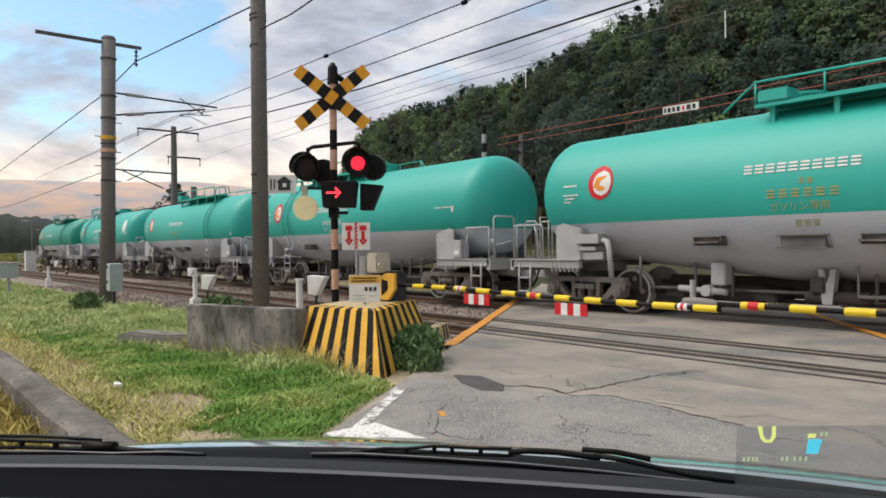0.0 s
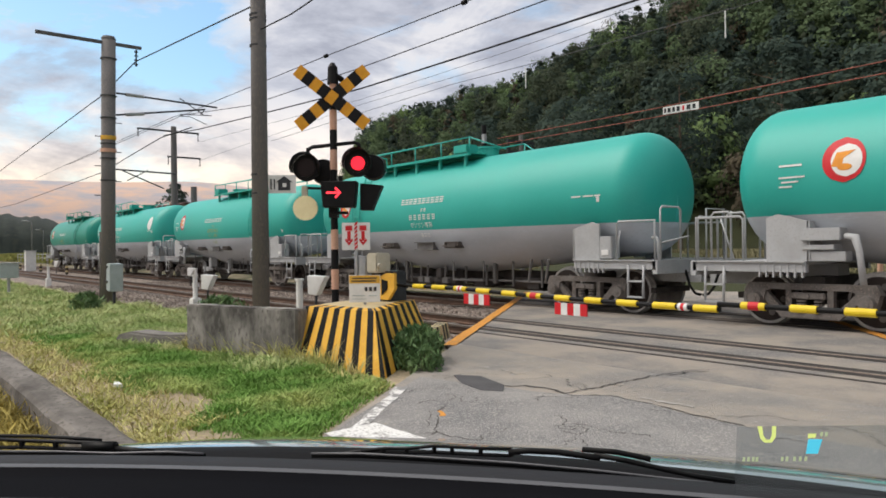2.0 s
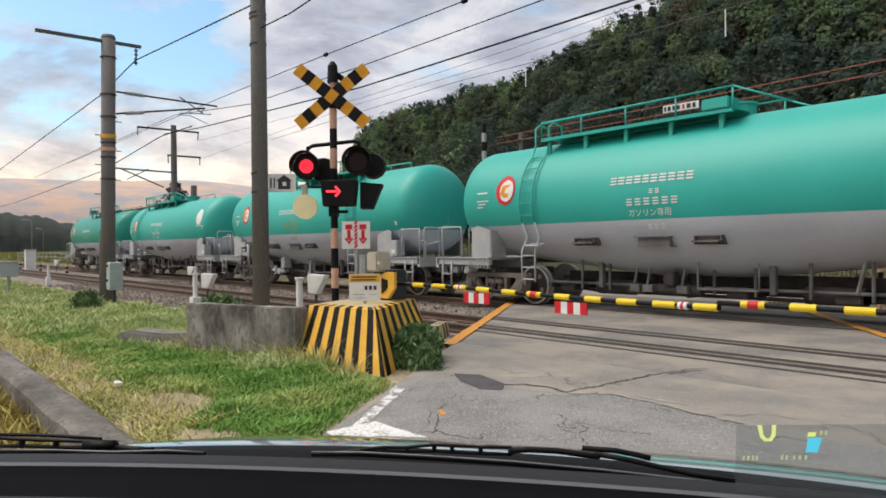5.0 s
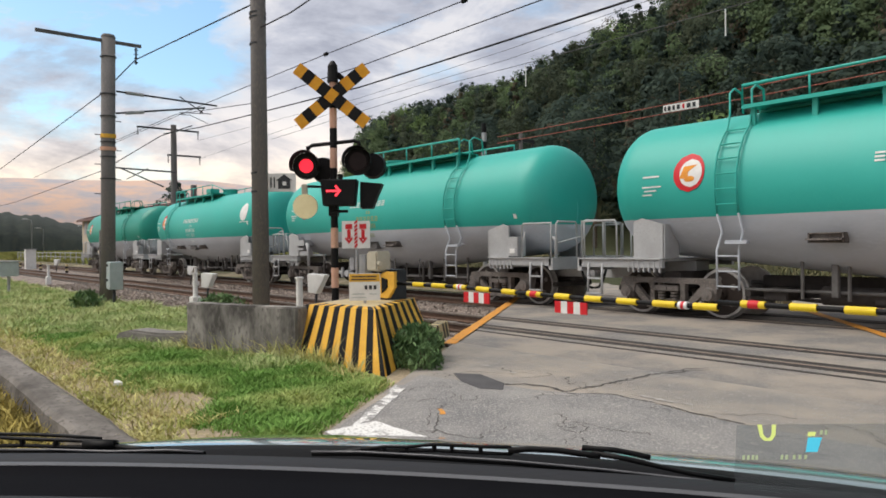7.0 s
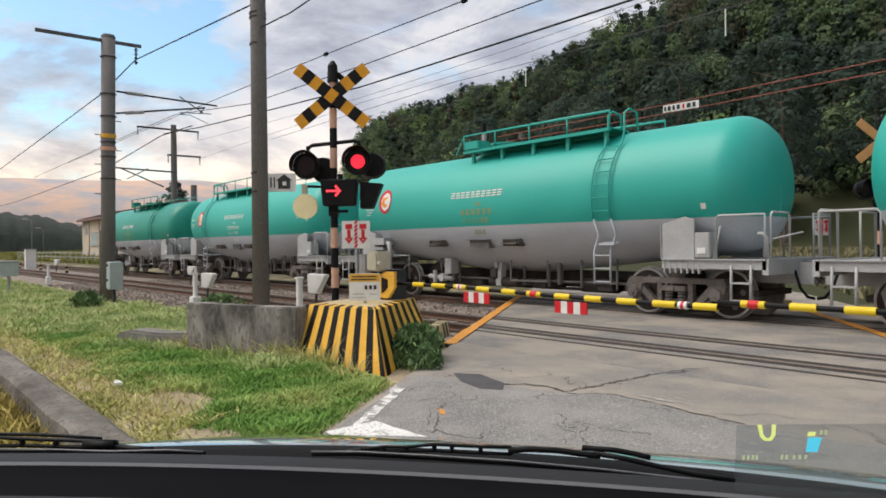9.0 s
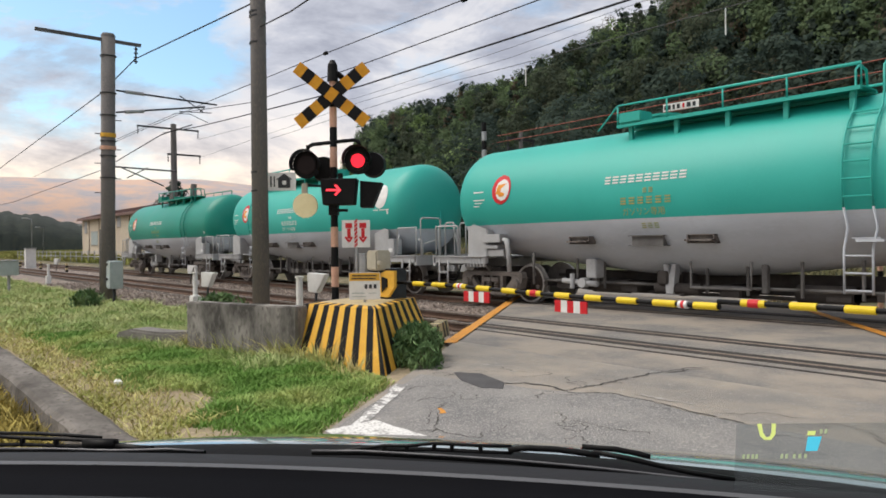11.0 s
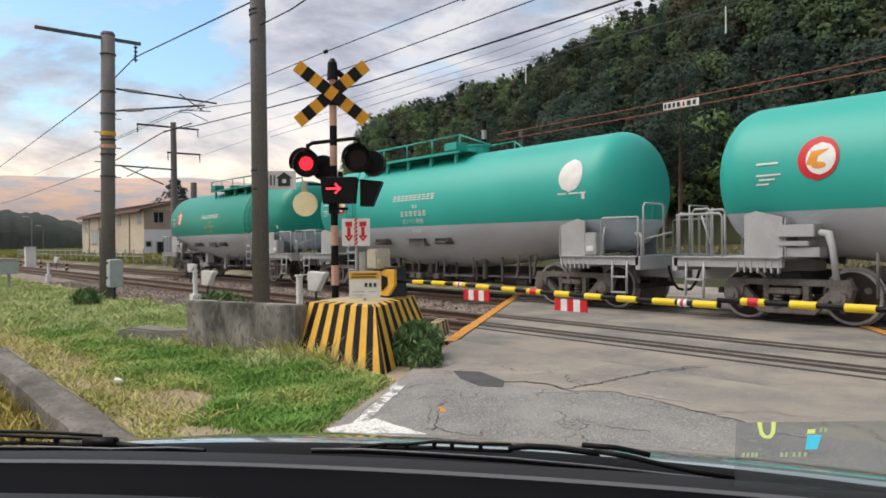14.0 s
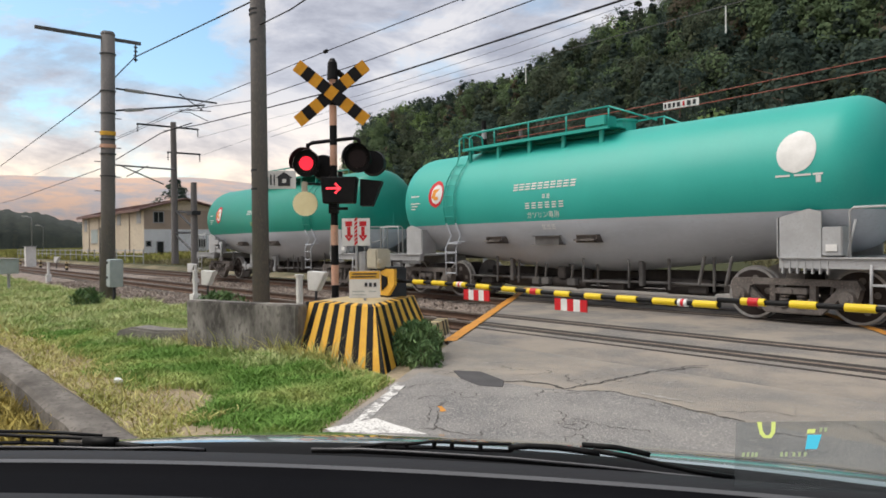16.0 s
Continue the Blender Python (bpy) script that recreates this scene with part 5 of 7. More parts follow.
def utility_pole():
    t = thing("utility_pole", pose(-12.05, 5.625, -0.3), "tall brown-grey concrete utility pole", "pole", "poles")
    part("shaft", rod(N(), (0, 0, 0), (0.03, 0, 10.5), 0.155, 0.125, 24), M["pole"], t, smooth=True)
    for z in (2.62, 2.96, 5.78, 5.86, 5.30):
        part("band", rod(N(), (0, 0, z), (0, 0, z + 0.035), 0.153, seg=24), M["dark_steel"], t, "dark steel band")
    b = N()
    box(b, 0.16, 0.66, -0.012, 0.012, 2.62, 2.95, 0.004)
    pl = part("plate", b, M["white"], t, "small white plate")
    pl.matrix_basis = pose(0, 0, 0.02, 0, 0, 50.5)
    k = N()
    prism(k, [(0.34, 2.67), (0.56, 2.67), (0.56, 2.82), (0.60, 2.82), (0.45, 2.93), (0.30, 2.82), (0.34, 2.82)], -0.022, -0.014, axis=1)
    part("pictogram", k, M["dark_steel"], pl, "dark house-shaped pictogram")
    k = N()
    box(k, 0.42, 0.49, -0.026, -0.022, 2.73, 2.80)
    part("pictogram_window", k, M["white"], pl)
    for x in (0.20, 0.26):
        k = N()
        box(k, x, x + 0.022, -0.02, -0.013, 2.69, 2.88)
        part("lettering", k, M["dark_steel"], pl)


utility_pole()


def catenary_mast():
    t = thing("catenary_mast", pose(-20.98, 5.27, -0.35, 0, 2.9, 0), "concrete catenary mast with cantilever and yellow band", "catenary mast", "poles")
    part("shaft", rod(N(), (0, 0, 0), (0, 0, 7.45), 0.185, 0.178, 24), M["pole"], t, smooth=True)
    part("cap", rod(N(), (0, 0, 7.45), (0, 0, 7.52), 0.19, 0.15, 20), M["pole"], t)
    part("band", rod(N(), (0, 0, 4.72), (0, 0, 4.83), 0.201, seg=24), M["yellow"], t, "yellow band")
    part("band", rod(N(), (0, 0, 4.38), (0, 0, 4.48), 0.203, seg=24), M["pink"], t, "faded pink band")
    for z in (6.9, 5.9, 5.3, 4.6, 4.2, 3.6):
        part("clamp", rod(N(), (0, 0, z), (0, 0, z + 0.03), 0.208, seg=20), M["dark_steel"], t)
    arm = N()
    box(arm, -0.05, 0.05, -1.75, 0.85, 7.30, 7.38)
    part("feeder_arm", arm, M["weathered_steel"], t, "steel feeder arm")
    ins = N()
    insulator(ins, (0, 0.72, 7.28), (0, 0.72, 6.82), 0)
    part("insulator", ins, M["dark_steel"], t)
    c = N()
    rod(c, (0, 0.2, 6.02), (-0.2, 3.12, 5.98), 0.026)
    rod(c, (0, 0.2, 5.42), (-0.2, 2.75, 5.88), 0.026)
    rod(c, (-0.2, 2.0, 6.12), (-0.2, 2.7, 5.72), 0.016)
    rod(c, (-0.2, 2.0, 5.66), (-0.2, 2.95, 5.72), 0.012)
    rod(c, (-0.2, 2.75, 5.88), (-0.2, 2.6, 5.7), 0.012)
    path(c, [(-0.2, 2.0, 5.60), (-0.2, 2.3, 5.62), (-0.2, 2.85, 5.42)], 0.010)
    part("cantilever", c, M["dark_steel"], t, "tubular steel cantilever")
    part("insulator", rod(N(), (-0.03, 0.45, 6.02), (-0.06, 0.95, 6.015), 0.05, seg=12), M["steel"], t, "pale rod insulator")
    part("insulator", rod(N(), (-0.03, 0.45, 5.46), (-0.06, 0.95, 5.54), 0.05, seg=12), M["steel"], t, "pale rod insulator")
    cab = N()
    box(cab, 0.36, 0.72, -0.14, 0.20, 0.62, 1.36, 0.02)
    cb = part("cabinet", cab, M["boxgrey"], t, "pale grey-green switch cabinet")
    for z in (0.9, 1.3):
        part("hinge", box(N(), 0.42, 0.52, -0.16, -0.14, z - 0.06, z), M["black"], cb)
    part("bracket", box(N(), 0.1, 0.36, -0.04, 0.04, 0.95, 1.05), M["dark_steel"], t)
    part("conduit", path(N(), [(-0.16, -0.16, 0.0), (-0.16, -0.16, 2.2)], 0.03), M["concrete"], t, "pale conduit up the mast")
    part("cable_pipe", path(N(), [(0.5, 0.03, 0.64), (0.5, 0.03, 0.0)], 0.04), M["dark_steel"], t)
    for z in (3.2, 3.6, 4.0, 4.4, 4.8, 5.2):
        s = 1 if int(z * 10) % 8 else -1
        st = N()
        rod(st, (0, s * 0.19, z), (0, s * 0.34, z), 0.012, seg=6)
        part("climbing_step", st, M["dark_steel"], t)


catenary_mast()


def far_mast(x, y, h, zb, arms, label, r=0.22):
    t = thing("catenary_mast", pose(x, y, zb), label, "catenary mast", "poles")
    part("shaft", rod(N(), (0, 0, 0), (0, 0, h), r, r * 0.78, 14), M["pole"], t)
    for z, y0, y1 in arms:
        part("crossarm", box(N(), -0.05, 0.05, y0, y1, z - 0.05, z + 0.05), M["dark_steel"], t)
        for yy in (y0 + 0.05, y1 - 0.05):
            i = N()
            insulator(i, (0, yy, z - 0.03), (0, yy, z - 0.5), 0)
            part("insulator", i, M["dark_steel"], t)
    return t


far_mast(-45.1, 15.3, 8.9, 0.2, ((8.6, -2.2, 1.6), (7.0, -0.4, 1.7)), "distant concrete catenary mast with two crossarms")
m3 = far_mast(-42.0, 15.4, 4.9, 0.2, (), "short concrete mast with a steel brace")
for za, zb_, nm in ((3.3, 3.06, "crossbar"), (3.3, 2.15, "brace"), (1.96, 1.91, "crossbar"), (1.75, 0.7, "brace")):
    part(nm, rod(N(), (-2.75, -0.1, za), (0, 0, zb_), 0.065, seg=8), M["dark_steel"], m3)
part("terminal_box", box(N(), -0.45, 0.45, -0.3, 0.25, 2.95, 3.2, 0.03), M["dark_steel"], m3, "dark terminal box")
far_mast(-118, 12.5, 9.5, -0.1, ((9.2, -1.0, 1.0),), "far catenary mast beside the line")
far_mast(-150, 17.5, 8.5, -0.1, ((8.2, -1.0, 1.0),), "far catenary mast beside the line")
# a thin braced gantry beam behind the pole
gb = thing("gantry_beam", pose(0, 0, 0), "thin steel cantilever frame of a further mast", "cantilever")
part("beam", rod(N(), (-45.660, 12.000, 6.270), (-42.380, 14.500, 5.850), 0.05), M["dark_steel"], gb)
part("strut", rod(N(), (-44.820, 12.000, 6.190), (-43.090, 14.000, 5.010), 0.04), M["dark_steel"], gb)
part("strut", rod(N(), (-44.430, 12.300, 5.500), (-42.760, 13.000, 6.000), 0.03), M["dark_steel"], gb)


def wire(label, pts, r, mat=None):
    whole("overhead_wire", wire_mesh([pts], r), mat or M["black"], label, "wire", group="overhead wires")


wire("messenger wire over the near track", [(-40.910, 8.400, 5.850), (-20.860, 8.400, 5.850), (-14.390, 8.400, 5.800), (-9.510, 8.400, 5.710), (-7.050, 8.400, 5.680)], 0.011)
wire("contact wire over the near track", [(-50.260, 8.400, 5.840), (-31.920, 8.400, 5.930), (-24.540, 8.400, 5.930), (-18.580, 8.400, 5.330), (-12.890, 8.400, 5.230), (-7.520, 8.400, 5.210), (-5.220, 8.400, 5.210)], 0.011)
wire("thick black cable beyond the tracks", [(-44.820, 14.600, 8.460), (-38.950, 14.600, 8.040), (-31.860, 14.400, 7.650), (-21.490, 14.000, 7.080), (-13.610, 13.600, 6.870), (-9.180, 13.200, 6.700), (-6.540, 13.000, 6.660)], 0.028)
wire("thin wire over the far track", [(-32.840, 12.300, 6.380), (-18.890, 12.300, 6.040), (-12.310, 12.300, 6.110), (-8.160, 12.300, 6.220), (-6.500, 12.300, 6.270)], 0.006, M["pale_wire"])
wire("thin wire over the far track", [(-32.860, 12.300, 5.510), (-18.890, 12.300, 5.880), (-12.310, 12.300, 5.870), (-7.540, 12.300, 6.050), (-5.990, 12.300, 6.110)], 0.006, M["pale_wire"])
wire("thin wire beyond the far track", [(-31.870, 15.500, 6.590), (-23.820, 15.500, 6.730), (-18.220, 15.500, 6.830), (-14.800, 15.500, 6.770), (-11.320, 15.500, 6.740), (-7.550, 15.500, 6.730), (-5.110, 15.500, 6.740)], 0.010, M["pale_wire"])
wire("feeder wire on the mast arm", [(-59.920, 5.800, 5.410), (-44.200, 5.800, 5.660), (-23.540, 5.800, 6.120), (-20.040, 5.800, 6.440), (-12.830, 5.800, 5.960), (-10.210, 5.800, 5.860)], 0.016)
wire("wire from the utility pole", [(-11.870, 5.600, 5.280), (-10.730, 5.600, 5.250), (-10.000, 5.600, 5.290), (-9.180, 5.600, 5.410)], 0.013)
wire("sagging wire to the far mast", [(-122.310, 16.000, 7.900), (-105.150, 15.500, 7.530), (-57.060, 14.000, 7.190), (-41.010, 13.200, 7.710), (-38.340, 14.000, 8.000)], 0.03)
for a, b in (((-17.610, 17.000, 5.050), (-5.620, 17.000, 5.210)), ((-17.620, 17.000, 4.830), (-5.630, 17.000, 4.950))):
    a, b = Vector(a), Vector(b)
    wire("reddish wire behind the train", [a, a.lerp(b, 0.5) - Vector((0, 0, 0.04)), b, b + (b - a) * 0.3], 0.014, M["redwire"])
for p in ((-14.800, 15.500, 6.700), (-8.440, 15.500, 6.720)):
    whole("wire_tag", rod(N(), p, (p[0], p[1], p[2] - 0.62), 0.017, seg=8), M["white"], "white plastic rod hanging on a wire", "wire tag", group="wire tags")
for px in ((-14.390, 8.400, 5.800), (-9.510, 8.400, 5.710)):
    whole("wire_clamp", rod(N(), (px[0] - 0.05, px[1], px[2]), (px[0] + 0.05, px[1], px[2]), 0.045, seg=8), M["black"], "small dark clamp on a wire", "wire clamp", group="wire clamps")
# hanging sign on the reddish wires
hs_ = thing("hanging_sign", pose(0, 0, 0), "white warning strip hung on the wires", "sign")
p, q = Vector((-11.070, 17.000, 4.980)), Vector((-10.010, 17.000, 4.970))
strip = N()
prism(strip, [(p.x, p.z - 0.10), (q.x, q.z - 0.10), (q.x, q.z + 0.10), (p.x, p.z + 0.10)], 16.98, 17.0, axis=1)
sp_ = part("panel", strip, M["white"], hs_)
for i, (a, c) in enumerate(((0.04, 0.05), (0.14, 0.08), (0.28, 0.06), (0.40, 0.08), (0.56, 0.05), (0.68, 0.10), (0.84, 0.08))):
    b = N()
    u0, u1 = p.lerp(q, a), p.lerp(q, a + c)
    prism(b, [(u0.x, u0.z - 0.06), (u1.x, u1.z - 0.06), (u1.x, u1.z + 0.06), (u0.x, u0.z + 0.06)], 16.965, 16.978, axis=1)
    part("lettering", b, M["red"] if i == 4 else M["dark_steel"], sp_)


# ---- trackside things ----
def white_post(x, y, z0, z1, label):
    t = thing("trackside_post", pose(x, y, z0), label, "trackside post", "trackside posts")
    h = z1 - z0
    part("tube", rod(N(), (0, 0, -0.4), (0, 0, h), 0.055, seg=14), M["white"], t)
    part("cap", rod(N(), (0, 0, h), (0, 0, h + 0.03), 0.075, seg=14), M["white"], t)
    part("foot", box(N(), -0.13, 0.13, -0.1, 0.1, -0.45, 0.12, 0.015), M["white"], t)


white_post(-10.54, 5.6, 0.0, 0.80, "white trackside post behind the wall")
white_post(-16.9, 6.2, 0.05, 0.70, "white trackside post on a small box")
white_post(-36.3, 6.6, 0.0, 0.62, "white trackside post on a small box")
white_post((-28.100, 9.900, 0.270)[0], 10.34, -0.1, 0.55, "white post between the tracks")


def shield(x, y, z, s, label):
    t = thing("detector_head", pose(x, y, z, 0, 0, 30), label, "detector", "detectors")
    b = N()
    prism(b, [(-0.12 * s, 0.0), (0.04 * s, -0.02 * s), (0.20 * s, 0.28 * s), (-0.13 * s, 0.30 * s)], -0.08 * s, 0.08 * s, axis=1)
    bmesh.ops.bevel(b, geom=b.edges[:], offset=0.012, segments=2, affect="EDGES")
    part("housing", b, M["white"], t, "white slanted hood")
    part("stalk", path(N(), [(0, 0, 0.05 * s), (-0.02 * s, 0, -0.16 * s), (-0.08 * s, 0, -0.7)], 0.022), M["dark_steel"], t)


shield(-10.0, 5.62, 0.60, 1.0, "white detector head behind the wall")
shield(-16.2, 6.25, 0.42, 1.1, "white detector head beside the track")
shield((-28.580, 10.300, 0.480)[0], 10.34, 0.28, 1.1, "white detector head between the tracks")

cabt = thing("signal_cabinet", pose(-28.8, 4.0, -0.2), "small grey cabinet on a thin post", "cabinet")
part("body", box(N(), -0.24, 0.24, -0.28, 0.28, 0.62, 1.12, 0.015), M["boxgrey"], cabt)
part("roof", box(N(), -0.28, 0.28, -0.33, 0.33, 1.12, 1.15, 0.01), M["steel"], cabt)
part("post", rod(N(), (0, 0, -0.3), (0, 0, 0.62), 0.05), M["steel"], cabt)
hut = thing("relay_box", pose(-63.8, 10.35, -0.1), "white metal relay box beside the tracks", "relay box")
part("body", box(N(), -0.32, 0.32, -0.36, 0.36, -0.1, 1.48, 0.03), M["white"], hut)
part("roof", box(N(), -0.37, 0.37, -0.41, 0.41, 1.48, 1.54, 0.01), M["steel"], hut)
shield(-53.8, 10.3, 0.30, 1.3, "white detector head between the tracks far off")
for x in (-68.0, -59.4, -50.8):
    mp_ = thing("marker_post", pose(x, 10.3, -0.17), "short marker post banded yellow and black", "marker post", "marker posts")
    for k in range(4):
        part("band", rod(N(), (0, 0, 0.14 * k), (0, 0, 0.14 * (k + 1)), 0.09, seg=10), M["pale_top"] if k % 2 else M["black"], mp_)

# small striped kerb stones at the crossing's corner
for i, (x, y) in enumerate(((-7.92, 6.28), (-8.22, 6.68), ((-6.590, 14.280, 0.000)[0], (-6.590, 14.280, 0.000)[1]), ((-7.020, 14.800, 0.000)[0], (-7.020, 14.800, 0.000)[1]))):
    t = thing("kerb_stone", pose(x, y, 0, 0, 0, 128), "small kerb stone in yellow and black stripes", "kerb stone", "kerb stones")
    for k in range(5):
        b = N()
        prism(b, [(-0.12, -0.05), (0.12, -0.05), (0.08, 0.17), (-0.08, 0.17)], -0.24 + 0.096 * k, -0.24 + 0.096 * (k + 1), axis=0)
        part("stripe", b, M["pale_top"] if k % 2 == 0 else M["black"], t)

# yellow disc hung beside the lamps
yd = thing("round_disc", pose(-8.50, 4.62, 1.87, 0, 0, 50), "pale yellow round disc with a scalloped rim", "disc")
b = N()
pts = [((0.162 + 0.006 * (i % 2)) * math.cos(2 * math.pi * i / 40), (0.162 + 0.006 * (i % 2)) * math.sin(2 * math.pi * i / 40)) for i in range(40)]
prism(b, pts, -0.02, 0.02, axis=1)
part("plate", b, M["pale_yellow"], yd)
part("stem", box(N(), -0.05, 0.03, -0.01, 0.03, 0.15, 0.30, 0.01), M["beige"], yd)
part("bracket", path(N(), [(-0.01, 0.02, 0.26), (0.0, 0.1, 0.28), (0.26, 0.30, 0.28)], 0.016), M["dark_steel"], yd)

# striped black and white post and insulator pole behind the train
sp2 = thing("banded_post", pose((-17.740, 16.500, 4.460)[0], 16.5, -0.1), "tall post banded black and white", "post")
for k in range(18):
    part("band", rod(N(), (0, 0, 0.31 * k), (0, 0, 0.31 * (k + 1)), 0.085, seg=10), M["black"] if k % 2 else M["steel"], sp2)
far_mast((-18.430, 19.000, 4.190)[0], 19, 5.6, -0.1, ((5.3, -0.7, 0.7), (4.9, -0.7, 0.7)), "wooden pole with insulators beyond the train", 0.09)


sign_board(pose((-6.270, 15.300, 1.620)[0], 15.3, (-6.270, 15.300, 1.620)[2], 0, 0, 50), 0.34, 0.34, "white sign with red down arrows beyond the tracks", arrows)

# ---- house, far hills ----
def plaster_house():
    t = thing("house", pose(-87.1, 25.93, 0.3), "two-storey cream house with a brown roof", "house")
    L, W, H, R, peak = 30.0, 8.2, 5.45, 6.65, 4.9
    w = N()
    prism(w, [(0, 0), (W, 0), (W, 5.8), (peak, R), (0, H)], -L, 0, axis=0)
    part("wall", w, M["plaster"], t, "cream plaster walls")
    rf = N()
    for a, b in (((-0.6, H - 0.16), (peak, R + 0.06)), ((W + 0.6, 5.68), (peak, R + 0.06))):
        prism(rf, [a, b, (b[0], b[1] + 0.18), (a[0], a[1] + 0.18)], -L - 0.5, 0.7, axis=0)
    part("roof", rf, M["roof"], t, "dull red-brown metal roof")
    part("fascia", box(N(), -L - 0.5, 0.7, -0.68, -0.60, H - 0.30, H - 0.02), M["roof"], t)
    for k in range(22):
        part("roof_seam", prism(N(), [(-0.6, H + 0.03), (peak, R + 0.25), (peak, R + 0.30), (-0.6, H + 0.08)], -L + 1.4 * k, -L + 1.4 * k + 0.06, axis=0), M["roof"], t)

    def opening(name, face, a0, a1, z0, z1, mat):
        if face == "gable":
            o = part(name, box(N(), 0.03, 0.09, a0, a1, z0, z1), mat, t)
            for b0, b1, c0, c1 in ((a0 - 0.1, a1 + 0.1, z1, z1 + 0.1), (a0 - 0.1, a1 + 0.1, z0 - 0.1, z0), (a0 - 0.1, a0, z0, z1), (a1, a1 + 0.1, z0, z1)):
                part("frame", box(N(), 0.03, 0.13, b0, b1, c0, c1), M["steel"], o)
        else:
            o = part(name, box(N(), -a1, -a0, -0.06, 0.0, z0, z1), mat, t)
            for b0, b1, c0, c1 in ((-a1 - 0.1, -a0 + 0.1, z1, z1 + 0.1), (-a1 - 0.1, -a0 + 0.1, z0 - 0.1, z0)):
                part("frame", box(N(), b0, b1, -0.10, 0, c0, c1), M["steel"], o)
    part("cladding", box(N(), 0, 0.03, 0.02, W - 0.02, 3.1, 5.38), M["plaster_dk"], t, "tan upper cladding")
    part("panel", box(N(), 0, 0.03, 0.02, W - 0.02, 0.2, 3.05), M["whitewash"], t, "bluish white lower wall")
    opening("window", "gable", 1.15, 2.25, 3.9, 5.1, M["glass_dark"])
    part("sash", box(N(), 0.09, 0.12, 1.65, 1.72, 3.9, 5.1), M["steel"], t)
    opening("window", "gable", 0.25, 0.75, 1.05, 1.6, M["glass_dark"])
    opening("door", "gable", 1.5, 2.2, 0.0, 1.55, M["glass_dark"])
    opening("window", "gable", 6.3, 7.3, 0.9, 1.8, M["glass_dark"])
    opening("window", "long", 21, 24.5, 1.6, 3.4, M["boxgrey"])
    opening("window", "long", 1.0, 2.6, 3.9, 5.2, M["steel"])
    opening("window", "long", 9.5, 11.0, 3.9, 5.2, M["steel"])
    opening("window", "long", 27, 28.4, 3.4, 5.0, M["steel"])
    for k in (5.6, 13.5, 20.0, 25.6):
        part("pipe", rod(N(), (-k, -0.08, 0), (-k, -0.08, H), 0.07), M["plaster_dk"], t)



M["plaster"] = material("cream_plaster", (0.62, 0.54, 0.42), (0.52, 0.44, 0.34), 0.25, 0.9, bump=0.1, fine=3, c=(0.46, 0.40, 0.31))
M["plaster_dk"] = material("old_plaster", (0.42, 0.34, 0.28), (0.33, 0.27, 0.22), 0.4, 0.9)
M["whitewash"] = material("bluish_whitewash", (0.80, 0.83, 0.86), (0.70, 0.73, 0.75), 0.6, 0.9, c=(0.45, 0.46, 0.46))
M["roof"] = material("brown_metal_roof", (0.20, 0.12, 0.10), (0.13, 0.085, 0.075), 0.5, 0.6, stretch=(6, 1, 1))
M["glass_dark"] = material("dark_window_glass", (0.02, 0.024, 0.028), (0.03, 0.034, 0.038), 2, 0.12)
plaster_house()


def backdrop(name, dist, az0, az1, n, base, amp, seed, mat, label, tz=0.0, jag=0.0):
    """A far ridge: a long bank with an uneven crest, between two bearings (degrees from -X towards +Y)."""
    r = np.random.default_rng(seed)
    ph = r.uniform(0, 6.28, 8)
    vs, fs = [], []
    for i in range(n + 1):
        a = az0 + (az1 - az0) * i / n
        u = i / n
        h = base(a) + amp * sum(math.sin(u * (3 + 5 * k) * 2 + ph[k]) / (k + 1.3) for k in range(8)) + jag * r.uniform(-1, 1)
        c, s = -math.cos(radians(a)), math.sin(radians(a))
        for d, z in ((dist, -20.0), (dist * 1.02, h * 0.35), (dist * 1.10, h * 0.75 + jag * r.uniform(-1, 1)), (dist * 1.2, h), (dist * 1.5, h * 0.5)):
            vs.append((c * d, s * d, z))
    for i in range(n):
        for k in range(4):
            fs.append((i * 5 + k, (i + 1) * 5 + k, (i + 1) * 5 + k + 1, i * 5 + k + 1))
    whole(name, from_arrays(name, vs, fs, mat), None, label, "mountains", "structure", smooth=True)


# lit slopes, bluish shade and haze are put into the colours and emission
M["mountain"] = material("hazed_mountain", (0.50, 0.35, 0.27), (0.30, 0.30, 0.325), 0.007, 1.0, bump=0.0, emit=0.10, spread=(0.40, 0.60), stretch=(1, 1, 3.0))
M["dark_wood"] = material("far_wood", (0.012, 0.018, 0.016), (0.030, 0.038, 0.030), 0.10, 1.0, bump=0.0, fine=0.35, c=(0.03, 0.035, 0.026), stretch=(1, 1, 0.5))
backdrop("mountain_range", 2300, -60, 60, 160, lambda a: float(np.interp(a, (-60, 0, 8, 14, 20, 26, 34, 60), (160, 205, 226, 238, 238, 230, 216, 190))), 16, 5, M["mountain"], "brown mountain range with haze and evening light painted in")
backdrop("wooded_ridge", 520, -40, 24, 260, lambda a: float(np.interp(a, (-40, 4, 7, 9.5, 12.5, 16, 24), (32, 26, 31, 28, 19, 7, -5))), 1.2, 7, M["dark_wood"], "low ridge of dark conifer wood", jag=1.3)


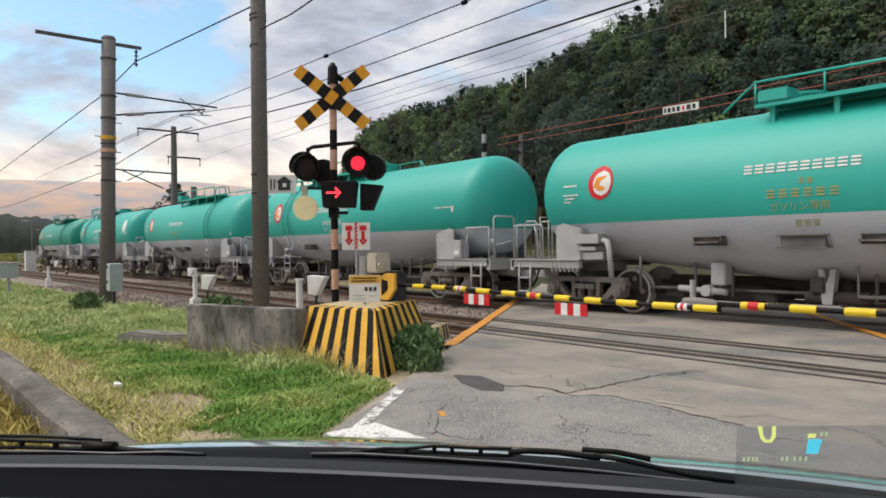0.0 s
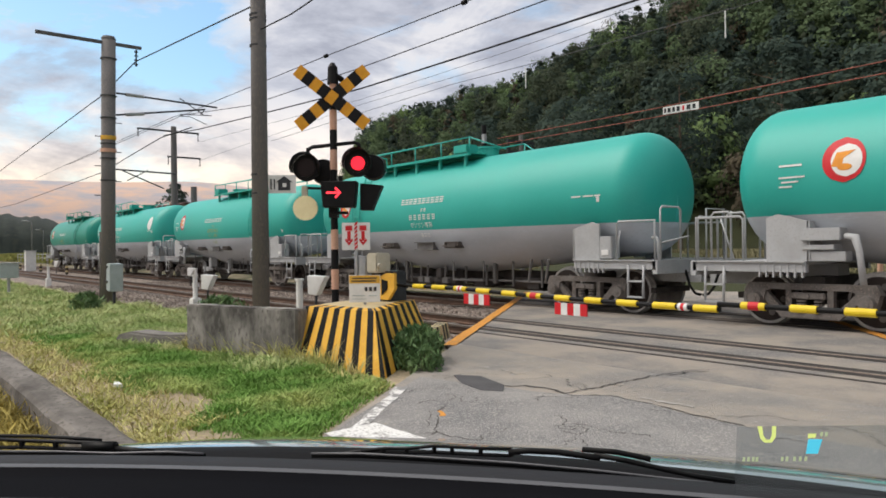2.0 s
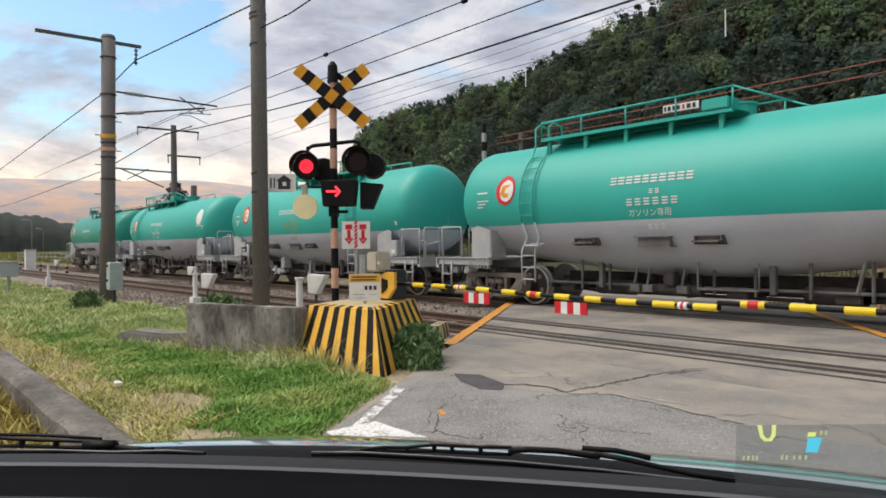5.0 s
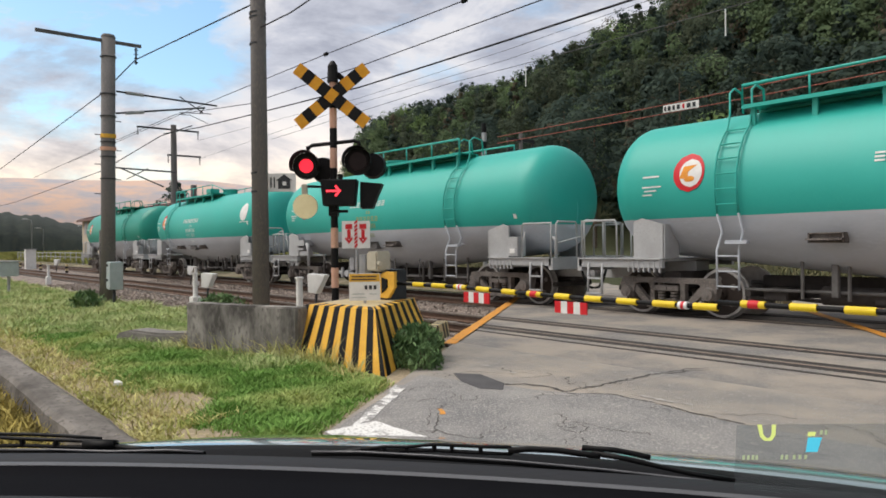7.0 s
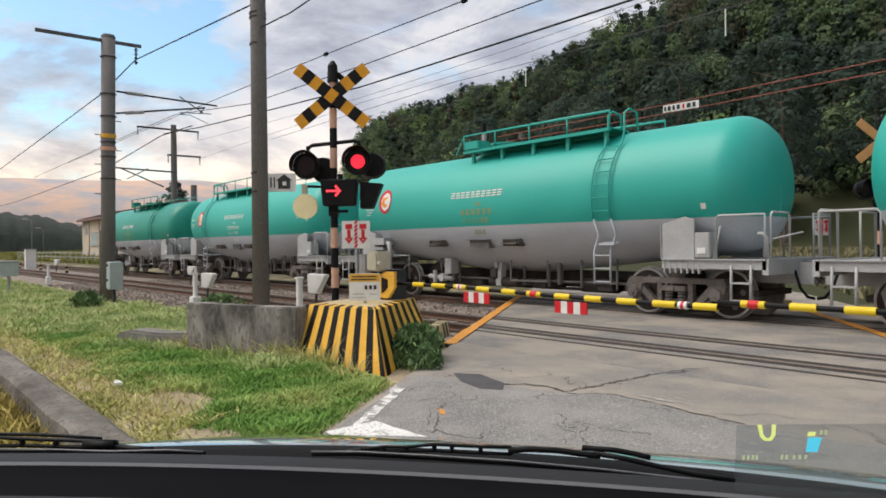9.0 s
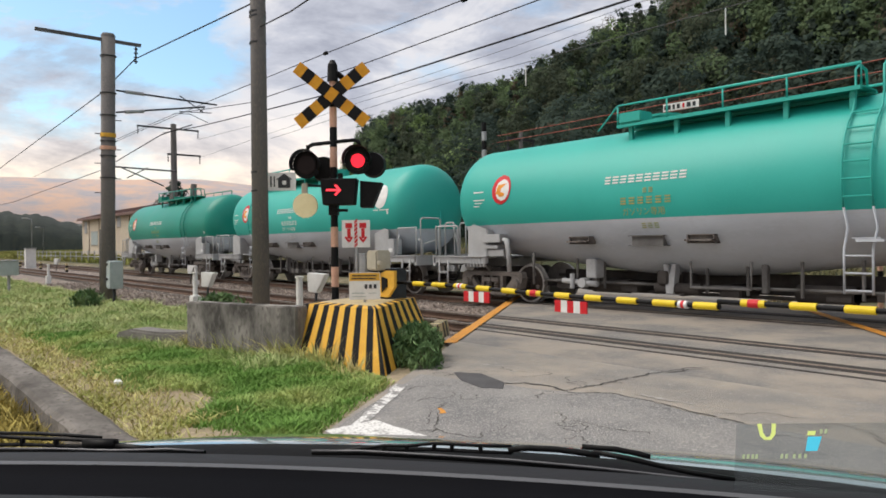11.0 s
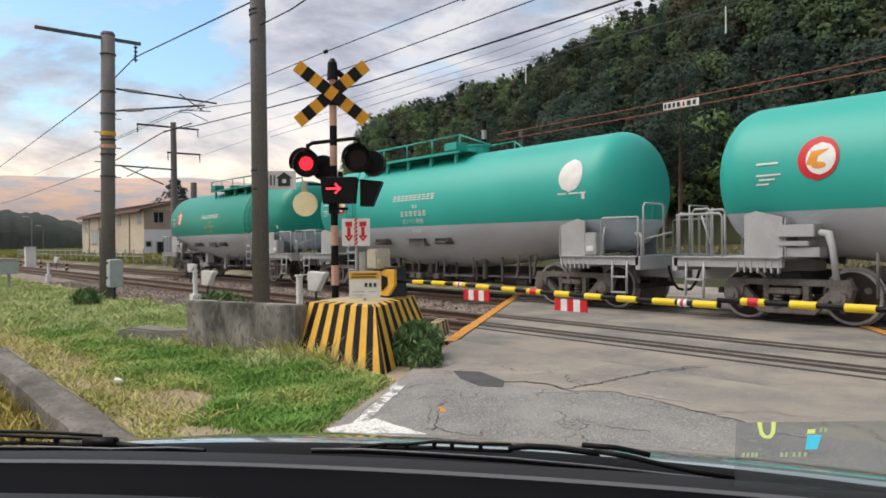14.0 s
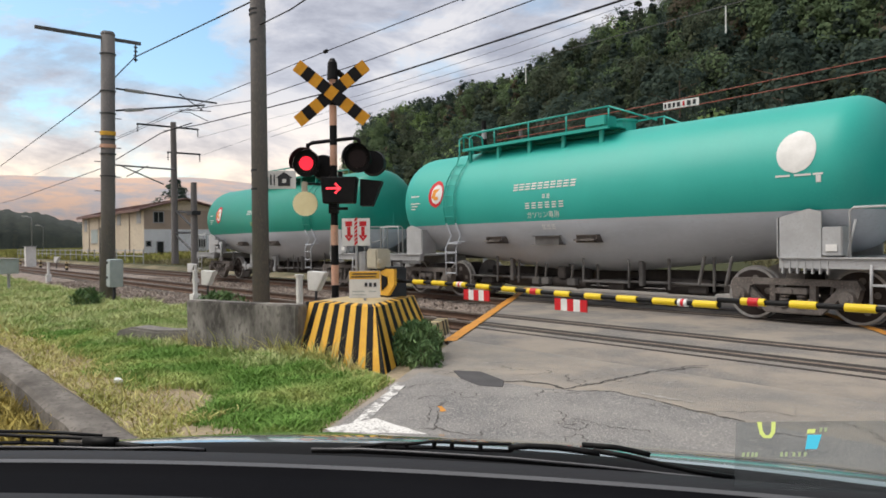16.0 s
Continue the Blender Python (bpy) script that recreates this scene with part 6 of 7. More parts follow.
# ---- single trees ----
def tree(x, y, h, r, seed, label, crown_from=0.25, per=2200, size=0.24, mat=None):
    g = np.random.default_rng(seed)
    z0 = float(ground_z(np.array(x), np.array(y)))
    t = thing("tree", pose(x, y, z0), label, "tree", "trees")
    b = N()
    rod(b, (0, 0, -0.3), (0.1, 0, h * 0.5), r * 0.075, r * 0.05, 8)
    rod(b, (0.1, 0, h * 0.5), (0.0, 0.1, h * 0.93), r * 0.05, 0.03, 7)
    for k in range(9):
        zz = h * g.uniform(crown_from, 0.85)
        a = g.uniform(0, 6.28)
        rod(b, (0.05, 0, zz), (r * 0.8 * math.cos(a), r * 0.8 * math.sin(a), zz + h * 0.06), r * 0.02, 0.015, 5)
    part("trunk", b, M["trunk"], t, "grey-brown trunk with limbs")
    kd_ = np.array([int(g.uniform() > 0.5)])
    vfn = crowns(np.array([[0, 0, h * crown_from]]), np.array([h * (1 - crown_from)]), np.array([r]), kd_, per // 40, 40, size, g)
    part("crown", crown_mesh("crown", vfn, [mat or M["wood_leaf"]]), None, t, "dark leafy crown")


for i in range(16):
    u = i / 15
    tree(-62 + 58 * u + trng.uniform(-1.5, 1.5), 57 + 6 * math.sin(i * 2.3) - 5 * u, trng.uniform(12, 16), trng.uniform(2.4, 3.3), 100 + i, "tall conifer with a bare lower trunk at the wood's edge", 0.33)
tree(-132, 45.0, 13.2, 3.7, 140, "sparse dark pine standing behind the house", 0.42, 1500, 0.30)


# ---- grass, weeds and shrubs ----
def blades(n, pick, hmin, hmax, wid, rng, lean=0.5):
    x, y, z, k = pick(n)
    n = len(x)
    h = rng.uniform(hmin, hmax, n) * k
    a = rng.uniform(0, 6.28, n)
    w = wid * rng.uniform(0.6, 1.4, n)
    lx, ly = rng.normal(0, lean, n) * h, rng.normal(0, lean, n) * h
    dx, dy = np.cos(a) * w, np.sin(a) * w
    v = np.empty((n, 5, 3))
    v[:, 0] = np.stack([x - dx, y - dy, z - 0.01], 1)
    v[:, 1] = np.stack([x + dx, y + dy, z - 0.01], 1)
    v[:, 2] = np.stack([x + dx * 0.8 + lx * 0.4, y + dy * 0.8 + ly * 0.4, z + h * 0.6], 1)
    v[:, 3] = np.stack([x - dx * 0.8 + lx * 0.4, y - dy * 0.8 + ly * 0.4, z + h * 0.6], 1)
    v[:, 4] = np.stack([x + lx, y + ly, z + h], 1)
    o = (np.arange(n) * 5)[:, None]
    f = [tuple(r) for r in (o + np.array([[0, 1, 2, 3]])).tolist()] + [tuple(r) for r in (o + np.array([[3, 2, 4]])).tolist()]
    return v.reshape(-1, 3).tolist(), f


gr = np.random.default_rng(21)


def bare(x, y):
    """0 where the soil lies bare, 1 where the turf is thick."""
    n = np.sin(x * 1.9 + 0.6) * np.cos(y * 2.7 - x * 0.5) + 0.5 * np.sin(x * 4.3 + y * 3.1)
    s = np.clip((y - 1.92 + 0.14 * n) / 0.40, 0, 1)
    edge = np.clip((left_edge(y) - 0.10 + 0.06 * n - x) / 0.28, 0, 1)
    bald = np.exp(-(((x + 6.35) / 0.55) ** 2 + ((y - 2.25) / 0.28) ** 2))
    return np.clip(s * edge - bald, 0, 1)


def behind_wall(x, y):
    """True in front of the wall, the block and the kerb."""
    lim = np.interp(x, (-40, -13.6, -13.5, -9.6, -9.5, -7.7, -6.0, -5), (5.6, 5.6, 5.2, 4.6, 3.5, 4.0, 4.1, 4.1))
    return y < lim


def near_turf(n):
    x, y = -3.9 - 10.8 * gr.uniform(0, 1, n) ** 1.2, gr.uniform(1.7, 4.4, n)
    ok = (gr.uniform(0, 1, n) < bare(x, y)) & behind_wall(x, y)
    x, y = x[ok], y[ok]
    return x, y, ground_z(x, y), 0.7 + 0.5 * (np.sin(x * 3.1) * np.sin(y * 4.7) + 0.5 * np.sin(x * 9 + y * 5)) ** 2


def far_turf(n):
    x, y = -13 - 45 * gr.uniform(0, 1, n) ** 1.4, gr.uniform(1.7, 6.0, n)
    ok = behind_wall(x, y) & (gr.uniform(0, 1, n) < np.clip((y - 1.9) / 0.5, 0.1, 1))
    x, y = x[ok], y[ok]
    return x, y, ground_z(x, y), 0.8 + 0.6 * np.sin(x * 0.9 + y) ** 2


def dry_turf(n):
    x = -5.3 - 20 * gr.uniform(0, 1, n) ** 1.5
    y = np.where(gr.uniform(0, 1, n) < 0.6, gr.normal(1.95, 0.18, n), np.interp(x, (-30, -13.6, -9.5, -7.7, -5), (5.0, 3.7, 3.35, 3.85, 3.95)) + gr.normal(-0.02, 0.10, n))
    ok = behind_wall(x, y) & (x < left_edge(y) - 0.12) & (y > 1.62)
    x, y = x[ok], y[ok]
    return x, y, ground_z(x, y), 0.6 + 0.8 * gr.uniform(0, 1, len(x)) ** 2


v, f = blades(185000, near_turf, 0.03, 0.075, 0.0055, gr, 0.8)
whole("grass", from_arrays("grass", v, f, M["grass"]), None, "lush short green grass on the verge", "grass", "stuff")
v, f = blades(60000, far_turf, 0.05, 0.16, 0.012, gr, 0.7)
whole("grass", from_arrays("grass", v, f, M["grass_pale"]), None, "rougher green grass along the railway", "grass", "stuff")
v, f = blades(9000, dry_turf, 0.02, 0.09, 0.005, gr, 1.0)
whole("dry_grass", from_arrays("dry_grass", v, f, M["grass_dry"]), None, "dry straw-coloured grass at the edges", "grass", "stuff")


def upper_turf(n):
    x, y = -6.6 - 9 * gr.uniform(0, 1, n) ** 0.9, gr.uniform(2.3, 4.6, n)
    p = np.clip((y - np.interp(x, (-15, -10, -7, -5), (2.3, 2.9, 3.4, 3.6)) + 0.3 * np.sin(x * 2.3) + 0.2 * np.sin(x * 5.1 + y * 4)) / 0.5, 0, 1)
    ok = (gr.uniform(0, 1, n) < p) & behind_wall(x, y) & (x < left_edge(y) - 0.3)
    x, y = x[ok], y[ok]
    return x, y, ground_z(x, y), 0.8 + 0.5 * gr.uniform(0, 1, len(x))


def straw_strip(n):
    x = -4.6 - 16.5 * gr.uniform(0, 1, n) ** 1.3
    y = 1.50 + np.abs(gr.normal(0, 0.26, n)) * np.interp(x, (-21, -8, -6, -5), (1.3, 1.0, 0.9, 0.6))
    cl = 0.5 + 0.5 * np.sin(x * 3.7 + 1.2) * np.sin(y * 9 + x)
    ok = (gr.uniform(0, 1, n) < 0.25 + 0.75 * cl) & (np.hypot((x + 6.35) / 0.5, (y - 2.25) / 0.25) > 0.8)
    x, y = x[ok], y[ok]
    return x, y, ground_z(x, y), 0.6 + 0.7 * gr.uniform(0, 1, len(x)) ** 2


v, f = blades(30000, upper_turf, 0.06, 0.13, 0.006, gr, 0.8)
whole("grass", from_arrays("grass", v, f, M["grass_pale"]), None, "paler yellowish grass towards the railway", "grass", "stuff")
v, f = blades(12000, straw_strip, 0.02, 0.07, 0.006, gr, 1.1)
whole("dry_grass", from_arrays("dry_grass", v, f, M["straw"]), None, "short yellow straw grass beside the ditch", "grass", "stuff")


def wall_tufts(n):
    u = gr.uniform(0, 1, n)
    cl = 0.5 + 0.5 * np.sin(u * 19.0) * np.sin(u * 7.3 + 1.0)
    ok = gr.uniform(0, 1, n) < cl
    u = u[ok]
    x, y = -9.6 + 3.3 * u, np.interp(-9.6 + 3.3 * u, (-9.6, -7.72, -6.2), (3.42, 4.0, 4.06)) - np.abs(gr.normal(0.05, 0.05, len(u)))
    return x, y, ground_z(x, y), 0.4 + gr.uniform(0, 1, len(u)) ** 2 * 1.2


v, f = blades(3800, wall_tufts, 0.08, 0.24, 0.005, gr, 0.55)
whole("dry_grass", from_arrays("dry_grass", v, f, M["grass_dry"]), None, "dry straw tufts along the foot of the wall", "grass", "stuff")


def ditch_weeds(n):
    x, y = gr.uniform(-16, -4.9, n), gr.uniform(-0.5, 1.2, n)
    return x, y, np.interp(y, (-0.5, 0.4, 0.95, 1.2), (-0.42, -0.34, -0.25, -0.25)), 0.5 + gr.uniform(0, 1, n)


v, f = blades(26000, ditch_weeds, 0.05, 0.20, 0.008, gr, 0.8)
whole("ditch_weeds", from_arrays("ditch_weeds", v, f, M["weeds"]), None, "rough weeds on the bottom of the ditch", "weeds", "stuff")


def field(n):
    x, y = gr.uniform(-260, -60, n), gr.uniform(16.5, 60, n)
    return x, y, ground_z(x, y), np.ones(n)


v, f = blades(60000, field, 0.12, 0.45, 0.08, gr)
whole("meadow", from_arrays("meadow", v, f, M["meadow"]), None, "yellow-green meadow beyond the tracks", "grass", "stuff")


def band_far(n):
    x, y = gr.uniform(-60, 20, n), gr.uniform(17, 58, n)
    ok = np.abs(x - left_edge(y) - 4.5) > 5.5
    x, y = x[ok], y[ok]
    return x, y, ground_z(x, y), np.ones(len(x))


v, f = blades(70000, band_far, 0.10, 0.38, 0.03, gr)
whole("meadow", from_arrays("meadow", v, f, M["rough_grass"]), None, "rough grass below the wooded hill", "grass", "stuff")


def shrub(x, y, r, h, n, size, seed, label):
    g = np.random.default_rng(seed)
    t = thing("shrub", pose(x, y, -0.02), label, "shrub", "shrubs")
    b = N()
    for k in range(14):
        a, q = g.uniform(0, 6.28), g.uniform(0.3, 0.9)
        rod(b, (0, 0, -0.02), (r * q * math.cos(a), r * q * math.sin(a), h * g.uniform(0.5, 0.95)), 0.007, 0.003, 5)
    part("stems", b, M["trunk"], t)
    u, a = g.uniform(0, 1, n), g.uniform(0, 6.28, n)
    rr = r * np.sqrt(np.clip(1 - (u - 0.25) ** 2 * 1.6, 0.05, 1)) * g.uniform(0.45, 1.05, n) * (1 + 0.2 * np.sin(a * 4 + u * 6))
    c = np.stack([rr * np.cos(a), rr * np.sin(a), h * u], 1)
    d = g.normal(0, 1, (n, 3)); d /= np.linalg.norm(d, axis=1)[:, None]
    e = g.normal(0, 1, (n, 3)); e -= (d * e).sum(1)[:, None] * d; e /= np.linalg.norm(e, axis=1)[:, None]
    s = (size * g.uniform(0.5, 1.3, n))[:, None]
    d[:, 2] = np.abs(d[:, 2]) + 0.3
    v = np.stack([c + d * s, c + e * s * 0.24, c - d * s, c - e * s * 0.24], 1).reshape(-1, 3)
    part("leaves", from_arrays("leaves", v.tolist(), np.arange(n * 4).reshape(-1, 4).tolist(), M["leaf"]), None, t, "dark green leaves")


shrub(-6.40, 4.86, 0.27, 0.42, 2300, 0.06, 1, "dark green leafy shrub beside the striped block")
shrub(-6.62, 5.10, 0.24, 0.40, 1800, 0.06, 2, "dark green leafy shrub beside the striped block")
shrub(-6.05, 4.70, 0.20, 0.26, 700, 0.04, 3, "low weed at the block's foot")
shrub(-18.2, 4.1, 0.35, 0.35, 600, 0.08, 4, "low dark green weed in the grass")
shrub(-13.2, 5.3, 0.5, 0.45, 900, 0.07, 5, "weeds behind the wall")


# ---- cracks and chips in the asphalt ----
seam = [(-5.740, 4.380, 0.000), (-5.310, 4.480, 0.000), (-4.830, 4.670, 0.000), (-4.440, 4.750, 0.000), (-4.150, 4.840, 0.000), (-3.860, 5.060, 0.000), (-3.460, 5.060, 0.000), (-2.940, 4.970, 0.000), (-2.520, 4.940, 0.000), (-1.670, 4.990, 0.000)]
ov = [(p[0] + 0.03 * math.sin(i * 7.0), p[1] + 0.03 * math.cos(i * 5.0)) for i, p in enumerate(seam)]
ov += [(2.5, 1.2), (4.0, -6.0), (left_edge(-6.0) + 0.05, -6.0), (left_edge(3.0) + 0.05, 3.0)]
whole("road_overlay", prism(N(), ov, -0.1, 0.0025), M["asphalt_coarse"], "older coarse grey asphalt with pale stones", "road", "structure")


def crack(pts, w, label, mat):
    bm = N()
    fine_ = []
    for a, b in zip(pts, pts[1:]):
        a, b = Vector((a[0], a[1], 0)), Vector((b[0], b[1], 0))
        n = max(2, int((b - a).length / 0.05))
        for i in range(n):
            fine_.append(a.lerp(b, i / n) + Vector((gr.normal(0, 0.012), gr.normal(0, 0.012), 0)))
    prev = None
    for i, c in enumerate(fine_):
        d = (fine_[min(i + 1, len(fine_) - 1)] - fine_[max(i - 1, 0)]).normalized()
        k = w * gr.uniform(0.25, 1.0)
        nn = Vector((-d.y, d.x, 0)) * k
        cur = (bm.verts.new(c + nn + Vector((0, 0, 0.0055))), bm.verts.new(c - nn + Vector((0, 0, 0.0055))))
        if prev:
            bm.faces.new((prev[0], prev[1], cur[1], cur[0]))
        prev = cur
    whole("road_crack", bm, mat, label, "crack", "structure")


M["crack"] = material("open_crack", (0.06, 0.056, 0.053), (0.12, 0.112, 0.105), 8, 0.95, spec=0.05)
M["scar"] = material("pale_scar", (0.40, 0.38, 0.35), (0.30, 0.285, 0.265), 12, 0.95, spec=0.05)
crack([(-4.200, 4.860, 0.000), (-4.160, 5.310, 0.000), (-4.160, 5.720, 0.000), (-4.160, 6.120, 0.000), (-4.080, 6.630, 0.000), (-3.950, 6.910, 0.000)], 0.018, "long open crack across the asphalt", M["crack"])
crack([(-4.830, 4.670, 0.000), (-4.690, 4.860, 0.000), (-4.400, 4.900, 0.000), (-4.150, 4.840, 0.000)], 0.022, "ragged crack beside the patch", M["crack"])
crack([(-4.140, 4.820, 0.000), (-3.860, 5.060, 0.000), (-3.460, 5.060, 0.000), (-2.940, 4.970, 0.000), (-2.520, 4.940, 0.000)], 0.013, "worn seam in the asphalt", M["crack"])
crack([(-4.290, 4.590, 0.000), (-4.150, 4.800, 0.000)], 0.05, "pale scar in the asphalt", M["scar"])
crack([(-3.660, 5.200, 0.000), (-3.380, 5.180, 0.000), (-3.110, 5.220, 0.000)], 0.035, "pale scar in the asphalt", M["scar"])
crack([(-5.180, 5.160, 0.000), (-5.160, 5.280, 0.000)], 0.04, "pale scar in the asphalt", M["scar"])
crack([(-5.700, 5.250, 0.000), (-5.660, 5.350, 0.000)], 0.04, "pale scar in the asphalt", M["scar"])
crack([(-4.550, 3.710, 0.000), (-4.200, 3.390, 0.000), (-3.840, 3.070, 0.000)], 0.008, "fine crack in the asphalt", M["crack"])
for i in range(46):
    x0, y0 = gr.uniform(-5.6, -1.2), gr.uniform(2.4, 5.6) 
    if x0 < left_edge(y0) + 0.5:
        continue
    a, pts = gr.uniform(0, 6.28), [(x0, y0)]
    for k in range(int(gr.integers(4, 11))):
        a += gr.normal(0, 0.7)
        pts.append((pts[-1][0] + 0.09 * math.cos(a), min(6.25, pts[-1][1] + 0.09 * math.sin(a))))
    crack(pts, 0.006, "fine crack in the asphalt", M["crack"])
chips = np.stack([gr.uniform(-7, -0.5, 2600), gr.uniform(2.3, 6.25, 2600)], 1)
chips = chips[chips[:, 0] > left_edge(chips[:, 1]) + 0.2]
cv, cf = [], []
for x, y in chips:
    r, o = gr.uniform(0.004, 0.016), len(cv)
    for k in range(5):
        a = k * 1.2566 + gr.uniform(-0.3, 0.3)
        cv.append((x + r * math.cos(a), y + r * 1.6 * math.sin(a), 0.0035))
    cv.append((x, y, 0.0035 + r * 0.16))
    cf += [(o + k, o + (k + 1) % 5, o + 5) for k in range(5)]
whole("loose_chips", from_arrays("loose_chips", cv, cf, M["scar"]), None, "small pale stone chips strewn on the asphalt", "gravel", "stuff")

whole("paper_scrap", prism(N(), [((-7.330, 1.880, 0.000)[0], (-7.330, 1.880, 0.000)[1]), ((-7.280, 1.930, 0.000)[0], (-7.280, 1.930, 0.000)[1] + 0.02), ((-7.410, 1.960, 0.000)[0], (-7.410, 1.960, 0.000)[1]), ((-7.480, 1.930, 0.000)[0], (-7.480, 1.930, 0.000)[1])], 0.0, 0.03), M["white"], "crumpled white paper scrap on the grass", "litter")

# street lamps and a fence beyond the tracks
def street_lamp(x, y, h):
    t = thing("street_lamp", pose(x, y, 0), "thin pale street lamp far off", "street lamp", "street lamps")
    part("pole", path(N(), [(0, 0, 0), (0, 0, h), (0, -0.6, h + 0.25)], 0.07), M["steel"], t)
    part("head", box(N(), -0.15, 0.15, -1.3, -0.5, h + 0.2, h + 0.32, 0.03), M["white"], t)


street_lamp(-150, 26.5, 5.2)
street_lamp(-135, 30.5, 5.2)
street_lamp(-128, 21.0, 6.0)
fence = thing("rail_fence", pose(0, 0, 0), "low grey steel fence beyond the tracks", "fence")
for i in range(24):
    x = -58 - i * 2.5
    part("post", rod(N(), (x, 17.2, -0.1), (x, 17.2, 1.1), 0.05, seg=6), M["steel"], fence)
for z in (0.55, 1.0):
    part("rail", rod(N(), (-58, 17.2, z), (-116, 17.2, z), 0.035, seg=6), M["steel"], fence)


# ---- the waiting car ----
def in_car(u, w, z):
    """From the car's own space (right, forward, up) to the world."""
    return Vector((RN.x * u + RD.x * w, RN.y * u + RD.y * w, z))


def lofted(profile, us, bow, name, mat, parent, label, thick=0.0):
    """A surface swept across the car: profile (w, z), bow(u) adds to w and z."""
    bm = N()
    rows = []
    for u in us:
        dw, dz = bow(u)
        rows.append([bm.verts.new(in_car(u, w + dw, z + dz)) for w, z in profile])
    for a, b in zip(rows, rows[1:]):
        for i in range(len(profile) - 1):
            f = bm.faces.new((a[i], a[i + 1], b[i + 1], b[i]))
            f.smooth = True
    bmesh.ops.recalc_face_normals(bm, faces=bm.faces[:])
    if thick:
        bmesh.ops.solidify(bm, geom=bm.faces[:], thickness=thick)
    return part(name, bm, mat, parent, label)


# dash, ridge and lip: one plastic, its shade and highlight put into separate tones
M["dash"] = material("dashboard_plastic", (0.005, 0.0053, 0.0068), (0.007, 0.0073, 0.0088), 4, 0.85, bump=0.08, fine=400, spec=0.04)
M["ridge"] = material("dashboard_ridge", (0.085, 0.087, 0.092), (0.10, 0.102, 0.107), 4, 0.5, bump=0.05, fine=400)
M["blade_grey"] = material("wiper_edge_grey", (0.16, 0.16, 0.165), (0.10, 0.10, 0.105), 20, 0.45, 0.3)
M["lip"] = material("dashboard_edge", (0.012, 0.0125, 0.0145), (0.016, 0.0165, 0.019), 4, 0.7, bump=0.05, fine=400)
M["lining"] = material("dark_lining", (0.03, 0.03, 0.032), (0.04, 0.04, 0.042), 4, 0.9, spec=0.1)
M["cowl"] = material("cowl_plastic", (0.005, 0.005, 0.006), (0.008, 0.008, 0.008), 6, 0.7, bump=0.05, spec=0.1)
M["hood"] = material("silver_blue_paint", (0.36, 0.44, 0.45), (0.33, 0.41, 0.42), 2, 0.12, 0.5, coat=1.0)
car = thing("car", pose(0, 0, 0), "front of the waiting car: bonnet, wipers and dashboard", "car")
us = list(np.linspace(-1.25, 0.95, 34))
bowd = lambda u: (-0.115 * (u + 0.12) ** 2, -0.012 * (u + 0.12) ** 2)
# edge and pad painted as lit, top as shaded, ridge as a highlight
lofted([(0.815, 1.040), (0.813, 1.0645), (0.805, 1.0698), (0.778, 1.0687), (0.770, 1.0670)], us, bowd, "dashboard_edge", M["lip"], car, "dashboard edge, painted grey as if lit")
lofted([(0.770, 1.0670), (0.767, 1.0701), (0.763, 1.0708), (0.757, 1.0691)], us, bowd, "dashboard_ridge", M["ridge"], car, "moulded ridge with a painted highlight")
lofted([(0.757, 1.0691), (0.750, 1.0650), (0.735, 1.0620), (0.688, 1.0568)], us, bowd, "dashboard", M["dash"], car, "grained black dashboard top, shade painted in")
lofted([(0.688, 1.0568), (0.680, 1.0580), (0.66, 1.0570), (0.60, 1.050), (0.35, 1.02), (0.30, 0.9)], us, bowd, "dashboard_pad", M["lip"], car, "near pad of the dashboard, painted grey as if lit")
lofted([(0.80, 1.01), (0.85, 1.035), (0.90, 1.050), (0.97, 1.038), (1.08, 0.995), (1.19, 0.94)], us, lambda u: (-0.13 * (u + 0.18) ** 2, -0.045 * (u + 0.18) ** 2), "cowl", M["cowl"], car, "black plastic cowl")
# the cabin behind the windscreen: roof, sides and back
cab_us = list(np.linspace(-1.0, 0.70, 12))
lofted([(0.22, 1.50), (0.1, 1.535), (-0.4, 1.56), (-1.2, 1.54), (-1.7, 1.40), (-2.2, 1.05), (-2.3, 0.5)], cab_us, lambda u: (-0.05 * (u + 0.15) ** 2, -0.06 * (u + 0.15) ** 2), "roof", M["lining"], car, "dark roof lining", 0.03)
for u in (-1.0, 0.70):
    sd = N()
    s_ = [in_car(u, w, z) for w, z in ((0.9, 0.45), (0.9, 1.0), (-2.2, 1.0), (-2.2, 0.45))]
    s2_ = [p + RN * (0.04 if u > 0 else -0.04) for p in s_]
    va, vb = [sd.verts.new(p) for p in s_], [sd.verts.new(p) for p in s2_]
    sd.faces.new(va); sd.faces.new(vb[::-1])
    for i in range(4):
        sd.faces.new((va[i], vb[i], vb[(i + 1) % 4], va[(i + 1) % 4]))
    bmesh.ops.recalc_face_normals(sd, faces=sd.faces[:])
    part("door_panel", sd, M["lining"], car, "dark inner door panel")
hood_us = list(np.linspace(-1.02, 0.66, 30))
lofted([(1.17, 0.942), (1.175, 0.964), (1.20, 0.970), (1.35, 0.942), (1.55, 0.894), (1.75, 0.832), (1.95, 0.74), (2.05, 0.60), (2.08, 0.4)], hood_us, lambda u: (-0.14 * (u + 0.18) ** 2, -0.035 * (u + 0.18) ** 4), "bonnet", M["hood"], car, "glossy silver-blue bonnet")


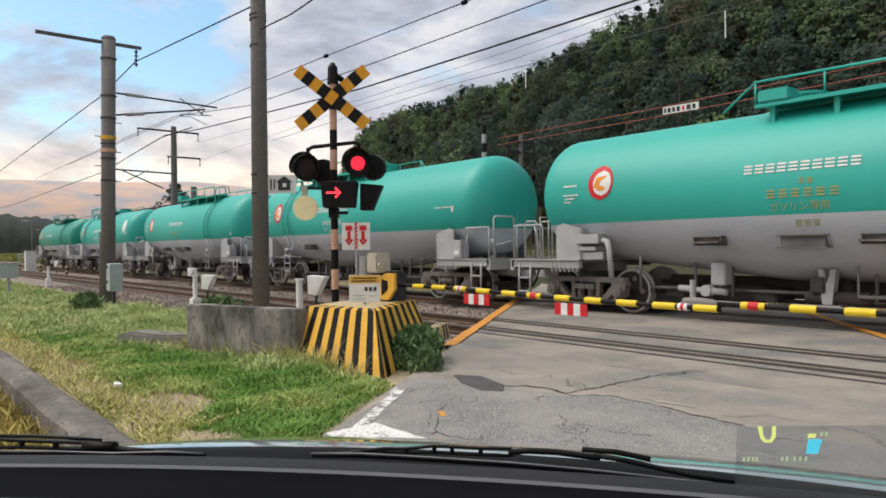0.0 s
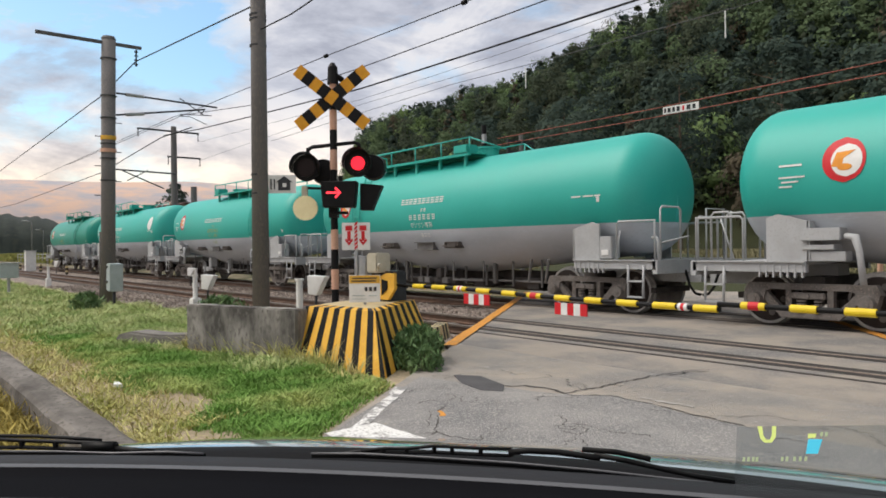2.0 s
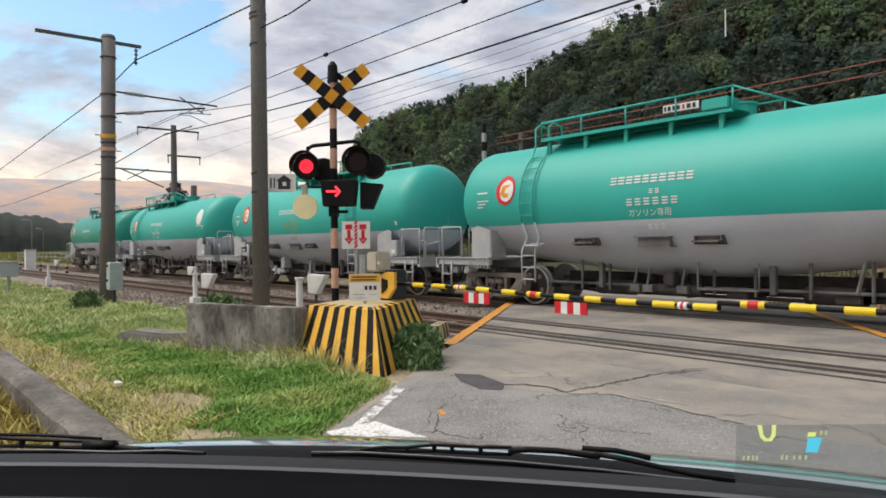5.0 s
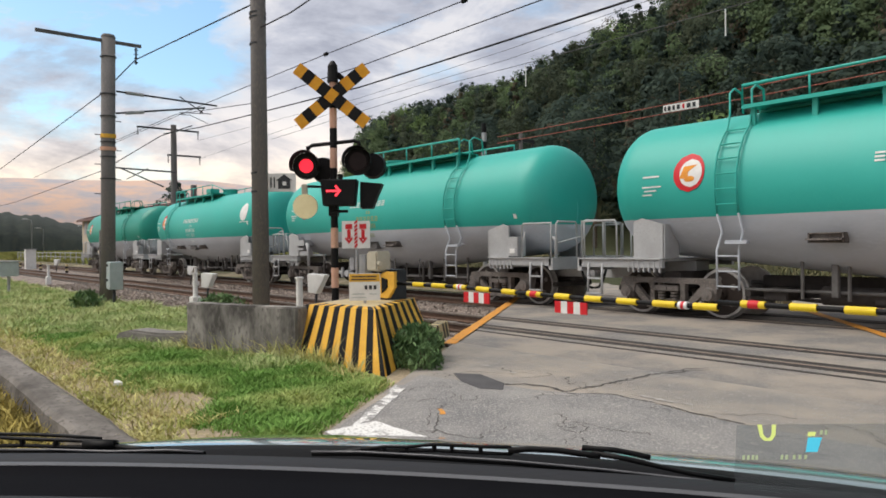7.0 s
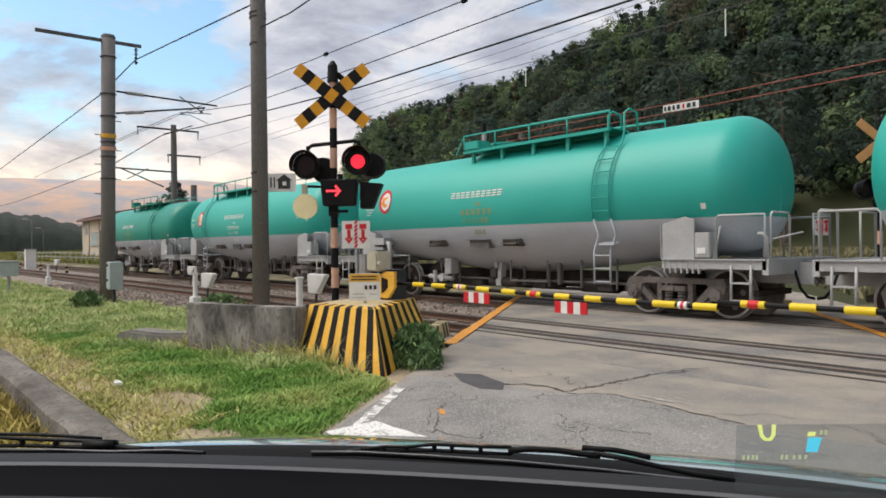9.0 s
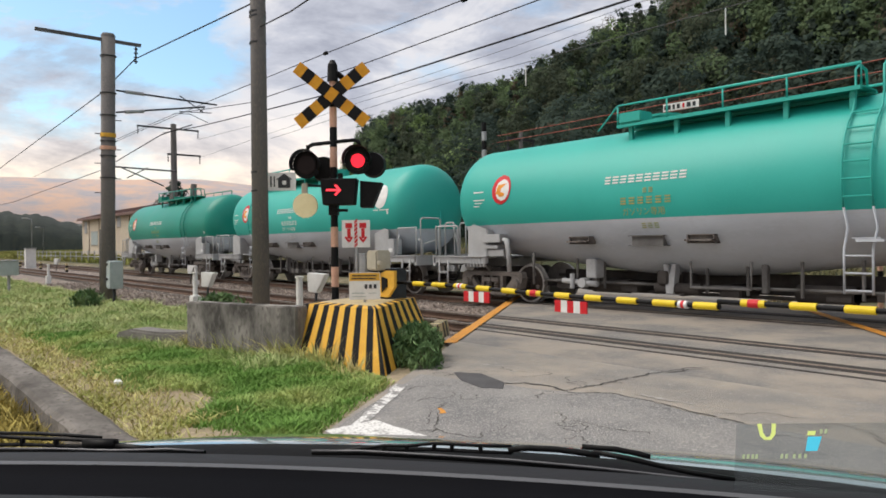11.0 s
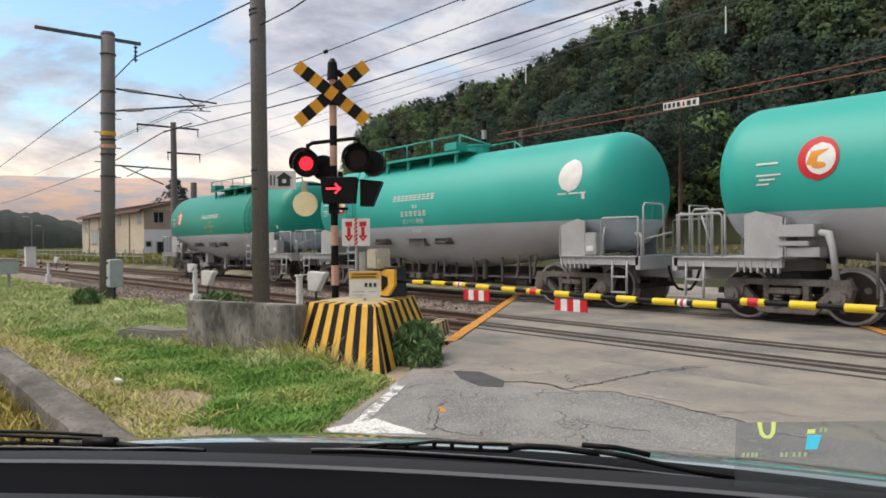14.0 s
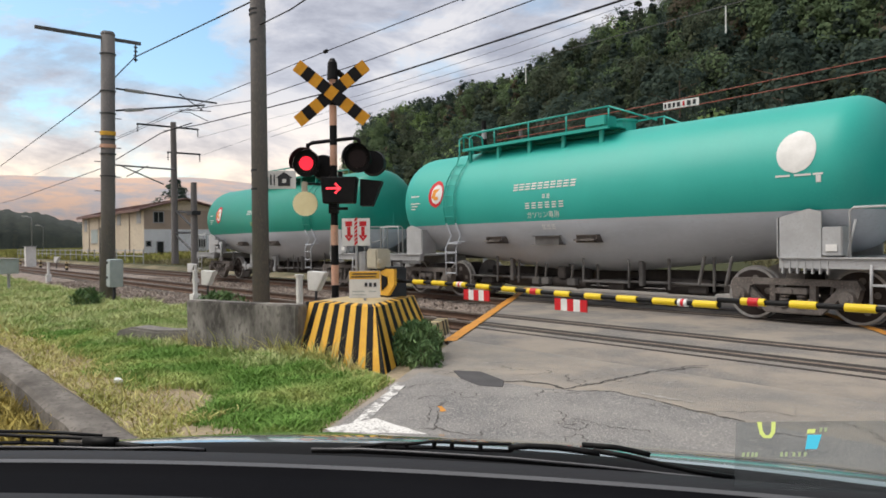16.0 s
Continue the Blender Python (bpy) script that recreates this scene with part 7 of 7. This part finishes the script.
def wiper(name_pts, blade_r, rails, rail_r, plates):
    """A blade with its pale edge, a slotted arm of two rails with rungs, and broader arm pieces."""
    w = part("wiper", path(N(), name_pts, blade_r, 8), M["rubber"], car, "black windscreen wiper")
    lift = Vector((0, 0, blade_r * 0.9)) - RD * blade_r * 0.7
    part("blade_edge", path(N(), [Vector(p) + lift for p in name_pts], blade_r * 0.55, 6), M["blade_grey"], w, "grey blade edge")
    hi, lo = rails
    fr = path(path(N(), hi, rail_r, 6), lo, rail_r, 6)
    for a, b in zip(hi, lo):
        rod(fr, a, b, rail_r * 1.3, seg=6)
    part("slotted_arm", fr, M["black"], w, "black slotted wiper arm")
    for pts, r in plates:
        part("arm", path(N(), pts, r, 4), M["black"], w, "black wiper arm")


wiper([(-0.794, 0.437, 1.063), (-0.743, 0.478, 1.066), (-0.675, 0.531, 1.066), (-0.596, 0.593, 1.065), (-0.517, 0.656, 1.061), (-0.453, 0.707, 1.056), (-0.42, 0.733, 1.054)], 0.0032,
      ([(-0.756, 0.486, 1.067), (-0.733, 0.505, 1.072), (-0.71, 0.523, 1.073), (-0.682, 0.545, 1.078), (-0.665, 0.559, 1.078), (-0.637, 0.581, 1.078), (-0.607, 0.604, 1.079)],
       [(-0.78, 0.468, 1.061), (-0.733, 0.505, 1.067), (-0.71, 0.523, 1.068), (-0.683, 0.545, 1.07), (-0.665, 0.559, 1.07), (-0.637, 0.581, 1.07), (-0.607, 0.604, 1.071)]), 0.0022,
      (([(-0.61, 0.602, 1.075), (-0.591, 0.617, 1.078), (-0.565, 0.638, 1.078), (-0.536, 0.66, 1.075), (-0.525, 0.669, 1.074)], 0.0046), ([(-0.531, 0.664, 1.077), (-0.501, 0.688, 1.072), (-0.466, 0.715, 1.064), (-0.444, 0.733, 1.059), (-0.408, 0.761, 1.054)], 0.0036), ([(-0.548, 0.664, 1.08), (-0.517, 0.688, 1.079), (-0.496, 0.704, 1.075), (-0.486, 0.712, 1.072)], 0.004)))
wiper([(-1.142, 0.119, 1.052), (-1.044, 0.196, 1.058), (-0.977, 0.249, 1.06), (-0.913, 0.299, 1.066), (-0.874, 0.33, 1.066)], 0.0032,
      ([(-1.17, 0.122, 1.066), (-1.112, 0.168, 1.066), (-1.07, 0.201, 1.067), (-1.028, 0.234, 1.068), (-0.998, 0.258, 1.069)],
       [(-1.17, 0.122, 1.052), (-1.112, 0.168, 1.057), (-1.07, 0.201, 1.058), (-1.029, 0.234, 1.059), (-0.998, 0.258, 1.061)]), 0.0028,
      (([(-1.035, 0.228, 1.063), (-1.015, 0.244, 1.064), (-0.998, 0.258, 1.065)], 0.0075), ([(-1.005, 0.252, 1.063), (-0.978, 0.273, 1.061), (-0.955, 0.291, 1.061)], 0.005), ([(-1.184, 0.124, 1.066), (-1.111, 0.181, 1.07), (-1.069, 0.215, 1.07), (-1.027, 0.247, 1.069)], 0.003)))

# head-up display: a tinted plate standing on the dashboard with a lit speed figure
M["tint"] = bpy.data.materials.new("tinted_plate")
M["tint"].use_nodes = True
tn, tl = M["tint"].node_tree.nodes, M["tint"].node_tree.links
tn.clear()
tr_, gl_, mx_, ot_ = tn.new("ShaderNodeBsdfTransparent"), tn.new("ShaderNodeBsdfGlossy"), tn.new("ShaderNodeMixShader"), tn.new("ShaderNodeOutputMaterial")
tr_.inputs[0].default_value = (0.84, 0.86, 0.86, 1)
gl_.inputs["Roughness"].default_value = 0.05
mx_.inputs[0].default_value = 0.025
tl.new(tr_.outputs[0], mx_.inputs[1]); tl.new(gl_.outputs[0], mx_.inputs[2]); tl.new(mx_.outputs[0], ot_.inputs[0])
M["hud_y"], M["hud_c"], M["hud_p"] = glowing("lit_yellow", (0.66, 0.76, 0.22), 0.42), glowing("lit_cyan", (0.06, 0.50, 0.68), 0.5), glowing("lit_pale", (0.5, 0.6, 0.35), 0.2)
hud = thing("head_up_display", pose(0, 0, 0), "tinted head-up display plate with lit speed figure", "display")
q4 = [Vector(p) for p in ((-0.368, 0.685, 1.063), (-0.237, 0.813, 1.069), (-0.250, 0.860, 1.132), (-0.386, 0.726, 1.127))]
nrm = (q4[1] - q4[0]).cross(q4[3] - q4[0]).normalized()
if nrm.dot(Vector(EYE) - q4[0]) < 0:
    nrm = -nrm
bm = N()
a_ = [bm.verts.new(p) for p in q4]
b_ = [bm.verts.new(p - nrm * 0.004) for p in q4]
bm.faces.new(a_); bm.faces.new(b_[::-1])
for i in range(4):
    bm.faces.new((a_[i], b_[i], b_[(i + 1) % 4], a_[(i + 1) % 4]))
bmesh.ops.recalc_face_normals(bm, faces=bm.faces[:])
hp = part("plate", bm, M["tint"], hud, "tinted clear plate")


def on_plate(s, t):
    """s across, t up the plate."""
    lo, hi = q4[0].lerp(q4[1], s), q4[3].lerp(q4[2], s)
    return lo.lerp(hi, t) + nrm * 0.002


def lit(outline, mat, name="lit_sign"):
    bm = N()
    a = [bm.verts.new(on_plate(s, t)) for s, t in outline]
    b = [bm.verts.new(on_plate(s, t) + nrm * 0.0006) for s, t in outline]
    bm.faces.new(a[::-1]); bm.faces.new(b)
    for i in range(len(a)):
        j = (i + 1) % len(a)
        bm.faces.new((a[i], a[j], b[j], b[i]))
    bmesh.ops.recalc_face_normals(bm, faces=bm.faces[:])
    part(name, bm, mat, hud)


for o in ([(0.105, 0.99), (0.13, 0.99), (0.138, 0.86), (0.155, 0.80), (0.145, 0.76), (0.122, 0.82)], [(0.145, 0.76), (0.155, 0.80), (0.172, 0.80), (0.185, 0.76)], [(0.172, 0.80), (0.185, 0.76), (0.205, 0.84), (0.205, 0.99), (0.183, 0.99), (0.183, 0.86)]):
    lit(o, M["hud_y"], "speed_figure")
lit([(0.368, 0.60), (0.43, 0.60), (0.452, 0.80), (0.378, 0.80)], M["hud_c"], "cyan_sign")
lit([(0.375, 0.82), (0.415, 0.82), (0.42, 0.88), (0.378, 0.88)], M["hud_y"])
for s0 in (0.44, 0.465, 0.03, 0.055, 0.08, 0.10, 0.235, 0.26, 0.30, 0.33, 0.36):
    t0 = 0.84 if s0 in (0.44, 0.465) else 0.50
    lit([(s0, t0), (s0 + 0.014, t0), (s0 + 0.016, t0 + 0.06), (s0 + 0.002, t0 + 0.06)], M["hud_p"])


motions()
